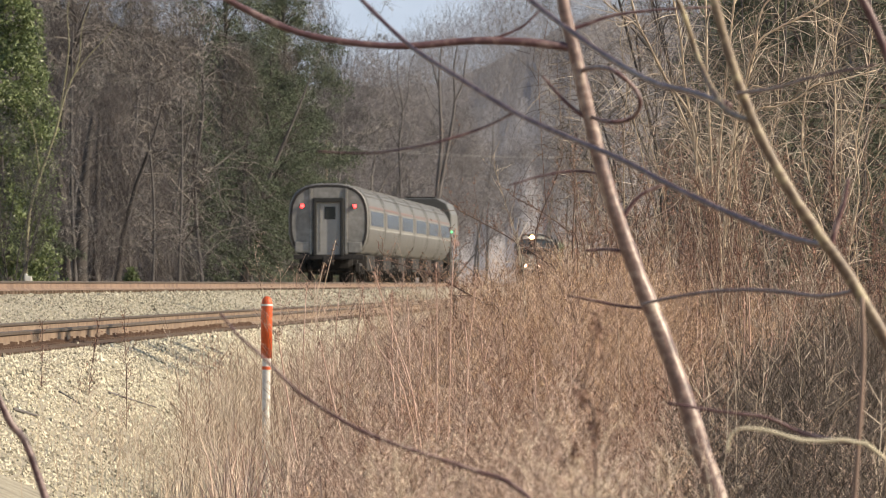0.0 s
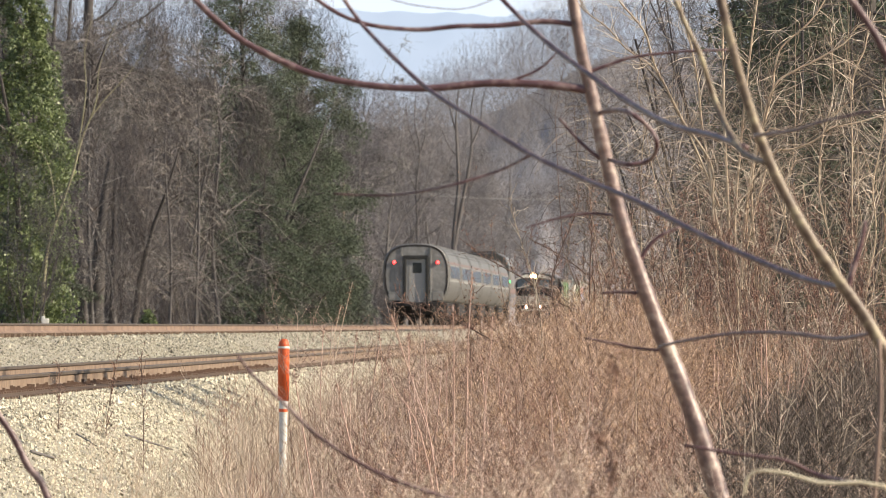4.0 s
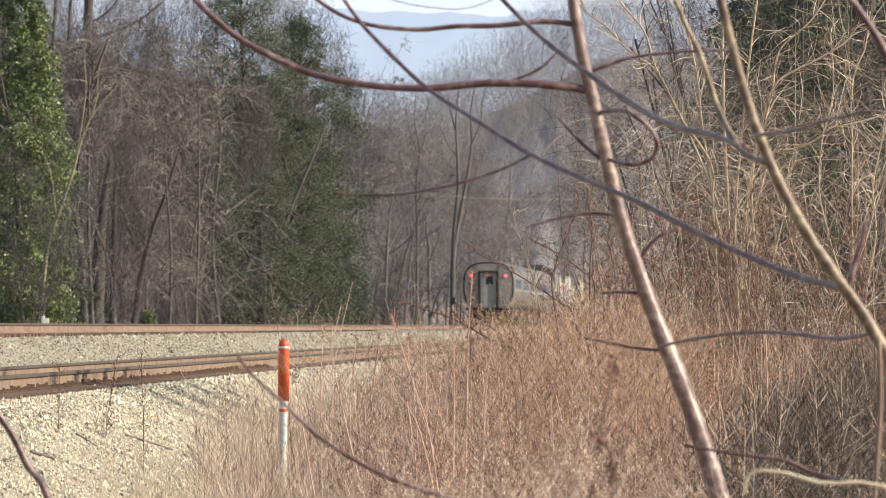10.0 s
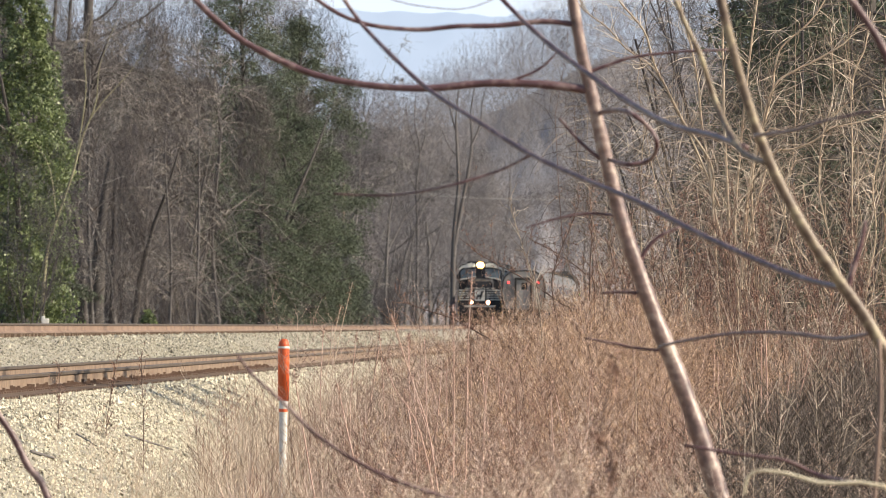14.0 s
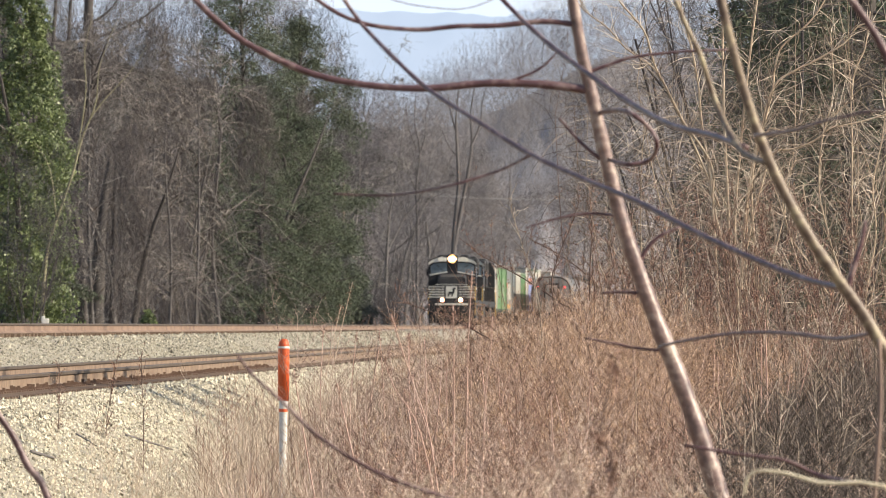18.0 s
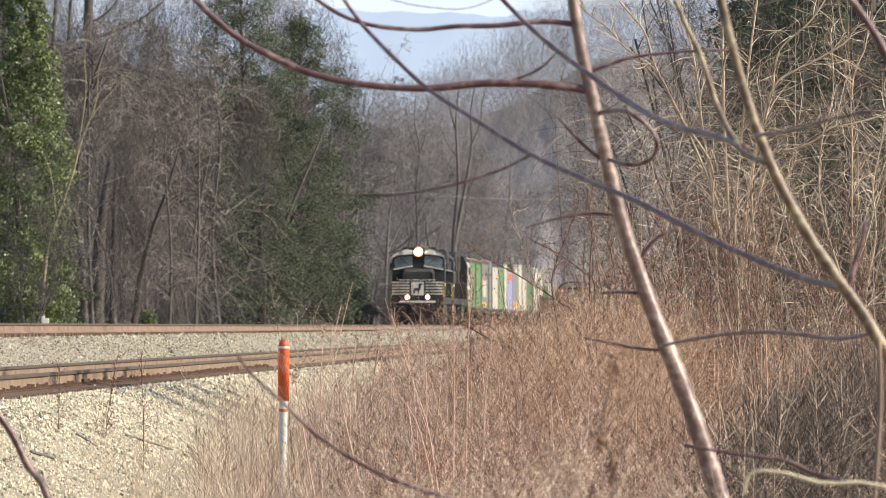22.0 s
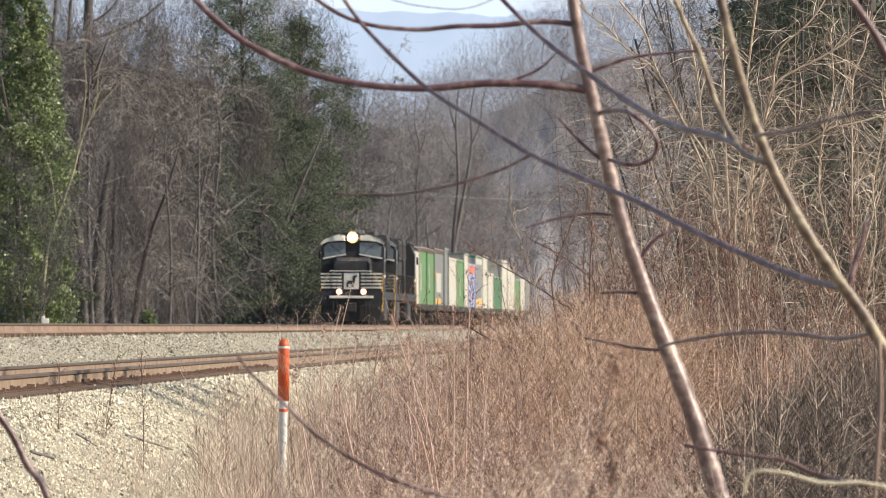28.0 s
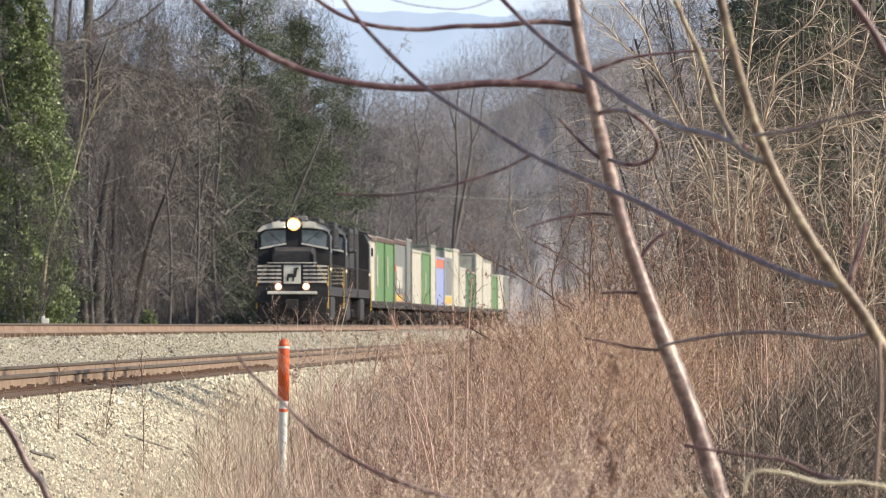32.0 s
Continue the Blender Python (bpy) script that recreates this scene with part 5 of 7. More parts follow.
CLOSE = [bare_tree(35, 15, 0.085, M_GREYBARK, M_PALETWIG, kids=4.8, gnarl=0.18, fine=900, spread=0.95, fine_len=0.28, thin=0.03, stout=0.009, levels=4),
         bare_tree(36, 13, 0.07, M_GREYBARK, M_PALETWIG, kids=4.8, gnarl=0.18, fine=900, spread=0.8, fine_len=0.28, thin=0.03, stout=0.009, levels=4, start=0.05)]
for px, d, k, size in ((118, 575, 0, 1.0), (205, 590, 1, 0.85), (270, 620, 0, 1.0), (335, 680, 0, 1.1), (225, 680, 1, 1.25), (150, 660, 0, 1.15),
                       (585, 900, 0, 1.6), (560, 930, 1, 1.75), (612, 960, 0, 1.35)):
    x = (px - 784) / 24946 * d
    plant(CLOSE[k], x, d, px * 7.0, size, (px, d) in ((118, 575), (205, 590)))
# the wood along the far side of the line, from near to far
for d in np.arange(800, 1180, 34):
    sow(TREES, -11.5 + rngw.uniform(-2, 1.5), d + rngw.uniform(-8, 8), rngw.uniform(0.75, 1.0))
for d in np.arange(900, 1350, 46):
    sow(TREES, -20 + rngw.uniform(-4, 4), d + rngw.uniform(-10, 10), rngw.uniform(0.85, 1.1))
for d in np.arange(540, 1150, 30):
    sow(SHRUBS, -9.0 + rngw.uniform(-1.5, 1.2), d, rngw.uniform(0.7, 1.15))
# across the end of the view
for k in range(26):
    d = rngw.uniform(1560, 1900)
    x = (rngw.uniform(560, 1150) - 784) / 24946 * d
    sow(FAR_TREES, x - float(line_x(d)), d, rngw.uniform(0.95, 1.3))
for k in range(12):
    d = rngw.uniform(1150, 1500)
    x = (rngw.uniform(600, 760) - 784) / 24946 * d
    sow(FAR_TREES, x - float(line_x(d)), d, rngw.uniform(0.8, 1.1))

for d in np.arange(1130, 1520, 32):
    sow(FAR_TREES, -9.5 + rngw.uniform(-2.5, 2.0), d, rngw.uniform(0.8, 1.05))
ivy = ivy_tree(61, 14.5, 1.85)
stand(ivy, *(-16.375, 552.000, 1.938)[:2])
ivy_low = ivy_tree(63, 1.3, 0.35, 2200)
stand(ivy_low, *(-11.718, 560.000, 1.942)[:2])
ivy_thin = ivy_tree(64, 11.5, 1.2, 900)
stand(ivy_thin, (88 - 784) / 24946 * 562, 562)
pale = tagged(new("pale_barked_tree"), "slender leaning tree with pale olive bark beside the ivy", "tree", "trees of the winter wood")
for kind, pts, r0, r1 in (
        ("trunk", [(-15.512, 545.000, 1.716), (-15.424, 545.000, 3.354), (-15.293, 545.000, 4.665), (-14.943, 545.000, 5.801), (-14.332, 545.000, 7.505), (-13.851, 545.000, 9.253), (-13.239, 545.000, 10.236), (-12.147, 545.000, 11.438), (-11.404, 545.000, 12.530)], 0.085, 0.005),
        ("branch", [(-14.332, 545.000, 7.505), (-14.070, 545.000, 8.816), (-13.807, 545.000, 10.782), (-13.851, 545.000, 12.311), (-13.458, 545.000, 14.059)], 0.04, 0.005),
        ("branch", [(-13.851, 545.000, 9.209), (-13.414, 545.000, 10.345), (-13.283, 545.000, 11.656), (-12.650, 545.000, 13.404)], 0.035, 0.005),
        ("branch", [(-14.943, 545.000, 5.801), (-15.206, 545.000, 7.724), (-15.817, 545.000, 8.816)], 0.03, 0.005)):
    curve_rod(kind, pts, [r0 + (r1 - r0) * i / (len(pts) - 1) for i in range(len(pts))], M_PALEBARK, pale, sides=8)
leaning = tagged(new("leaning_tree"), "dark forked leafless tree leaning over the line", "tree", "trees of the winter wood")
for kind, pts, r0, r1 in (
        ("trunk", [(0.72, 1120, 1.3), (0.85, 1120, 8.3), (1.21, 1120, 12.7), (1.12, 1120, 15.6), (1.03, 1120, 18.2), (1.26, 1120, 20.6)], 0.22, 0.04),
        ("trunk", [(0.84, 1120, 7.2), (0.99, 1120, 8.6), (1.62, 1120, 11.9), (2.0, 1120, 14.0), (2.29, 1120, 16.2), (2.2, 1120, 18.6), (2.52, 1120, 20.8)], 0.19, 0.04),
        ("branch", [(1.08, 1120, 17.0), (0.6, 1120, 18.8), (0.4, 1120, 19.9), (0.0, 1120, 20.8)], 0.08, 0.02),
        ("branch", [(2.29, 1120, 16.2), (2.9, 1120, 17.6), (3.2, 1120, 19.8), (3.7, 1120, 21.4)], 0.08, 0.03),
        ("branch", [(1.62, 1120, 11.9), (2.3, 1120, 12.9), (2.8, 1120, 14.6)], 0.06, 0.03),
        ("branch", [(1.12, 1120, 15.2), (0.5, 1120, 15.9), (-0.1, 1120, 17.3)], 0.06, 0.03)):
    curve_rod(kind, pts, [r0 + (r1 - r0) * i / (len(pts) - 1) for i in range(len(pts))], M_FARBARK, leaning, sides=8)
slim = tagged(new("slim_tree"), "slim dark forked leafless tree in the hazy wood", "tree", "trees of the winter wood")
for kind, pts, r0, r1 in (
        ("trunk", [(-2.2, 1160, 1.3), (-2.1, 1160, 9.0), (-2.2, 1160, 13.0), (-1.9, 1160, 16.0), (-2.35, 1160, 18.6), (-2.2, 1160, 21.0)], 0.12, 0.03),
        ("branch", [(-2.1, 1160, 15.4), (-1.5, 1160, 17.2), (-1.4, 1160, 19.2), (-0.9, 1160, 20.8)], 0.06, 0.02),
        ("branch", [(-2.15, 1160, 16.2), (-2.8, 1160, 17.9), (-3.1, 1160, 20.2)], 0.07, 0.03),
        ("branch", [(-2.2, 1160, 12.8), (-2.9, 1160, 14.4), (-3.2, 1160, 16.4)], 0.06, 0.02)):
    curve_rod(kind, pts, [r0 + (r1 - r0) * i / (len(pts) - 1) for i in range(len(pts))], M_FARBARK, slim, sides=8)
old_tree = tagged(new("old_tree"), "stout dark leafless trunks with arching limbs above the vines", "tree", "trees of the winter wood")
for kind, pts, r0, r1 in (
        ("trunk", [(-18.510, 740.000, 1.739), (-18.570, 740.000, 6.930), (-18.451, 740.000, 13.456), (-18.629, 740.000, 17.016), (-18.510, 740.000, 20.576)], 0.34, 0.22),
        ("trunk", [(-19.934, 740.000, 1.739), (-20.290, 740.000, 6.930), (-20.172, 740.000, 11.676), (-20.468, 740.000, 16.126), (-20.172, 740.000, 20.576)], 0.16, 0.09),
        ("trunk", [(-19.104, 740.000, 1.739), (-19.341, 740.000, 6.930), (-19.282, 740.000, 11.380), (-19.667, 740.000, 15.829), (-19.400, 740.000, 20.576)], 0.13, 0.08),
        ("branch", [(-18.599, 740.000, 16.719), (-17.769, 740.000, 16.957), (-16.731, 740.000, 17.313), (-15.692, 740.000, 17.906), (-14.595, 740.000, 18.796)], 0.09, 0.04),
        ("branch", [(-18.570, 740.000, 17.609), (-17.917, 740.000, 17.906), (-17.175, 740.000, 18.648), (-16.434, 740.000, 19.982)], 0.08, 0.04),
        ("branch", [(-20.379, 740.000, 15.829), (-20.884, 740.000, 16.719), (-21.121, 740.000, 18.203), (-21.773, 740.000, 19.389)], 0.06, 0.03)):
    curve_rod(kind, pts, [r0 + (r1 - r0) * i / (len(pts) - 1) for i in range(len(pts))], M_BARK, old_tree, sides=8)
hollow = tagged(new("old_tree"), "stout dark trunks standing in the shade of hanging vines", "tree", "trees of the winter wood")
for x, lean, r in ((-14.9, 0.3, 0.36), (-14.2, 0.1, 0.2), (-15.6, -0.2, 0.16)):
    curve_rod("trunk", [(x, 605, 1.0), (x + 0.1, 605, 4.0), (x + lean, 605, 6.6), (x + 2.2 * lean, 605, 9.0)], [r, 0.85 * r, 0.6 * r, 0.3 * r], M_BARK, hollow, sides=9)
for px, d, size in ((740, 1360, 0.9), (700, 1300, 0.8), (612, 1290, 0.8)):
    ob = copy_thing(TREES[1], pose((px - 784) / 24946 * d, d, 1.0, 0, 0, px))
    ob.scale = (size, size, size)
for seed, h, w, n, px, d in ((91, 21.8, 6.6, 130, 428, 785), (92, 19.6, 7.8, 175, 534, 850), (93, 13.5, 8.5, 120, 505, 800)):
    stand(clumped_evergreen(seed, h, w, n), (px - 784) / 24946 * d, d)
ARCHING = [arching_tree(151, 14.0, 2.9, 60), arching_tree(152, 11.0, 3.4, 54)]
for px, d, k, size in ((345, 640, 0, 1.0), (262, 610, 1, 1.1), (205, 640, 0, 1.1), (390, 700, 1, 1.3), (300, 575, 0, 0.8), (165, 600, 1, 1.2)):
    plant(ARCHING[k], (px - 784) / 24946 * d, d, px * 5.0, size, px in (345, 262))
CONIFERS = [(73, 9, 7.5, 465, 770, 0), (74, 12, 7.5, 556, 860, 0), (77, 7.5, 5.0, 612, 930, 1),
            (75, 20, 6.5, 10, 600, 0), (76, 11, 6.5, 375, 740, 0), (81, 15, 7.0, 460, 810, 0)]
for seed, h, w, px, d, grey in CONIFERS:
    stand(conifer(seed, h, w, count=84000 if h > 15 else 30000, needle=0.047, needles=M_PINEPALE if grey else None, label="grey-green hazy evergreen at the wood's edge" if grey else
                  "dark green conifer with drooping layered boughs"), (px - 784) / 24946 * d, d)


# rising wooded ground that closes the view behind the trees
def hill(name, a0, a1, d0, deep, tops, seed, label, material=M_HILL):
    """A wooded slope between two bearings (thousandths); tops: bearings and crest heights."""
    verts, faces = [], []
    na, nk = 90, 10
    for k in range(nk):
        t = k / (nk - 1)
        for i in range(na):
            a = a0 + (a1 - a0) * i / (na - 1)
            d = d0 + deep * t
            z = 0.6 + float(np.interp(a, *tops)) * t ** 0.8 * d / (d0 + deep) + (1.3 * noise.noise(Vector((a * 0.8, t * 5, seed))) if k else 0)
            verts.append((a / 1000 * d, d, z))
    for k in range(nk - 1):
        for i in range(na - 1):
            faces.append((k * na + i, k * na + i + 1, (k + 1) * na + i + 1, (k + 1) * na + i))
    return tagged(mesh_ob(name, verts, faces, material, smooth=True), label, kind="structure")


def twig_mass(name, label, count, a0, a1, d0, deep, tops, seed, length, width, material, lean=0.35, low=0.0, soft=1.5):
    """Uncountable upright trunks and twigs filling a far wood."""
    rng = np.random.default_rng(seed)
    a, t = rng.uniform(a0, a1, count), rng.random(count)
    h = rng.random(count)
    edge = np.minimum(a - a0, a1 - a) / soft
    q = np.sin(1.9 * a + 5.1 * h + seed) + np.sin(-1.1 * a + 7.3 * h + 2.0) + np.sin(0.7 * a - 3.9 * t * 3 + 1.0)
    keep = rng.random(count) < np.clip(edge, 0.02, 1) * np.clip(0.62 + 0.3 * q, 0.12, 1)
    a, t, h = a[keep], t[keep], h[keep]
    count = len(a)
    d = d0 + deep * t
    crest = np.interp(a, *tops) * d / (d0 + deep)
    z = 0.5 + crest * (low + (1 - low) * np.maximum(t ** 0.8, h)) * rng.uniform(0.75, 1.08, count)
    p = np.stack([a / 1000 * d, d, z], axis=1)
    way = np.stack([rng.normal(0, lean, count), rng.normal(0, lean, count), np.ones(count)], axis=1)
    h = length * rng.uniform(0.4, 1.6, count)[:, None]
    bend = rng.normal(0, 0.12, (count, 3)) * h
    lines = np.stack([p - way * h * 0.5, p + bend, p + way * h * 0.5], axis=1)
    v, f = ribbons(rng, lines, width * rng.uniform(0.5, 1.4, count))
    tagged(mesh_ob(name, v, f, material), label, "woods", kind="stuff")


LEFT_TOPS = ([-36, -24, -18, -13, -10, -7.6, -6, -4.5], [45, 43, 42, 40, 36, 31, 27, 22])
hill("hillside_wood", -40, -4.5, 1180, 240, (LEFT_TOPS[0], [36, 28, 26, 26, 23, 16, 10, 5]), 2, "brown wooded hillside behind the bare trees")
twig_mass("hillside_twigs", "dense brown winter woods on the hillside", 92000, -33, -4.5, 1150, 260, LEFT_TOPS, 5, 1.6, 0.016, M_WOODTWIG, 0.45)
# The haze on this hill and its crowns is only in their colours.
FAR_TOPS = ([-9, -5, 0, 6, 12, 40], [38, 38, 39, 41, 42, 45])
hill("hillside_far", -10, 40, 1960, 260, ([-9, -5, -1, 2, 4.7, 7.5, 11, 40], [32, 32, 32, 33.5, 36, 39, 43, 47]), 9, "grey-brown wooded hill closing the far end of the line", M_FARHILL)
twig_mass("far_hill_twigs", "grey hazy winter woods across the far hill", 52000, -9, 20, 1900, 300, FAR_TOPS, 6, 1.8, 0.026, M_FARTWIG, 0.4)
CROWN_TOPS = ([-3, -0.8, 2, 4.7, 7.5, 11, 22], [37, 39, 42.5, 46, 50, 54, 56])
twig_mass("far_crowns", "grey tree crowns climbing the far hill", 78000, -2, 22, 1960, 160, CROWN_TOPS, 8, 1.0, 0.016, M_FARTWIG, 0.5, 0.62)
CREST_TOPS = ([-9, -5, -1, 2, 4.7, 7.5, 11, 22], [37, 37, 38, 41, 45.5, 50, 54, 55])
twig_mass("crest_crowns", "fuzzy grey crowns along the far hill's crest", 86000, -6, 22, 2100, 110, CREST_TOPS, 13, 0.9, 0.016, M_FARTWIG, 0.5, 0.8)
# vine-draped trees along the wood's edge
VINED = [vine_tree(141, 11.0, 3.4, 5200), vine_tree(142, 13.5, 3.0, 5200, 0.3), vine_tree(143, 7.0, 3.2, 3600, 0.02)]
for i, (px, d, k, size) in enumerate(((232, 585, 0, 0.80), (150, 610, 1, 1.0), (305, 650, 2, 0.8), (340, 700, 1, 1.0), (275, 640, 1, 1.05), (40, 660, 1, 1.1), (195, 700, 0, 1.3),
                                      (452, 778, 1, 1.0), (528, 826, 1, 1.05))):
    plant(VINED[k], (px - 784) / 24946 * d, d, 77.0 * i, size, i in (0, 1, 2))

# ---- the camera's side of the line: marker post, weeds, thicket ----
def marker_post(x, d):
    t = tagged(new("cable_marker_post"), "white cable marker post with a tall orange cap among dry weeds", "marker post")
    bm = bmesh.new()
    prof = [(0.045, 1.06), (0.045, 1.46), (0.043, 1.50), (0.036, 1.53), (0.022, 1.548), (0.004, 1.553)]
    loft(bm, [[(r * math.cos(2 * math.pi * k / 24), r * math.sin(2 * math.pi * k / 24), z) for k in range(24)] for r, z in prof])
    cap = part("orange_cap", bm, M_ORANGE, t, "faded orange plastic cap", smooth=True)
    bm = bmesh.new()
    loft(bm, [[(0.0465 * math.cos(2 * math.pi * k / 24), 0.0465 * math.sin(2 * math.pi * k / 24), z) for k in range(24)] for z in (1.475, 1.483, 1.492)])
    part("reflective_band", bm, M_WHITEPL, cap, "thin white band")
    bm = bmesh.new()
    loft(bm, [[(r * math.cos(2 * math.pi * k / 20), r * math.sin(2 * math.pi * k / 20), z) for k in range(20)] for r, z in ((0.032, -0.2), (0.032, 0.4), (0.033, 1.05), (0.033, 1.1))])
    part("white_pole", bm, M_WHITEPL, t, "scuffed white plastic pole", smooth=True)
    bm = bmesh.new()
    loft(bm, [[(0.036 * math.cos(2 * math.pi * k / 20), 0.036 * math.sin(2 * math.pi * k / 20), z) for k in range(20)] for z in (0.97, 0.98, 0.995)])
    part("orange_ring", bm, M_ORANGE, t)
    t.matrix_basis = pose(x, d, 0.0, 0, 0.4, 0)
    return t


marker_post(-1.275, 112.0)


def weed_proto(seed, kind):
    """One plant: wood rows and seed-head points, height about 1."""
    rng = np.random.default_rng(seed)
    rows, pts, ways = [], [], []
    p = np.zeros(3)
    d = np.array([rng.normal(0, 0.10), rng.normal(0, 0.10), 1.0])
    path = [p]
    for k in range(5):
        d = d + rng.normal(0, 0.05, 3)
        d /= np.linalg.norm(d)
        q = p + d * 0.2
        rows.append((*p, *q, 0.0024 - 0.0003 * k, 0.0021 - 0.0003 * k))
        path.append(q)
        p = q
    path = np.array(path)
    n, z0, reach, heads = {"plume": (26, 0.38, 0.20, 30), "bush": (27, 0.22, 0.26, 20), "bare": (9, 0.25, 0.26, 0), "dock": (7, 0.45, 0.16, 12)}[kind]
    for k in range(n):
        t = z0 + (1 - z0) * (k + rng.random()) / n
        i = min(int(t * 5), 4)
        s = path[i] + (path[i + 1] - path[i]) * (t * 5 - i)
        a = rng.uniform(0, 2 * math.pi)
        r = reach * (1.15 - t) / (1 - z0) * rng.uniform(0.5, 1.1) + 0.02
        e = s + np.array([math.cos(a) * r, math.sin(a) * r, r * rng.uniform(0.5, 1.5)])
        rows.append((*s, *e, 0.0012, 0.0007))
        for _ in range(heads):
            w = rng.uniform(0.25, 1.05)
            pts.append(s + (e - s) * w + rng.normal(0, 0.007, 3))
            ways.append(e - s)
    return rows, np.array(pts).reshape(-1, 3), np.array(ways).reshape(-1, 3)


def field(name, label, kind, spots, heights, stem_mat, head_mat, head_size, seed, lean=0.06, thick=1.0, material_two=True):
    """Scatter plants of one kind as one mass."""
    rng = np.random.default_rng(seed)
    protos = []
    for k in range(6):
        protos.append(weed_proto(seed * 10 + k, kind))
    wood, heads, turns = [], [], []
    which = rng.integers(0, 6, len(spots))
    for k in range(6):
        sel = spots[which == k]
        h = heights[which == k]
        m = len(sel)
        if not m:
            continue
        rows, pts, ways = protos[k]
        R = np.array(rows)
        a = rng.uniform(0, 2 * math.pi, m)
        c, s = np.cos(a), np.sin(a)
        lx, ly = rng.normal(0, lean, m), rng.normal(0, lean, m)

        def put(P):
            x = P[None, :, 0] * c[:, None] - P[None, :, 1] * s[:, None] + lx[:, None] * P[None, :, 2]
            y = P[None, :, 0] * s[:, None] + P[None, :, 1] * c[:, None] + ly[:, None] * P[None, :, 2]
            z = np.repeat(P[None, :, 2], m, axis=0)
            return np.stack([x * h[:, None] + sel[:, 0:1], y * h[:, None] + sel[:, 1:2], z * h[:, None] + sel[:, 2:3]], axis=2).reshape(-1, 3)

        A, B = put(R[:, :3]), put(R[:, 3:6])
        rr = np.tile(R[:, 6:8], (m, 1)) * thick * rng.uniform(0.8, 1.3, (m * len(R), 1))
        wood.append(np.hstack([A, B, rr]))
        if len(pts):
            heads.append(put(pts))
            turns.append(put(pts + ways) - heads[-1])
    vs, fs = tubes(np.vstack(wood), 3)
    ob = mesh_ob(name, vs, fs, stem_mat)
    tagged(ob, label, "weeds", kind="stuff")
    if heads:
        v, f = florets(rng, np.vstack(heads), np.vstack(turns), head_size)
        tagged(mesh_ob("seed_head_mass", v, f, head_mat, ob), kind="stuff")
    return ob


def clump(x, d):
    """Soft patches a metre or two across, 0 to 1."""
    q = np.sin(2.1 * x + 0.31 * d) + np.sin(-1.3 * x + 0.47 * d + 1.7) + np.sin(3.4 * x - 0.22 * d + 0.6) + np.sin(0.9 * x + 0.83 * d + 4.0)
    return np.clip(0.5 + 0.2 * q, 0, 1)


def spots_in(rng, n, a0, a1, d0, d1, v_min=13.8):
    """Random places between two bearings (thousandths) and two depths, off the ballast, with a gap before the marker post."""
    d = np.sqrt(rng.uniform(d0 ** 2, d1 ** 2, n))
    x = rng.uniform(a0, a1, n) / 1000 * d
    keep = (x - line_x(d) > v_min) & (rng.random(n) < 0.3 + 0.9 * clump(x, d))
    keep &= (np.abs(x / d * 1000 + 11.38) > 0.42) | (d > 112)
    x, d = x[keep], d[keep]
    return np.stack([x, d, ground_z(x, d) - 0.02], axis=1)


rngf = np.random.default_rng(77)


def tall(s, lo, hi):
    """Weeds stand taller towards the back and the right of the patch."""
    f = smooth01((s[:, 1] - 65) / 80)
    side = smooth01((s[:, 0] / s[:, 1] * 1000 + 7) / 10)
    return (lo + (hi - lo) * f) * (0.74 + 0.26 * side) * rngf.uniform(0.72, 1.12, len(s)) * (0.74 + 0.46 * clump(s[:, 0], s[:, 1]))


S = spots_in(rngf, 1500, -10, 33, 66, 190)
S = S[(S[:, 0] / S[:, 1] < 0.021) | (S[:, 1] > 112)]
S = S[(S[:, 0] / S[:, 1] < 0.0145) | (rngf.random(len(S)) < 0.3)]
golden = (clump(S[:, 0] * 0.8 + 5, S[:, 1] * 0.6) > 0.53 - 0.2 * smooth01((S[:, 1] - 110) / 50)) & (S[:, 0] / S[:, 1] > -0.005)
high = tall(S, 0.98, 1.45)
field("goldenrod_weeds", "mass of dry russet goldenrod with fluffy seed heads", "plume", S[~golden], high[~golden], M_WEED, M_FLUFF, 0.0029, 3)
field("golden_weeds", "dry golden-tan goldenrod in broad sunlit patches", "plume", S[golden], high[golden] * 1.06, M_WEED, M_GOLD, 0.0029, 43)
S = spots_in(rngf, 1100, -10, 33, 70, 170)
field("bushy_weeds", "tangled dry tan weeds beside the ballast bank", "bush", S, tall(S, 0.85, 1.25), M_WEED, M_FLUFF, 0.0029, 4)
S = spots_in(rngf, 900, -33, -8, 92, 150, 13.2)
field("sparse_weeds", "thin dry stalks scattered on the foot of the bank", "bare", S, tall(S, 0.6, 1.2), M_STRAW, M_FLUFF, 0.008, 5)
S = spots_in(rngf, 420, -17, -5, 92, 135, 13.5)
field("dry_stalks", "thin pale upright stalks crowded round the marker post", "bare", S, tall(S, 0.8, 1.5), M_STRAW, M_FLUFF, 0.008, 16, thick=1.6)
S = spots_in(rngf, 300, -18, -5, 92, 130, 13.4)
field("brown_stalks", "thin brown upright stalks crowded round the marker post", "bare", S, tall(S, 0.8, 1.55), M_TWIGRED, M_FLUFF, 0.008, 17, thick=1.4)
S = np.vstack([spots_in(rngf, 110, -15, -7, 96, 135, 13.6), spots_in(rngf, 40, -20, -14, 94, 125, 13.6)])
field("straw_weeds", "pale straw-coloured weeds crowded round the marker post", "bush", S, tall(S, 0.75, 1.25), M_STRAW, M_STRAW, 0.0029, 15)
S = spots_in(rngf, 2700, 15, 33, 60, 112)
S = S[rngf.random(len(S)) < smooth01((S[:, 0] / S[:, 1] * 1000 - 16.5) / 7)]
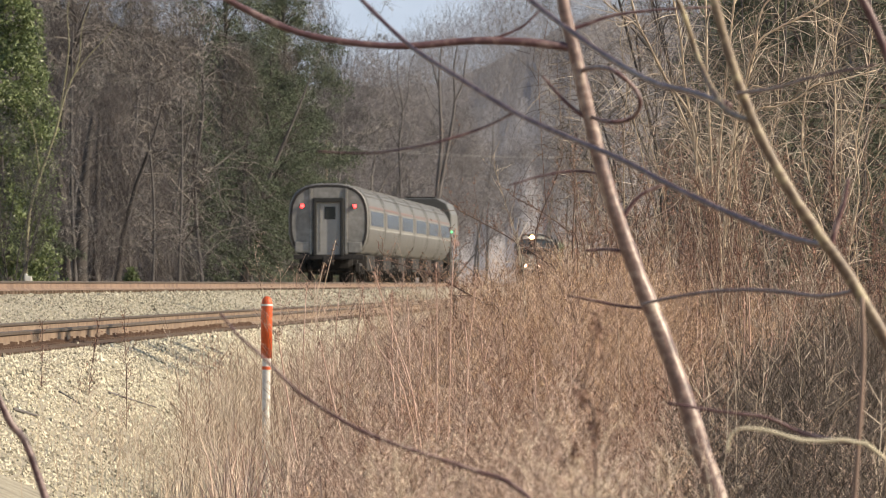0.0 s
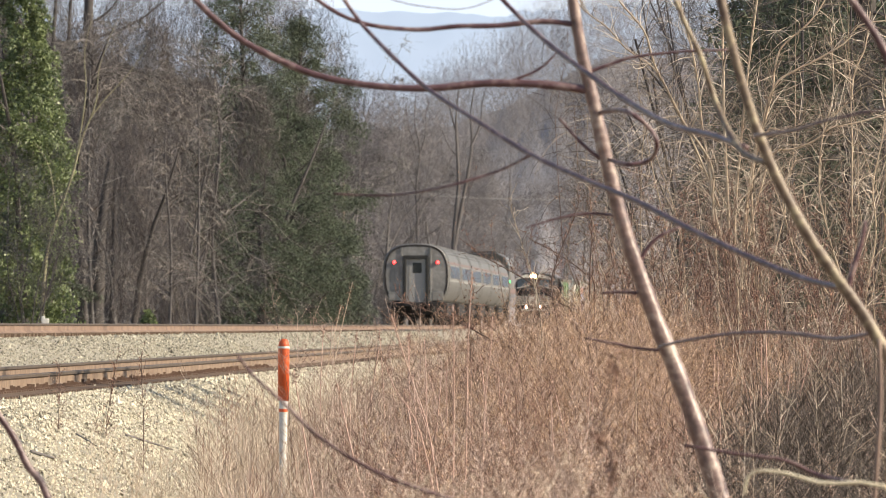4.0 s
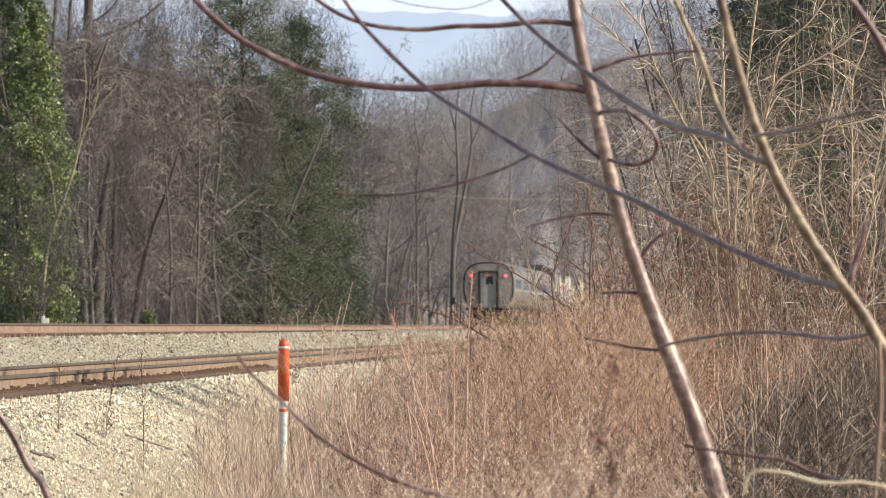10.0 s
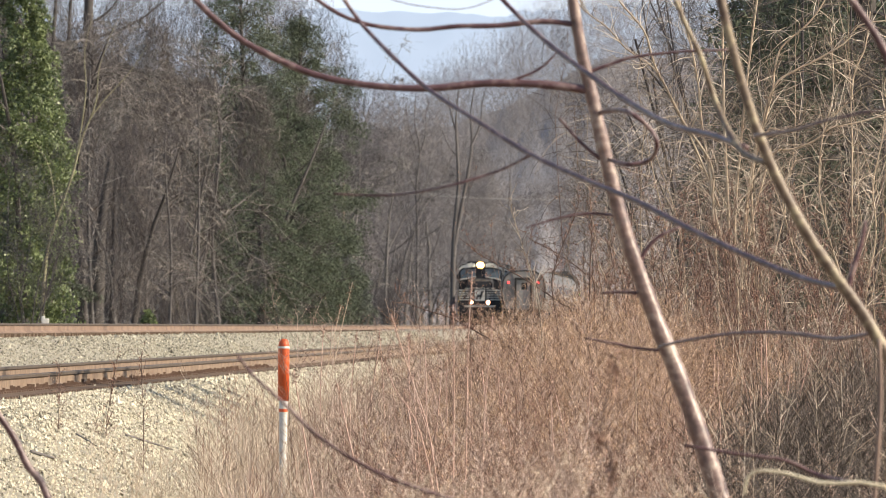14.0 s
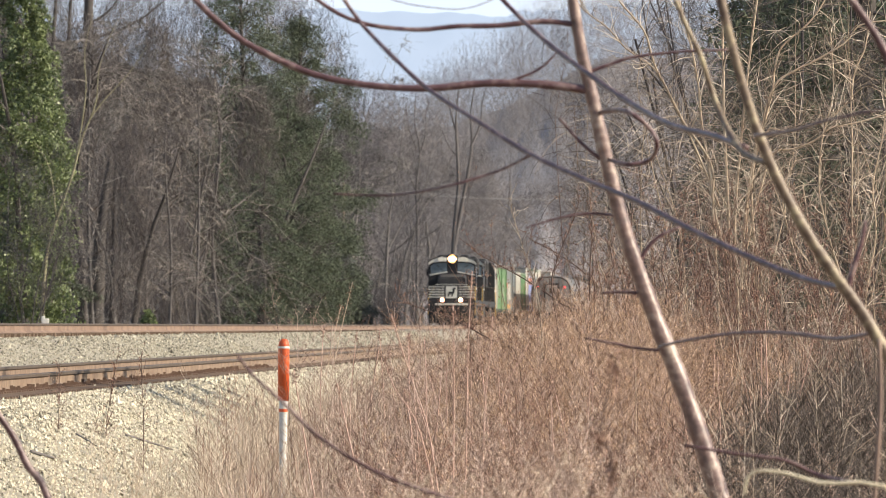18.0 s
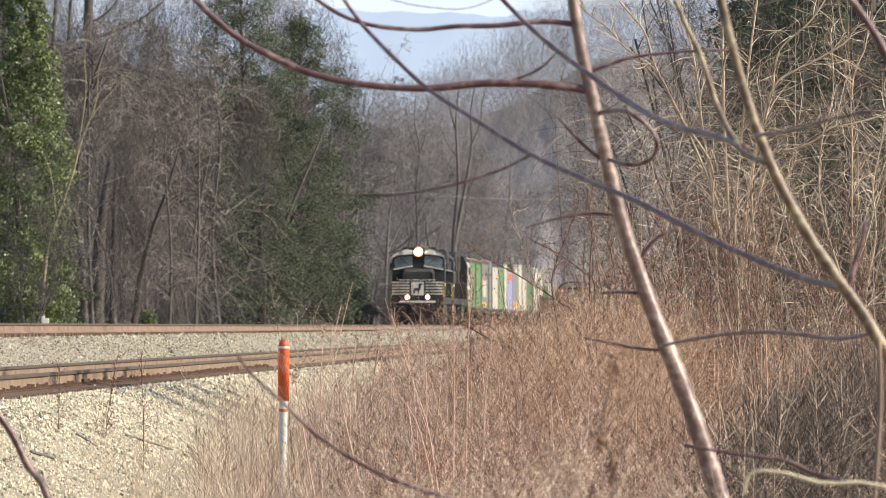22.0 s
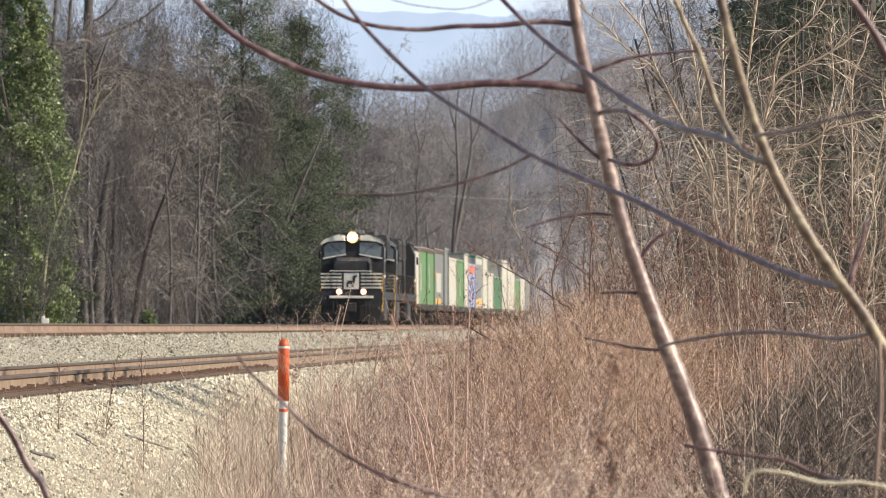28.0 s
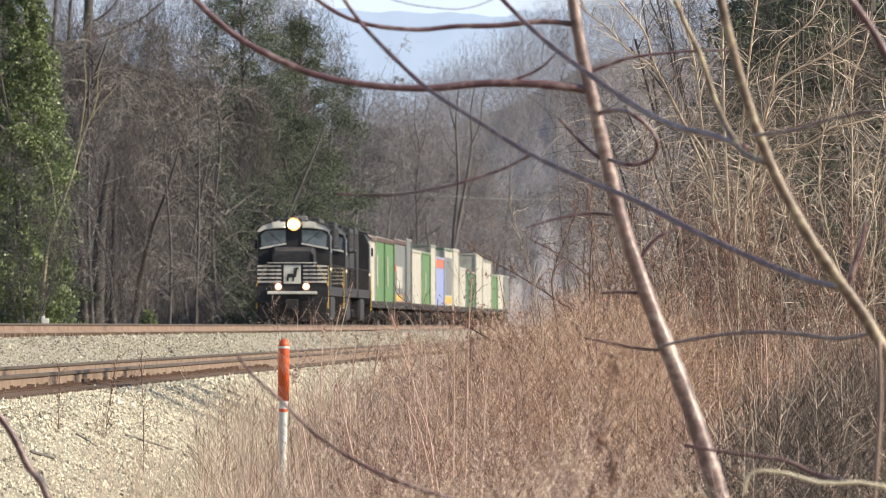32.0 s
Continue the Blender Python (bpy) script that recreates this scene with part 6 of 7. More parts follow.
field("stem_thicket", "bare grey-brown weed stems", "bare", S[::2], tall(S[::2], 0.95, 1.45), M_STEMGREY, M_FLUFF, 0.008, 6, thick=1.35)
field("dark_weeds", "dark grey-brown bushy dead weeds", "bush", S[1::3], tall(S[1::3], 0.9, 1.4), M_STEMGREY, M_STEMGREY, 0.0026, 36, thick=1.35)
S = spots_in(rngf, 80, 17, 33, 64, 98)
field("pale_stems", "pale upright dry stems among the dark ones", "bare", S, tall(S, 1.05, 1.5), M_STRAW, M_FLUFF, 0.008, 26, thick=1.3)
S = spots_in(rngf, 150, 13, 24, 100, 113)
field("goldenrod_clumps", "dry orange-tan goldenrod before the thicket", "plume", S, rngf.uniform(1.05, 1.45, len(S)), M_WEED, M_GOLD, 0.0029, 18)
S = np.vstack([spots_in(rngf, 8, -8.2, -5.4, 100, 106), spots_in(rngf, 5, -10.5, -8.5, 103, 110), spots_in(rngf, 10, -5, 3, 98, 106)])
field("feathery_grass", "tall pale feathery grass plumes standing over the weeds", "plume", S, rngf.uniform(1.45, 1.9, len(S)), M_WEED, M_WEED, 0.003, 19, thick=1.0)
S = spots_in(rngf, 700, -8, 20, 74, 125)
S = S[clump(S[:, 0] * 1.7 + 2, S[:, 1] * 1.4) > 0.62]
field("brown_weeds", "dark reddish-brown bushy weeds in clumps", "bush", S, tall(S, 1.0, 1.4), M_TWIGRED, M_BUD, 0.0034, 33, thick=1.2)
S = spots_in(rngf, 60, 2, 12, 90, 140)
field("dock_weeds", "tall dark red dock stalks with seed clusters", "dock", S, tall(S, 1.35, 1.9), M_TWIGRED, M_TWIGRED, 0.006, 7)


def grass(n, a0, a1, d0, d1, hmin, hmax, seed, material, label):
    rng = np.random.default_rng(seed)
    s = spots_in(rng, n, a0, a1, d0, d1, 14.0)
    m = len(s)
    h = rng.uniform(hmin, hmax, m)
    a = rng.uniform(0, 2 * math.pi, m)
    w = rng.uniform(0.003, 0.006, m)
    lean = rng.uniform(0.05, 0.45, m)
    p1 = s + np.stack([np.cos(a) * lean * h * 0.35, np.sin(a) * lean * h * 0.35, h * 0.6], axis=1)
    p2 = s + np.stack([np.cos(a) * lean * h, np.sin(a) * lean * h, h * (1 - 0.35 * lean)], axis=1)
    vs, fs = ribbons(rng, np.stack([s, p1, p2], axis=1), w)
    tagged(mesh_ob("dry_grass", vs, fs, material), label, "grass", kind="stuff")


grass(20000, -20, 18, 80, 190, 0.2, 0.55, 8, M_STRAW, "matted bleached straw-coloured grass")
grass(8000, -15, 20, 62, 150, 0.4, 0.9, 9, M_WEED, "dry brown grass between the weeds")

# sunlit thicket of bare saplings beside the weeds
THICKET = [
    (81, 4.6, 2.2, 1290, 124, 2), (82, 4.6, 1.8, 1235, 127, 2), (83, 5.2, 2.4, 1400, 122, 3), (84, 5.0, 2.4, 1500, 124, 3),
    (85, 3.6, 1.5, 1160, 132, 2), (86, 5.2, 2.4, 1580, 120, 3), (87, 5.0, 2.4, 1330, 134, 2)]
for seed, h, w, px, d, n in THICKET:
    stand(brush(seed, h, w, M_THICKET, "thicket_shrub", n, 200, "sunlit tan bare sapling clump with tangled twigs", 0.12, 0.03, 3, 4.4, 0.0115, 100, 0.0027, M_CANE, 0.5, 0.2, 0.42, M_CANE, 0.6),
          (px - 784) / 24946 * d, d)
for seed, h, w, px, d in ((121, 4.6, 2.6, 1260, 142), (122, 5.2, 3.0, 1380, 140), (123, 5.2, 3.0, 1500, 141), (124, 5.2, 2.6, 1590, 139), (125, 5.4, 2.4, 1195, 146), (126, 5.0, 1.8, 1130, 150)):
    stand(brush(seed, h, w, M_TWIGDARK, "vine_tangle", 3, 500, "brown tangle of fine looping vines behind the saplings", 0.12, 0.03, 3, 4, 0.01, 420, 0.0026, M_VINE, 0.5, 0.25, 0.42, M_VINE, 0.8),
          (px - 784) / 24946 * d, d)


def fan(label):
    return tagged(new("sapling_clump"), label, "sapling", "saplings of the thicket")


def fan_stem(t, seed, pts, r):
    """One pale stem of a clump, with fine crooked twigs."""
    rng = np.random.default_rng(seed)
    n = len(pts)
    curve_rod("stem", pts, [0.95 * r * (1 - 0.45 * i / (n - 1)) for i in range(n)], M_CREAM_STEM, t, sides=7)
    P = np.array(pts)
    rows = []
    for a, b in zip(P[1:], P[2:]):
        for _ in range(max(1, int(np.linalg.norm(b - a) / 0.022))):
            p = a + (b - a) * rng.random()
            d = rng.normal(0, 0.7, 3) + (b - a) / np.linalg.norm(b - a) * 0.8 + np.array([0, 0, 0.2])
            d /= np.linalg.norm(d)
            bend = rng.normal(0, 0.16, 3)
            h, rr = rng.uniform(0.03, 0.085), rng.uniform(0.002, 0.0042)
            for k in range(6):
                d = d + bend + rng.normal(0, 0.10, 3)
                d /= np.linalg.norm(d)
                q = p + d * h
                rows.append((*p, *q, rr * (1 - 0.13 * k), rr * (1 - 0.13 * (k + 1))))
                p = q
    vs, fs = tubes(rows, 3)
    tagged(mesh_ob("twig_spray", vs, fs, M_CANE, t), kind="stuff")


clump_ob = fan("sunlit cream-tan sapling stems fanning out over the weeds")
fan_stem(clump_ob, 20, [(2.272, 112.000, -0.065), (2.191, 112.000, 1.731), (2.146, 112.000, 2.584), (2.128, 112.000, 2.943), (1.904, 112.000, 3.284), (1.782, 112.000, 3.531), (1.679, 112.000, 3.733), (1.598, 112.000, 3.998), (1.396, 112.000, 4.245), (1.284, 112.000, 4.470)], 0.0135)
fan_stem(clump_ob, 21, [(2.317, 112.000, -0.065), (2.326, 112.000, 1.731), (2.164, 112.000, 2.539), (2.110, 112.000, 2.921), (2.056, 112.000, 3.266), (2.025, 112.000, 3.594), (1.966, 112.000, 3.899), (1.886, 112.000, 4.205), (1.845, 112.000, 4.470)], 0.0125)
fan_stem(clump_ob, 22, [(2.362, 112.000, -0.065), (2.299, 112.000, 1.731), (2.263, 112.000, 2.674), (2.231, 112.000, 3.370), (2.231, 112.000, 3.634), (2.222, 112.000, 3.940), (2.231, 112.000, 4.470)], 0.015)
fan_stem(clump_ob, 23, [(2.362, 112.000, -0.065), (2.344, 112.000, 1.731), (2.317, 112.000, 2.449), (2.375, 112.000, 3.185), (2.415, 112.000, 3.594), (2.456, 112.000, 3.940), (2.496, 112.000, 4.245), (2.523, 112.000, 4.470)], 0.014)
fan_stem(clump_ob, 24, [(2.451, 112.000, -0.065), (2.505, 112.000, 1.731), (2.451, 112.000, 2.763), (2.559, 112.000, 3.284), (2.617, 112.000, 3.509), (2.640, 112.000, 3.715), (2.698, 112.000, 3.877), (2.905, 112.000, 4.061), (3.035, 112.000, 4.245), (3.147, 112.000, 4.470)], 0.012)
fan_stem(clump_ob, 25, [(2.362, 112.000, -0.065), (2.362, 112.000, 1.731), (2.429, 112.000, 2.763), (2.537, 112.000, 3.266), (2.577, 112.000, 3.428), (2.658, 112.000, 3.594), (2.784, 112.000, 3.675), (2.945, 112.000, 3.756), (3.188, 112.000, 3.899), (3.313, 112.000, 4.043), (3.556, 112.000, 4.083)], 0.012)
fan_stem(clump_ob, 26, [(2.204, 112.000, 2.584), (2.002, 112.000, 3.078), (1.782, 112.000, 3.531), (1.661, 112.000, 3.715), (1.455, 112.000, 3.859), (1.311, 112.000, 4.021), (1.149, 112.000, 4.142), (0.970, 112.000, 4.335)], 0.009)
fan_stem(clump_ob, 27, [(2.429, 112.000, -0.065), (2.353, 112.000, 1.731), (2.451, 112.000, 2.449), (2.519, 112.000, 2.719), (2.617, 112.000, 3.019), (2.784, 112.000, 3.060), (2.945, 112.000, 3.123), (3.089, 112.000, 3.226), (3.273, 112.000, 3.266), (3.574, 112.000, 3.347)], 0.011)
fan_stem(clump_ob, 28, [(2.406, 112.000, 1.731), (2.429, 112.000, 2.674), (2.559, 112.000, 3.185), (2.721, 112.000, 3.203), (2.905, 112.000, 3.244), (3.066, 112.000, 3.289), (3.215, 112.000, 3.437)], 0.008)
clump_ob = fan("pale bare sapling stems tangled with vines")
fan_stem(clump_ob, 40, [(3.334, 113.000, -0.080), (3.298, 113.000, 1.732), (3.280, 113.000, 2.456), (3.280, 113.000, 3.118), (3.271, 113.000, 3.403), (3.302, 113.000, 3.693), (3.384, 113.000, 3.879), (3.425, 113.000, 4.178)], 0.009)
fan_stem(clump_ob, 41, [(3.334, 113.000, -0.080), (3.243, 113.000, 1.732), (3.107, 113.000, 2.320), (3.017, 113.000, 2.728), (3.039, 113.000, 3.136), (3.130, 113.000, 3.543), (3.107, 113.000, 3.996)], 0.009)
fan_stem(clump_ob, 42, [(3.334, 113.000, -0.080), (3.379, 113.000, 1.732), (3.470, 113.000, 2.366), (3.447, 113.000, 2.773), (3.524, 113.000, 3.181), (3.583, 113.000, 3.725)], 0.009)
fan_stem(clump_ob, 43, [(3.334, 113.000, -0.080), (3.198, 113.000, 1.550), (2.972, 113.000, 2.094), (2.790, 113.000, 2.366), (2.722, 113.000, 2.728), (2.836, 113.000, 3.000)], 0.008)
# Dark shrubs and evergreens added behind the thicket to stand for its shade.
for seed, h, w, px, d in ((91, 5.5, 3.5, 1330, 175), (93, 4.0, 3, 1250, 180), (98, 6, 4, 1420, 150), (119, 6.2, 2.6, 1222, 168), (120, 6.6, 3.0, 1295, 164)):
    stand(brush(seed, h, w, M_WOODTWIG, "dark_shrub", 7, 5000, "dense dark brown shrub behind the thicket", 0.12, 0.03, 3, 5, 0.03), (px - 784) / 24946 * d, d)
for seed, h, w, px, d in ((111, 7.5, 4.0, 1450, 158), (112, 8.0, 4.2, 1530, 152), (113, 7.5, 4.0, 1610, 160), (114, 6.6, 2.6, 1360, 172), (118, 7.0, 3.0, 1400, 166)):
    stand(conifer(seed, h, w, "backing_evergreen", "dense dark evergreen standing for the thicket's shaded back", 40000, 0.026, 0.02), (px - 784) / 24946 * d, d)
for seed, h, w, px, d in ((101, 2.9, 1.4, 1005, 106), (104, 3.1, 1.6, 1075, 110), (102, 2.5, 1.2, 940, 110), (107, 2.4, 1.5, 1175, 106), (108, 2.3, 1.5, 1265, 107), (109, 2.7, 1.5, 1370, 106), (110, 2.4, 1.6, 1440, 107), (115, 2.5, 1.6, 1535, 106), (116, 3.3, 1.7, 1225, 108), (117, 3.2, 1.7, 1320, 108)):
    stand(brush(seed, h, w, M_TWIGDARK, "red_twig_shrub", 6, 1400, "thin reddish-brown shrub with clustered dry buds", 0.007, 0.6, 3, 3.6, 0.005, gnarl=0.16, ratio=0.45, twig_mat=M_TWIGRED), (px - 784) / 24946 * d, d)

for seed, h, w, px, d in ((131, 2.5, 1.3, 1150, 104), (132, 2.8, 1.5, 1225, 105), (133, 2.4, 1.4, 1300, 103), (134, 2.7, 1.5, 1385, 104), (135, 2.5, 1.4, 1465, 103), (136, 2.8, 1.5, 1545, 104), (137, 2.2, 1.2, 1100, 105)):
    stand(brush(seed, h, w, M_CANE, "pale_twig_shrub", 5, 0, "pale thin-twigged bare shrub at the thicket's foot", 0.1, 0.03, 3, 3.4, 0.0052, gnarl=0.2, ratio=0.48, twig_mat=M_CANE), (px - 784) / 24946 * d, d)


def budded():
    return tagged(new("budded_shrub"), "arching dark branches beset with red-brown bud clusters", "shrub", "budded shrubs among the weeds")


def bud_branch(t, seed, pts, r, bare):
    """A long arching branch beset with short twigs and bud clusters."""
    rng = np.random.default_rng(seed)
    n = len(pts)
    curve_rod("branch", pts, [r * (1 - 0.65 * i / (n - 1)) for i in range(n)], M_CANE if bare else M_TWIGDARK, t, sides=6)
    P = np.array(pts)
    rows, buds = [], []
    for a, b in zip(P[1:], P[2:]):
        for _ in range(int(np.linalg.norm(b - a) / 0.022)):
            p = a + (b - a) * rng.random()
            d = rng.normal(0, 0.6, 3) + (b - a) / np.linalg.norm(b - a) * 0.7 + np.array([0, 0, 0.5])
            d /= np.linalg.norm(d)
            h = rng.uniform(0.02, 0.06)
            for k in range(3):
                d = d + rng.normal(0, 0.2, 3)
                d /= np.linalg.norm(d)
                q = p + d * h
                rows.append((*p, *q, 0.0022, 0.0016))
                if not bare:
                    buds.append(p + (q - p) * rng.uniform(0, 1, (5, 1)) + rng.normal(0, 0.007, (5, 3)))
                p = q
    vs, fs = tubes(rows, 3)
    tagged(mesh_ob("twig_spray", vs, fs, M_CANE if bare else M_TWIGDARK, t), kind="stuff")
    if buds:
        v, f = flecks(rng, np.vstack(buds), 0.0046)
        tagged(mesh_ob("bud_mass", v, f, M_BUD, t), kind="stuff")


clump_ob = budded()
bud_branch(clump_ob, 20, [(1.151, 104.000, 0.057), (1.067, 104.000, 1.225), (0.963, 104.000, 1.733), (0.875, 104.000, 1.817), (0.738, 104.000, 1.913), (0.600, 104.000, 2.000), (0.496, 104.000, 2.059), (0.350, 104.000, 2.138), (0.254, 104.000, 2.188), (0.163, 104.000, 2.284)], 0.007, False)
bud_branch(clump_ob, 21, [(1.151, 104.000, 0.057), (1.117, 104.000, 1.350), (1.117, 104.000, 1.954), (1.046, 104.000, 2.042), (0.946, 104.000, 2.121), (0.842, 104.000, 2.188), (0.738, 104.000, 2.242), (0.634, 104.000, 2.300)], 0.006, False)
bud_branch(clump_ob, 22, [(1.151, 104.000, 0.057), (0.901, 104.000, 1.350), (0.805, 104.000, 1.921), (0.834, 104.000, 2.113), (0.892, 104.000, 2.267), (0.942, 104.000, 2.388), (1.013, 104.000, 2.601)], 0.006, False)
bud_branch(clump_ob, 23, [(1.151, 104.000, 0.057), (1.092, 104.000, 1.392), (1.084, 104.000, 1.975), (1.092, 104.000, 2.213), (1.101, 104.000, 2.388), (1.084, 104.000, 2.525), (1.109, 104.000, 2.726)], 0.006, False)
clump_ob = budded()
bud_branch(clump_ob, 40, [(0.672, 101.000, 0.103), (0.551, 101.000, 1.358), (0.417, 101.000, 1.512), (0.283, 101.000, 1.589), (0.166, 101.000, 1.654), (0.049, 101.000, 1.715), (-0.085, 101.000, 1.755), (-0.219, 101.000, 1.804), (-0.304, 101.000, 1.856), (-0.344, 101.000, 1.913)], 0.006, False)
bud_branch(clump_ob, 41, [(0.672, 101.000, 0.103), (0.247, 101.000, 1.156), (0.198, 101.000, 1.529), (0.182, 101.000, 1.662), (0.215, 101.000, 1.812), (0.198, 101.000, 1.946)], 0.003, False)
bud_branch(clump_ob, 42, [(0.672, 101.000, 0.103), (0.713, 101.000, 1.399), (0.672, 101.000, 1.885), (0.624, 101.000, 2.063), (0.583, 101.000, 2.180), (0.543, 101.000, 2.314), (0.506, 101.000, 2.431), (0.482, 101.000, 2.573)], 0.0048, True)
clump_ob = budded()
bud_branch(clump_ob, 60, [(1.511, 103.000, 0.073), (1.346, 103.000, 1.394), (1.338, 103.000, 1.733), (1.330, 103.000, 1.918), (1.379, 103.000, 2.125), (1.354, 103.000, 2.302)], 0.006, False)
bud_branch(clump_ob, 61, [(1.511, 103.000, 0.073), (1.573, 103.000, 1.394), (1.635, 103.000, 1.889), (1.594, 103.000, 2.096), (1.652, 103.000, 2.302)], 0.006, False)
bud_branch(clump_ob, 62, [(1.511, 103.000, 0.073), (1.263, 103.000, 1.394), (1.202, 103.000, 1.807), (1.243, 103.000, 2.055), (1.214, 103.000, 2.261)], 0.005, False)
clump_ob = budded()
bud_branch(clump_ob, 80, [(-3.345, 122.000, -0.218), (-3.335, 122.000, 0.369), (-3.326, 122.000, 0.858), (-3.316, 122.000, 1.249), (-3.326, 122.000, 1.347)], 0.0045, False)
clump_ob = budded()
bud_branch(clump_ob, 100, [(-3.051, 126.000, -0.279), (-3.031, 126.000, 0.327), (-3.000, 126.000, 0.832), (-2.924, 126.000, 1.286), (-2.904, 126.000, 1.387)], 0.004, False)
bud_branch(clump_ob, 101, [(-3.051, 126.000, -0.279), (-3.020, 126.000, 0.226), (-3.061, 126.000, 0.579), (-3.101, 126.000, 0.832)], 0.003, False)
clump_ob = budded()
bud_branch(clump_ob, 120, [(-2.550, 120.000, -0.188), (-2.550, 120.000, 0.390), (-2.550, 120.000, 0.871), (-2.569, 120.000, 1.352), (-2.554, 120.000, 1.448)], 0.0045, False)
clump_ob = budded()
bud_branch(clump_ob, 140, [(-2.053, 118.000, -0.157), (-2.015, 118.000, 0.316), (-2.053, 118.000, 0.694), (-2.124, 118.000, 1.073), (-2.148, 118.000, 1.262)], 0.004, True)
bud_branch(clump_ob, 141, [(-2.053, 118.000, -0.157), (-1.977, 118.000, 0.411), (-1.949, 118.000, 0.789), (-1.968, 118.000, 1.073)], 0.0035, True)
# a belt of budded shrubs before the thicket
rngb = np.random.default_rng(404)
for s in range(8):
    clump_ob = budded()
    for k in range(8):
        d = 104 + rngb.uniform(0, 6)
        x = (1085 + 66 * s - 784) / 24946 * d + rngb.normal(0, 0.08)
        z, h = float(ground_z(x, d)), rngb.uniform(1.75, 2.55)
        lean, bow, deep_lean = rngb.normal(0, 0.28), rngb.normal(0, 0.12), rngb.normal(0, 0.1)
        bud_branch(clump_ob, 900 + 10 * s + k, [(x + lean * f + bow * math.sin(3.1 * f), d + deep_lean * f, z + h * f) for f in (0, 0.5, 0.64, 0.76, 0.88, 1.0)], rngb.uniform(0.0035, 0.0055), False)
S = np.vstack([spots_in(rngf, 330, 4.5, 17, 95, 112), spots_in(rngf, 60, 1, 5, 97, 112)])
field("golden_weeds", "tall golden-tan goldenrod plumes catching the sun", "plume", S, rngf.uniform(1.28, 1.80, len(S)) * (0.7 + 0.3 * smooth01((S[:, 0] / S[:, 1] * 1000 - 2.5) / 3.5)), M_WEED, M_GOLD, 0.0028, 28)
for seed, h, w, px, d in ((95, 12, 6, 1530, 300), (96, 10, 5, 1640, 280), (97, 9, 5, 1420, 330)):
    stand(conifer(seed, h, w, count=14000), (px - 784) / 24946 * d, d)
for k in range(5):
    d = 490 + 40 * k
    sow(TREES, (1410 + 45 * k - 784) / 24946 * d - float(line_x(d)), d, 0.8)


# ---- tall single stalks in the weeds ----
def stalk(pts, r):
    t = tagged(new("tall_weed_stalk"), "tall reddish dry weed stalk with a ragged seed head", "weed stalk", "tall weed stalks")
    n = len(pts)
    curve_rod("stalk", pts, [r * (1 - 0.5 * i / (n - 1)) for i in range(n)], M_STALK if r > 0.004 else M_STRAW, t, sides=6)
    rng = np.random.default_rng(int(abs(pts[0][0]) * 1000))
    top, below = np.array(pts[-1]), np.array(pts[-2])
    q = top + (below - top) * rng.uniform(0, 0.35, 110)[:, None] + rng.normal(0, 0.014, (110, 3))
    v, f = flecks(rng, q, 0.0048)
    tagged(mesh_ob("seed_head", v, f, M_TWIGRED, t), kind="stuff")


stalk([(0.045, 72.0, -0.020), (0.017, 72.0, 0.432), (-0.064, 72.0, 1.067), (-0.142, 72.0, 1.327), (-0.208, 72.0, 1.528), (-0.265, 72.0, 1.714)], 0.0051)
stalk([(0.062, 72.0, -0.020), (0.017, 72.0, 0.432), (-0.113, 72.0, 1.096), (-0.243, 72.0, 1.326), (-0.300, 72.0, 1.471)], 0.0046)
stalk([(0.043, 72.0, -0.020), (0.046, 72.0, 0.432), (0.055, 72.0, 1.125), (0.055, 72.0, 1.442), (0.052, 72.0, 1.760)], 0.0046)
stalk([(0.098, 72.0, -0.020), (0.104, 72.0, 0.432), (0.121, 72.0, 1.125), (0.127, 72.0, 1.529), (0.150, 72.0, 1.933)], 0.0041)
stalk([(0.183, 72.0, -0.020), (0.191, 72.0, 0.432), (0.214, 72.0, 1.240), (0.243, 72.0, 1.529), (0.254, 72.0, 1.702)], 0.0041)
stalk([(-0.934, 104.000, -0.109), (-0.871, 104.000, 0.975), (-0.775, 104.000, 1.517), (-0.667, 104.000, 1.975)], 0.004)
stalk([(-0.952, 106.000, -0.143), (-0.918, 106.000, 0.962), (-0.858, 106.000, 1.387), (-0.765, 106.000, 1.811)], 0.0035)
stalk([(0.527, 90.000, 0.128), (0.419, 90.000, 0.993), (0.382, 90.000, 1.210), (0.545, 90.000, 1.535)], 0.0045)
rngs = np.random.default_rng(909)
for k in range(44):
    d = rngs.uniform(82, 108)
    x, lean, bow = rngs.uniform(-9, 26) / 1000 * d, rngs.normal(0, 0.22), rngs.normal(0, 0.05)
    z, h = float(ground_z(x, d)) - 0.02, 1.05 + 0.011 * (d - 60) * rngs.uniform(0.7, 1.3)
    stalk([(x + lean * f + bow * math.sin(3.0 * f), d, z + h * f) for f in (0, 0.4, 0.65, 0.85, 1.0)], rngs.uniform(0.0036, 0.0062))
S = spots_in(np.random.default_rng(5), 60, 1.5, 17, 38, 56)
field("near_weeds", "blurred dry weed tufts close to the camera", "bush", S, np.random.default_rng(6).uniform(1.0, 1.36, len(S)), M_WEED, M_FLUFF, 0.003, 12)
S = spots_in(np.random.default_rng(15), 34, -4, 6, 44, 60)
field("near_weeds", "blurred dry weed tufts close to the camera", "plume", S, np.random.default_rng(16).uniform(0.85, 1.12, len(S)), M_WEED, M_FLUFF, 0.003, 13)

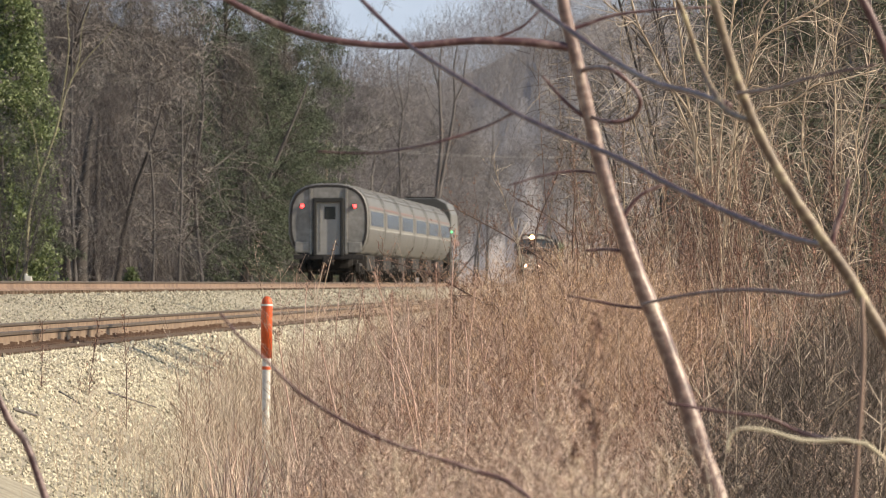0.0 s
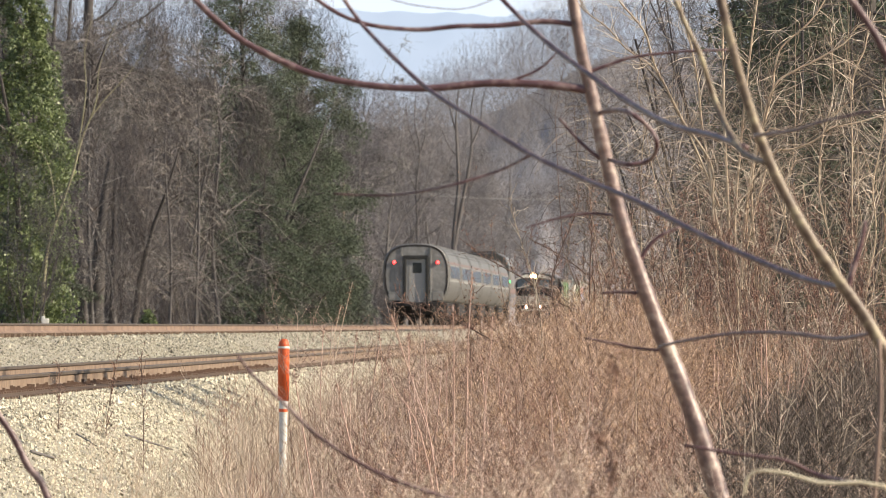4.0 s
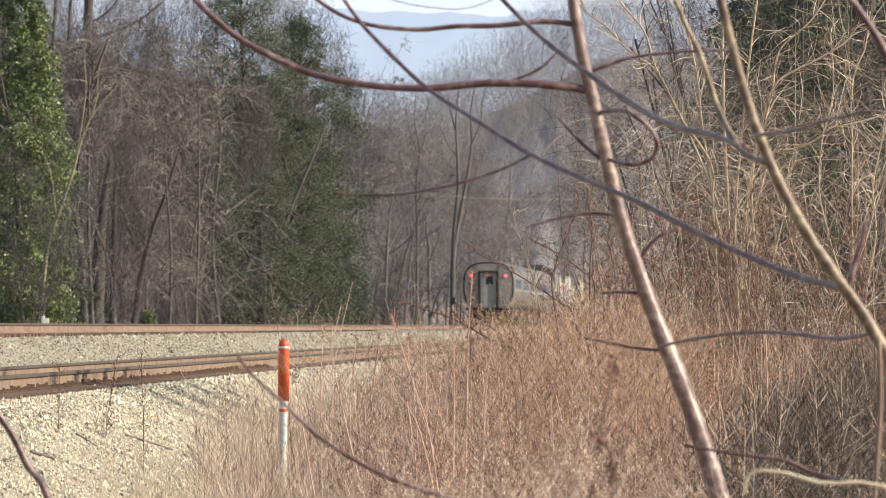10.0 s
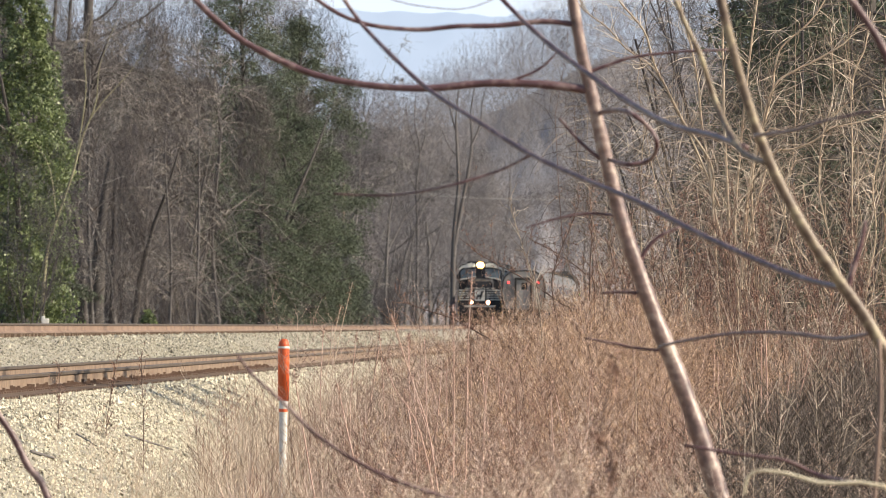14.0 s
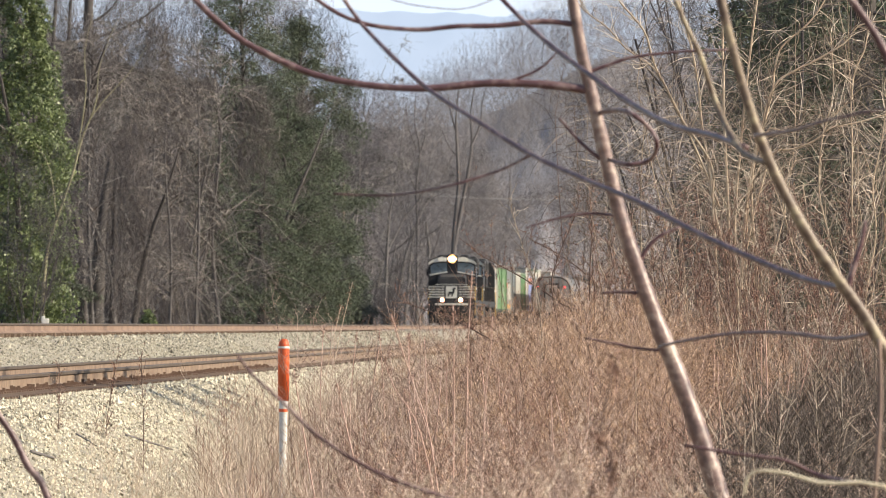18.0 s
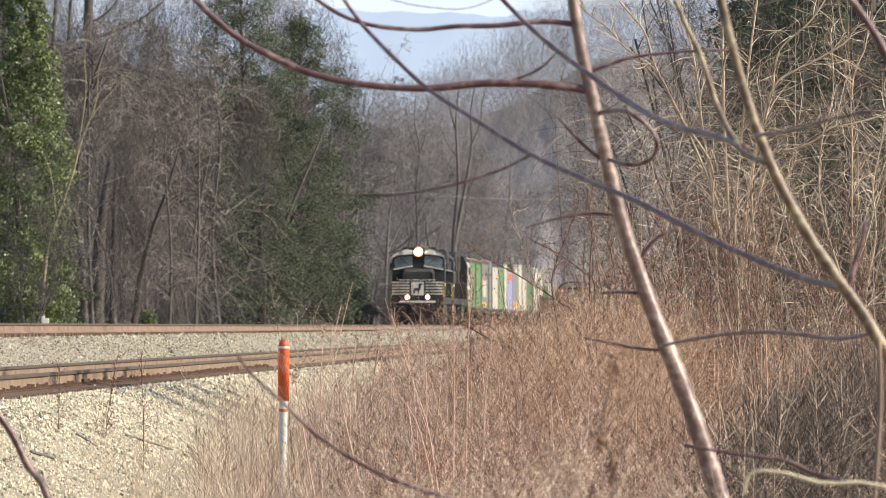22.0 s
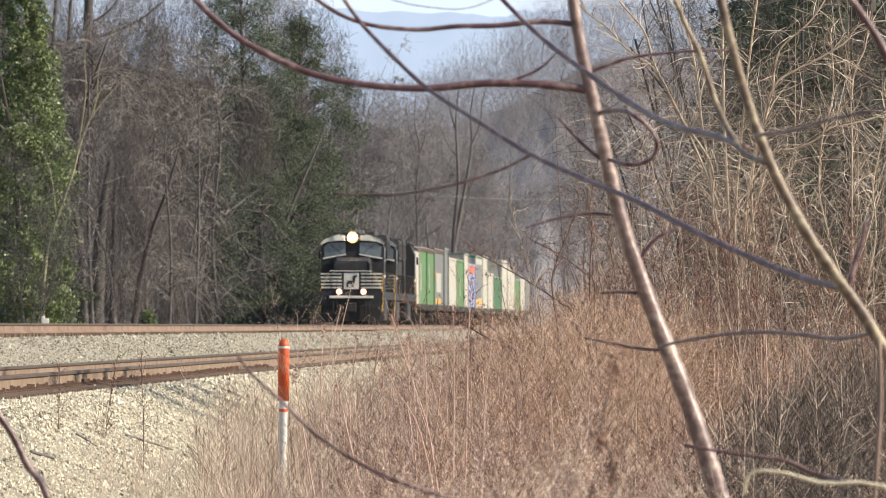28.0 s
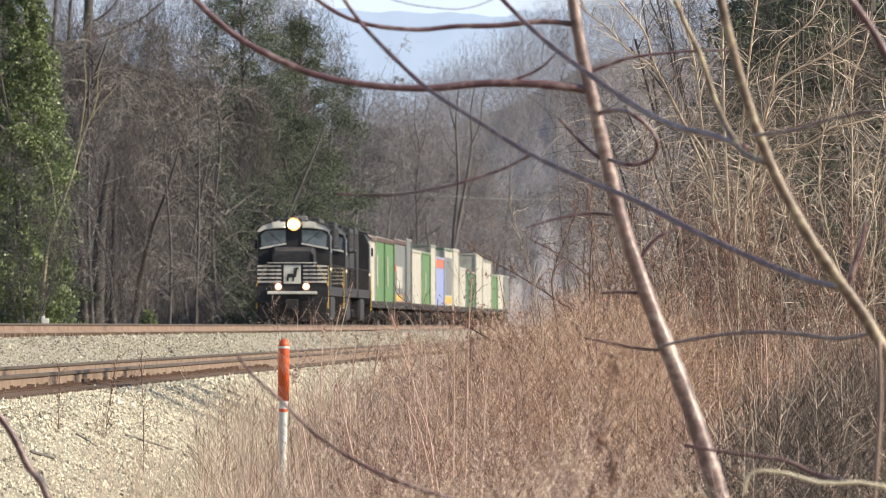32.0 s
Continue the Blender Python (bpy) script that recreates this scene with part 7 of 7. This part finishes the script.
S = spots_in(np.random.default_rng(25), 22, 2.5, 10, 33, 40)
field("near_straw", "pale blurred straw tufts close to the camera", "bush", S, np.random.default_rng(26).uniform(1.12, 1.36, len(S)), M_STRAW, M_STRAW, 0.0026, 14, thick=0.9)
withered = tagged(new("withered_stalk"), "brown weed stalk with withered curled leaves", "weed stalk")
curve_rod("stalk", [(0.43, 38.0, -0.01), (0.452, 38.0, 0.7), (0.456, 38.0, 1.26), (0.425, 38.0, 1.36), (0.462, 38.0, 1.55)], [0.004, 0.0035, 0.003, 0.0025, 0.0015], M_TWIGDARK, withered, sides=6)
rngq = np.random.default_rng(71)
for x, z, tall_by, n in ((0.461, 1.53, 0.035, 46), (0.419, 1.345, 0.02, 40), (0.455, 1.265, 0.03, 46), (0.40, 1.19, 0.02, 30)):
    q = np.array([x, 38.0, z]) + rngq.normal(0, 1, (n, 3)) * np.array([0.011, 0.012, tall_by])
    v, f = blades(rngq, q, 0.013, 0.5)
    tagged(mesh_ob("withered_leaf_cluster", v, f, M_TWIGRED, withered), kind="stuff")

# ---- foreground saplings between the camera and the weeds ----
def sapling(name, label):
    return tagged(new(name), label, "sapling", "foreground saplings")


def limb(t, kind, pts, r0, r1, bark=None):
    n = len(pts)
    curve_rod(kind, pts, [2.02 * (r0 + (r1 - r0) * i / (n - 1)) for i in range(n)], bark or M_SAPLING, t, sides=12 if kind == "trunk" else 8)


stem = sapling("sapling", "slender purplish-brown bare sapling with knobbly bark")
limb(stem, "trunk", [(1.223, 49.400, -0.012), (1.081, 49.400, 0.696), (0.972, 49.400, 1.048), (0.899, 49.400, 1.270), (0.820, 49.400, 1.488), (0.749, 49.400, 1.666), (0.677, 49.400, 1.864), (0.626, 49.400, 2.022), (0.576, 49.400, 2.220), (0.527, 49.400, 2.438), (0.487, 49.400, 2.606), (0.455, 49.400, 2.795), (0.428, 49.400, 2.973), (0.368, 49.400, 3.309)], 0.0185, 0.008, M_TRUNKBARK)
limb(stem, "branch", [(0.515, 49.400, 2.478), (0.349, 49.400, 2.498), (0.151, 49.400, 2.502), (-0.067, 49.400, 2.484), (-0.265, 49.400, 2.496), (-0.444, 49.400, 2.531), (-0.602, 49.400, 2.597), (-0.731, 49.400, 2.672), (-0.859, 49.400, 2.785), (-0.978, 49.400, 2.913)], 0.0075, 0.0045)
limb(stem, "branch", [(0.475, 49.400, 2.707), (0.349, 49.400, 2.719), (0.190, 49.400, 2.704), (0.051, 49.400, 2.702), (-0.087, 49.400, 2.690), (-0.246, 49.400, 2.705), (-0.364, 49.400, 2.745), (-0.483, 49.400, 2.824)], 0.0052, 0.0032)
limb(stem, "branch", [(0.551, 49.400, 2.399), (0.593, 49.153, 2.405), (0.649, 48.906, 2.391), (0.718, 48.906, 2.336), (0.743, 48.906, 2.277), (0.717, 49.153, 2.229), (0.642, 49.153, 2.215), (0.578, 49.400, 2.236)], 0.0045, 0.0035)
limb(stem, "branch", [(0.681, 49.400, 1.854), (0.709, 49.400, 1.913), (0.754, 49.400, 1.963), (0.834, 49.400, 1.999)], 0.0045, 0.0025)
limb(stem, "branch", [(0.622, 49.400, 2.032), (0.527, 49.400, 2.046), (0.408, 49.400, 2.030), (0.289, 49.400, 1.995)], 0.003, 0.0015)
limb(stem, "branch", [(0.691, 49.400, 1.765), (0.626, 49.400, 1.771), (0.558, 49.400, 1.767)], 0.0035, 0.002)
limb(stem, "branch", [(0.794, 49.400, 1.563), (0.685, 49.400, 1.573), (0.596, 49.400, 1.591), (0.497, 49.400, 1.610)], 0.003, 0.002)
limb(stem, "branch", [(0.578, 49.400, 2.220), (0.527, 49.400, 2.256), (0.471, 49.400, 2.307), (0.408, 49.400, 2.379)], 0.004, 0.0022)
limb(stem, "branch", [(0.507, 49.400, 2.541), (0.576, 49.400, 2.565), (0.665, 49.400, 2.593), (0.824, 49.400, 2.612), (1.002, 49.400, 2.620)], 0.0036, 0.002)
limb(stem, "branch", [(0.210, 49.400, 2.503), (0.289, 49.400, 2.529), (0.349, 49.400, 2.561), (0.408, 49.400, 2.620)], 0.003, 0.0016)
limb(stem, "branch", [(-0.285, 49.400, 2.874), (-0.176, 49.400, 2.795), (-0.014, 49.400, 2.765), (0.083, 49.400, 2.765), (0.172, 49.400, 2.795), (0.230, 49.400, 2.834)], 0.0009, 0.0006)
stem = sapling("sapling", "blurred bare sapling with a leaning pale-edged trunk")
limb(stem, "trunk", [(2.143, 41.990, -0.010), (1.878, 41.990, 0.435), (1.542, 41.990, 1.192), (1.374, 41.990, 1.478), (1.256, 41.990, 1.680), (1.172, 41.990, 1.798), (1.087, 41.990, 1.924), (0.995, 41.990, 2.093), (0.927, 41.990, 2.261), (0.874, 41.990, 2.438), (0.828, 41.990, 2.623), (0.793, 41.990, 2.808)], 0.0108, 0.0062, M_OLIVEBARK)
limb(stem, "branch", [(0.970, 41.990, 2.135), (0.891, 42.237, 2.180), (0.828, 42.484, 2.311), (0.777, 42.484, 2.464), (0.729, 42.484, 2.566), (0.674, 42.484, 2.702)], 0.0048, 0.0036, M_OLIVEBARK)
limb(stem, "branch", [(1.205, 41.990, 1.761), (1.083, 42.484, 1.795), (0.923, 42.978, 1.867), (0.760, 43.472, 1.951), (0.610, 43.966, 2.038), (0.456, 44.460, 2.110), (0.281, 44.954, 2.198), (0.102, 45.448, 2.317), (-0.044, 45.942, 2.420), (-0.156, 46.189, 2.526), (-0.275, 46.436, 2.655), (-0.361, 46.436, 2.782)], 0.0048, 0.0032)
limb(stem, "branch", [(0.281, 44.954, 2.198), (0.174, 45.201, 2.148), (0.011, 45.201, 2.099), (-0.171, 45.448, 2.073), (-0.353, 45.448, 2.078)], 0.0026, 0.0015)
limb(stem, "branch", [(0.908, 42.237, 2.185), (0.815, 42.731, 2.229), (0.703, 43.225, 2.267), (0.592, 43.966, 2.343), (0.456, 44.460, 2.448), (0.317, 44.954, 2.569), (0.192, 45.201, 2.697), (0.120, 45.201, 2.788)], 0.0048, 0.0035)
limb(stem, "branch", [(1.205, 41.990, 1.761), (1.225, 41.990, 1.832), (1.246, 41.990, 1.899), (1.259, 41.990, 1.966)], 0.0048, 0.003)
limb(stem, "branch", [(1.281, 41.990, 1.630), (1.185, 42.484, 1.613), (1.061, 42.978, 1.629), (0.899, 43.472, 1.629), (0.733, 43.966, 1.601), (0.675, 44.213, 1.583)], 0.0032, 0.0022)
limb(stem, "branch", [(0.927, 41.990, 2.219), (1.025, 41.496, 2.226), (1.128, 41.002, 2.252), (1.300, 40.755, 2.284)], 0.0026, 0.0018)
stem = sapling("sapling", "thin bare stem at the edge of the thicket")
limb(stem, "trunk", [(1.216, 41.743, -0.010), (1.232, 41.743, 0.442), (1.278, 41.743, 1.141), (1.295, 41.743, 1.412), (1.292, 41.743, 1.613)], 0.0045, 0.003, M_TWIGDARK)
limb(stem, "branch", [(1.257, 41.743, 1.178), (1.121, 41.990, 1.206), (1.020, 41.990, 1.251), (0.869, 41.990, 1.271), (0.717, 41.990, 1.297)], 0.0035, 0.002)
stem = sapling("sapling", "blurred bare stem leaning across the thicket")
limb(stem, "trunk", [(1.655, 38.285, -0.009), (1.529, 38.285, 1.156), (1.390, 38.285, 1.923), (1.283, 38.285, 2.199), (1.191, 38.285, 2.414), (1.099, 38.285, 2.552), (1.022, 38.285, 2.660)], 0.009, 0.004)
stem = sapling("bramble_cane", "pale arching cane low in the weeds")
limb(stem, "cane", [(1.397, 37.050, -0.009), (1.346, 37.050, 0.726), (1.212, 37.050, 1.187), (0.989, 37.050, 1.239), (0.900, 37.050, 1.264), (0.826, 37.050, 1.270), (0.799, 37.050, 1.249), (0.793, 37.050, 1.209)], 0.003, 0.0018, M_PALECANE)
stem = sapling("bramble_cane", "thin arching bramble cane crossing the weeds")
limb(stem, "cane", [(1.057, 39.000, -0.001), (0.806, 39.000, 0.456), (0.572, 39.000, 0.756), (0.275, 39.000, 1.068), (0.119, 39.000, 1.139), (-0.100, 39.000, 1.212), (-0.225, 39.000, 1.269), (-0.350, 39.000, 1.350), (-0.444, 39.000, 1.441), (-0.514, 39.000, 1.503), (-0.569, 39.000, 1.569)], 0.004, 0.0018)
stem = sapling("bramble_cane", "dark arching cane beside the ballast bank")
limb(stem, "cane", [(-1.061, 49.400, -0.012), (-1.216, 49.400, 0.517), (-1.384, 49.400, 1.048), (-1.454, 49.400, 1.159), (-1.509, 49.400, 1.270), (-1.576, 49.400, 1.365), (-1.671, 49.400, 1.507)], 0.007, 0.0055)


# ---- litter on the ballast bank ----
for pts, r in (([(-2.914, 129.6), (-2.72, 130.7), (-2.523, 131.7)], 0.011), ([(-3.186, 122.4), (-3.08, 121.9), (-2.977, 121.3)], 0.007), ([(-3.25, 111.2), (-3.16, 111.7), (-3.09, 112.2)], 0.013)):
    t = tagged(new("dead_stick"), "dead grey stick lying on the ballast", "stick", "dead sticks")
    fixed = [(x, y, float(ground_z(x, y)) + 0.05) for x, y in pts]
    curve_rod("stick", fixed, [r, 0.85 * r, 0.6 * r], M_GREYBARK, t, sides=6)
# Timber added to stand in for a shadow-like dark band across the bank.
old = tagged(new("band_timber"), "dark wooden timber standing for a shadow band on the bank", "timber")
part("timber", boxes((-0.11, 0.11, -1.25, 1.25, -0.02, 0.13), bevel=0.015), M_TIE, old)
ox, od = -3.2, 215.0
old.matrix_basis = pose(ox, od, float(ground_z(ox, od)), 0, 0, -4)

stub = tagged(new("white_stub_post"), "small white plastic stub post beside the far track", "marker post")
part("post", boxes((-0.1, 0.1, -0.1, 0.1, -0.1, 0.42), (-0.16, -0.04, -0.1, 0.1, 0.25, 0.5), bevel=0.03), M_WHITEPL, stub)
stub.matrix_basis = pose(-13.8, 490.0, float(ground_z(-13.8, 490.0)) + 0.45)

# ---- lineside poles and wires ----
def wire_pole(x, d, h, name="utility_pole"):
    t = tagged(new(name), "grey wooden utility pole with a crossarm beside the wood", "utility pole", "utility poles")
    bm = bmesh.new()
    bmesh.ops.create_cone(bm, cap_ends=True, segments=12, radius1=0.16, radius2=0.10, depth=h, matrix=Matrix.Translation((0, 0, h / 2)))
    part("pole", bm, M_POLE, t)
    part("crossarm", boxes((-1.2, 1.2, -0.06, 0.06, h - 0.7, h - 0.56), bevel=0.02), M_POLE, t)
    for k in (-1.1, -0.5, 0.5, 1.1):
        bm = bmesh.new()
        drum(bm, (k, 0, h - 0.48), 0.05, 0.09, "z", 10)
        part("insulator", bm, M_WHITEPL, t, "white insulator")
    t.matrix_basis = pose(x, d, float(ground_z(x, d)) - 0.1)
    return t


POLES = [(-7.2, 1020.0, 11.0), (14.5, 1230.0, 11.8)]
for x, d, h in POLES:
    wire_pole(x, d, h)
(xa, da, ha), (xb, db, hb) = POLES
for k in (-1.1, -0.5, 1.1):
    rows, prev = [], None
    for i in range(25):
        t = i / 24
        z = (1 - t) * (float(ground_z(xa, da)) + ha - 0.4) + t * (float(ground_z(xb, db)) + hb - 0.4) - 1.6 * 4 * t * (1 - t) * 0.25
        p = (xa + (xb - xa) * t + k, da + (db - da) * t, z)
        if prev:
            rows.append((*prev, *p, 0.007, 0.007))
        prev = p
    vs, fs = tubes(rows, 4)
    tagged(mesh_ob("overhead_wire", vs, fs, M_STEELEND), "thin grey overhead wire sagging between poles", "wire", "overhead wires")

# ---- ties: those in open view as pieces, the rest joined ----
def lay_ties(parent, v, top, d0, d1, d2, seed):
    rng = np.random.default_rng(seed)
    for d in np.arange(d0, d1, 0.53):
        x = float(line_x(d)) + v
        ob = new("tie", TIE)
        ob.parent = parent
        ob.matrix_basis = pose(x + rng.normal(0, 0.02), d, top, 0, 0, rng.normal(0, 0.8))
    bm = bmesh.new()
    for d in np.arange(d1, d2, 0.53):
        x = float(line_x(d)) + v + rng.normal(0, 0.02)
        box(bm, x - 1.28, x + 1.28, d - 0.11, d + 0.11, top - 0.17, top)
    tagged(part("far_ties", bm, M_TIE, parent), kind="stuff")


lay_ties(siding, SIDING, RAIL_SIDING - 0.166, 120, 275, 420, 1)
lay_ties(main_near, MAIN_NEAR, RAIL_MAIN - 0.187, 240, 390, 520, 2)
lay_ties(main_far, MAIN_FAR, RAIL_MAIN - 0.187, 310, 350, 420, 3)

motions()
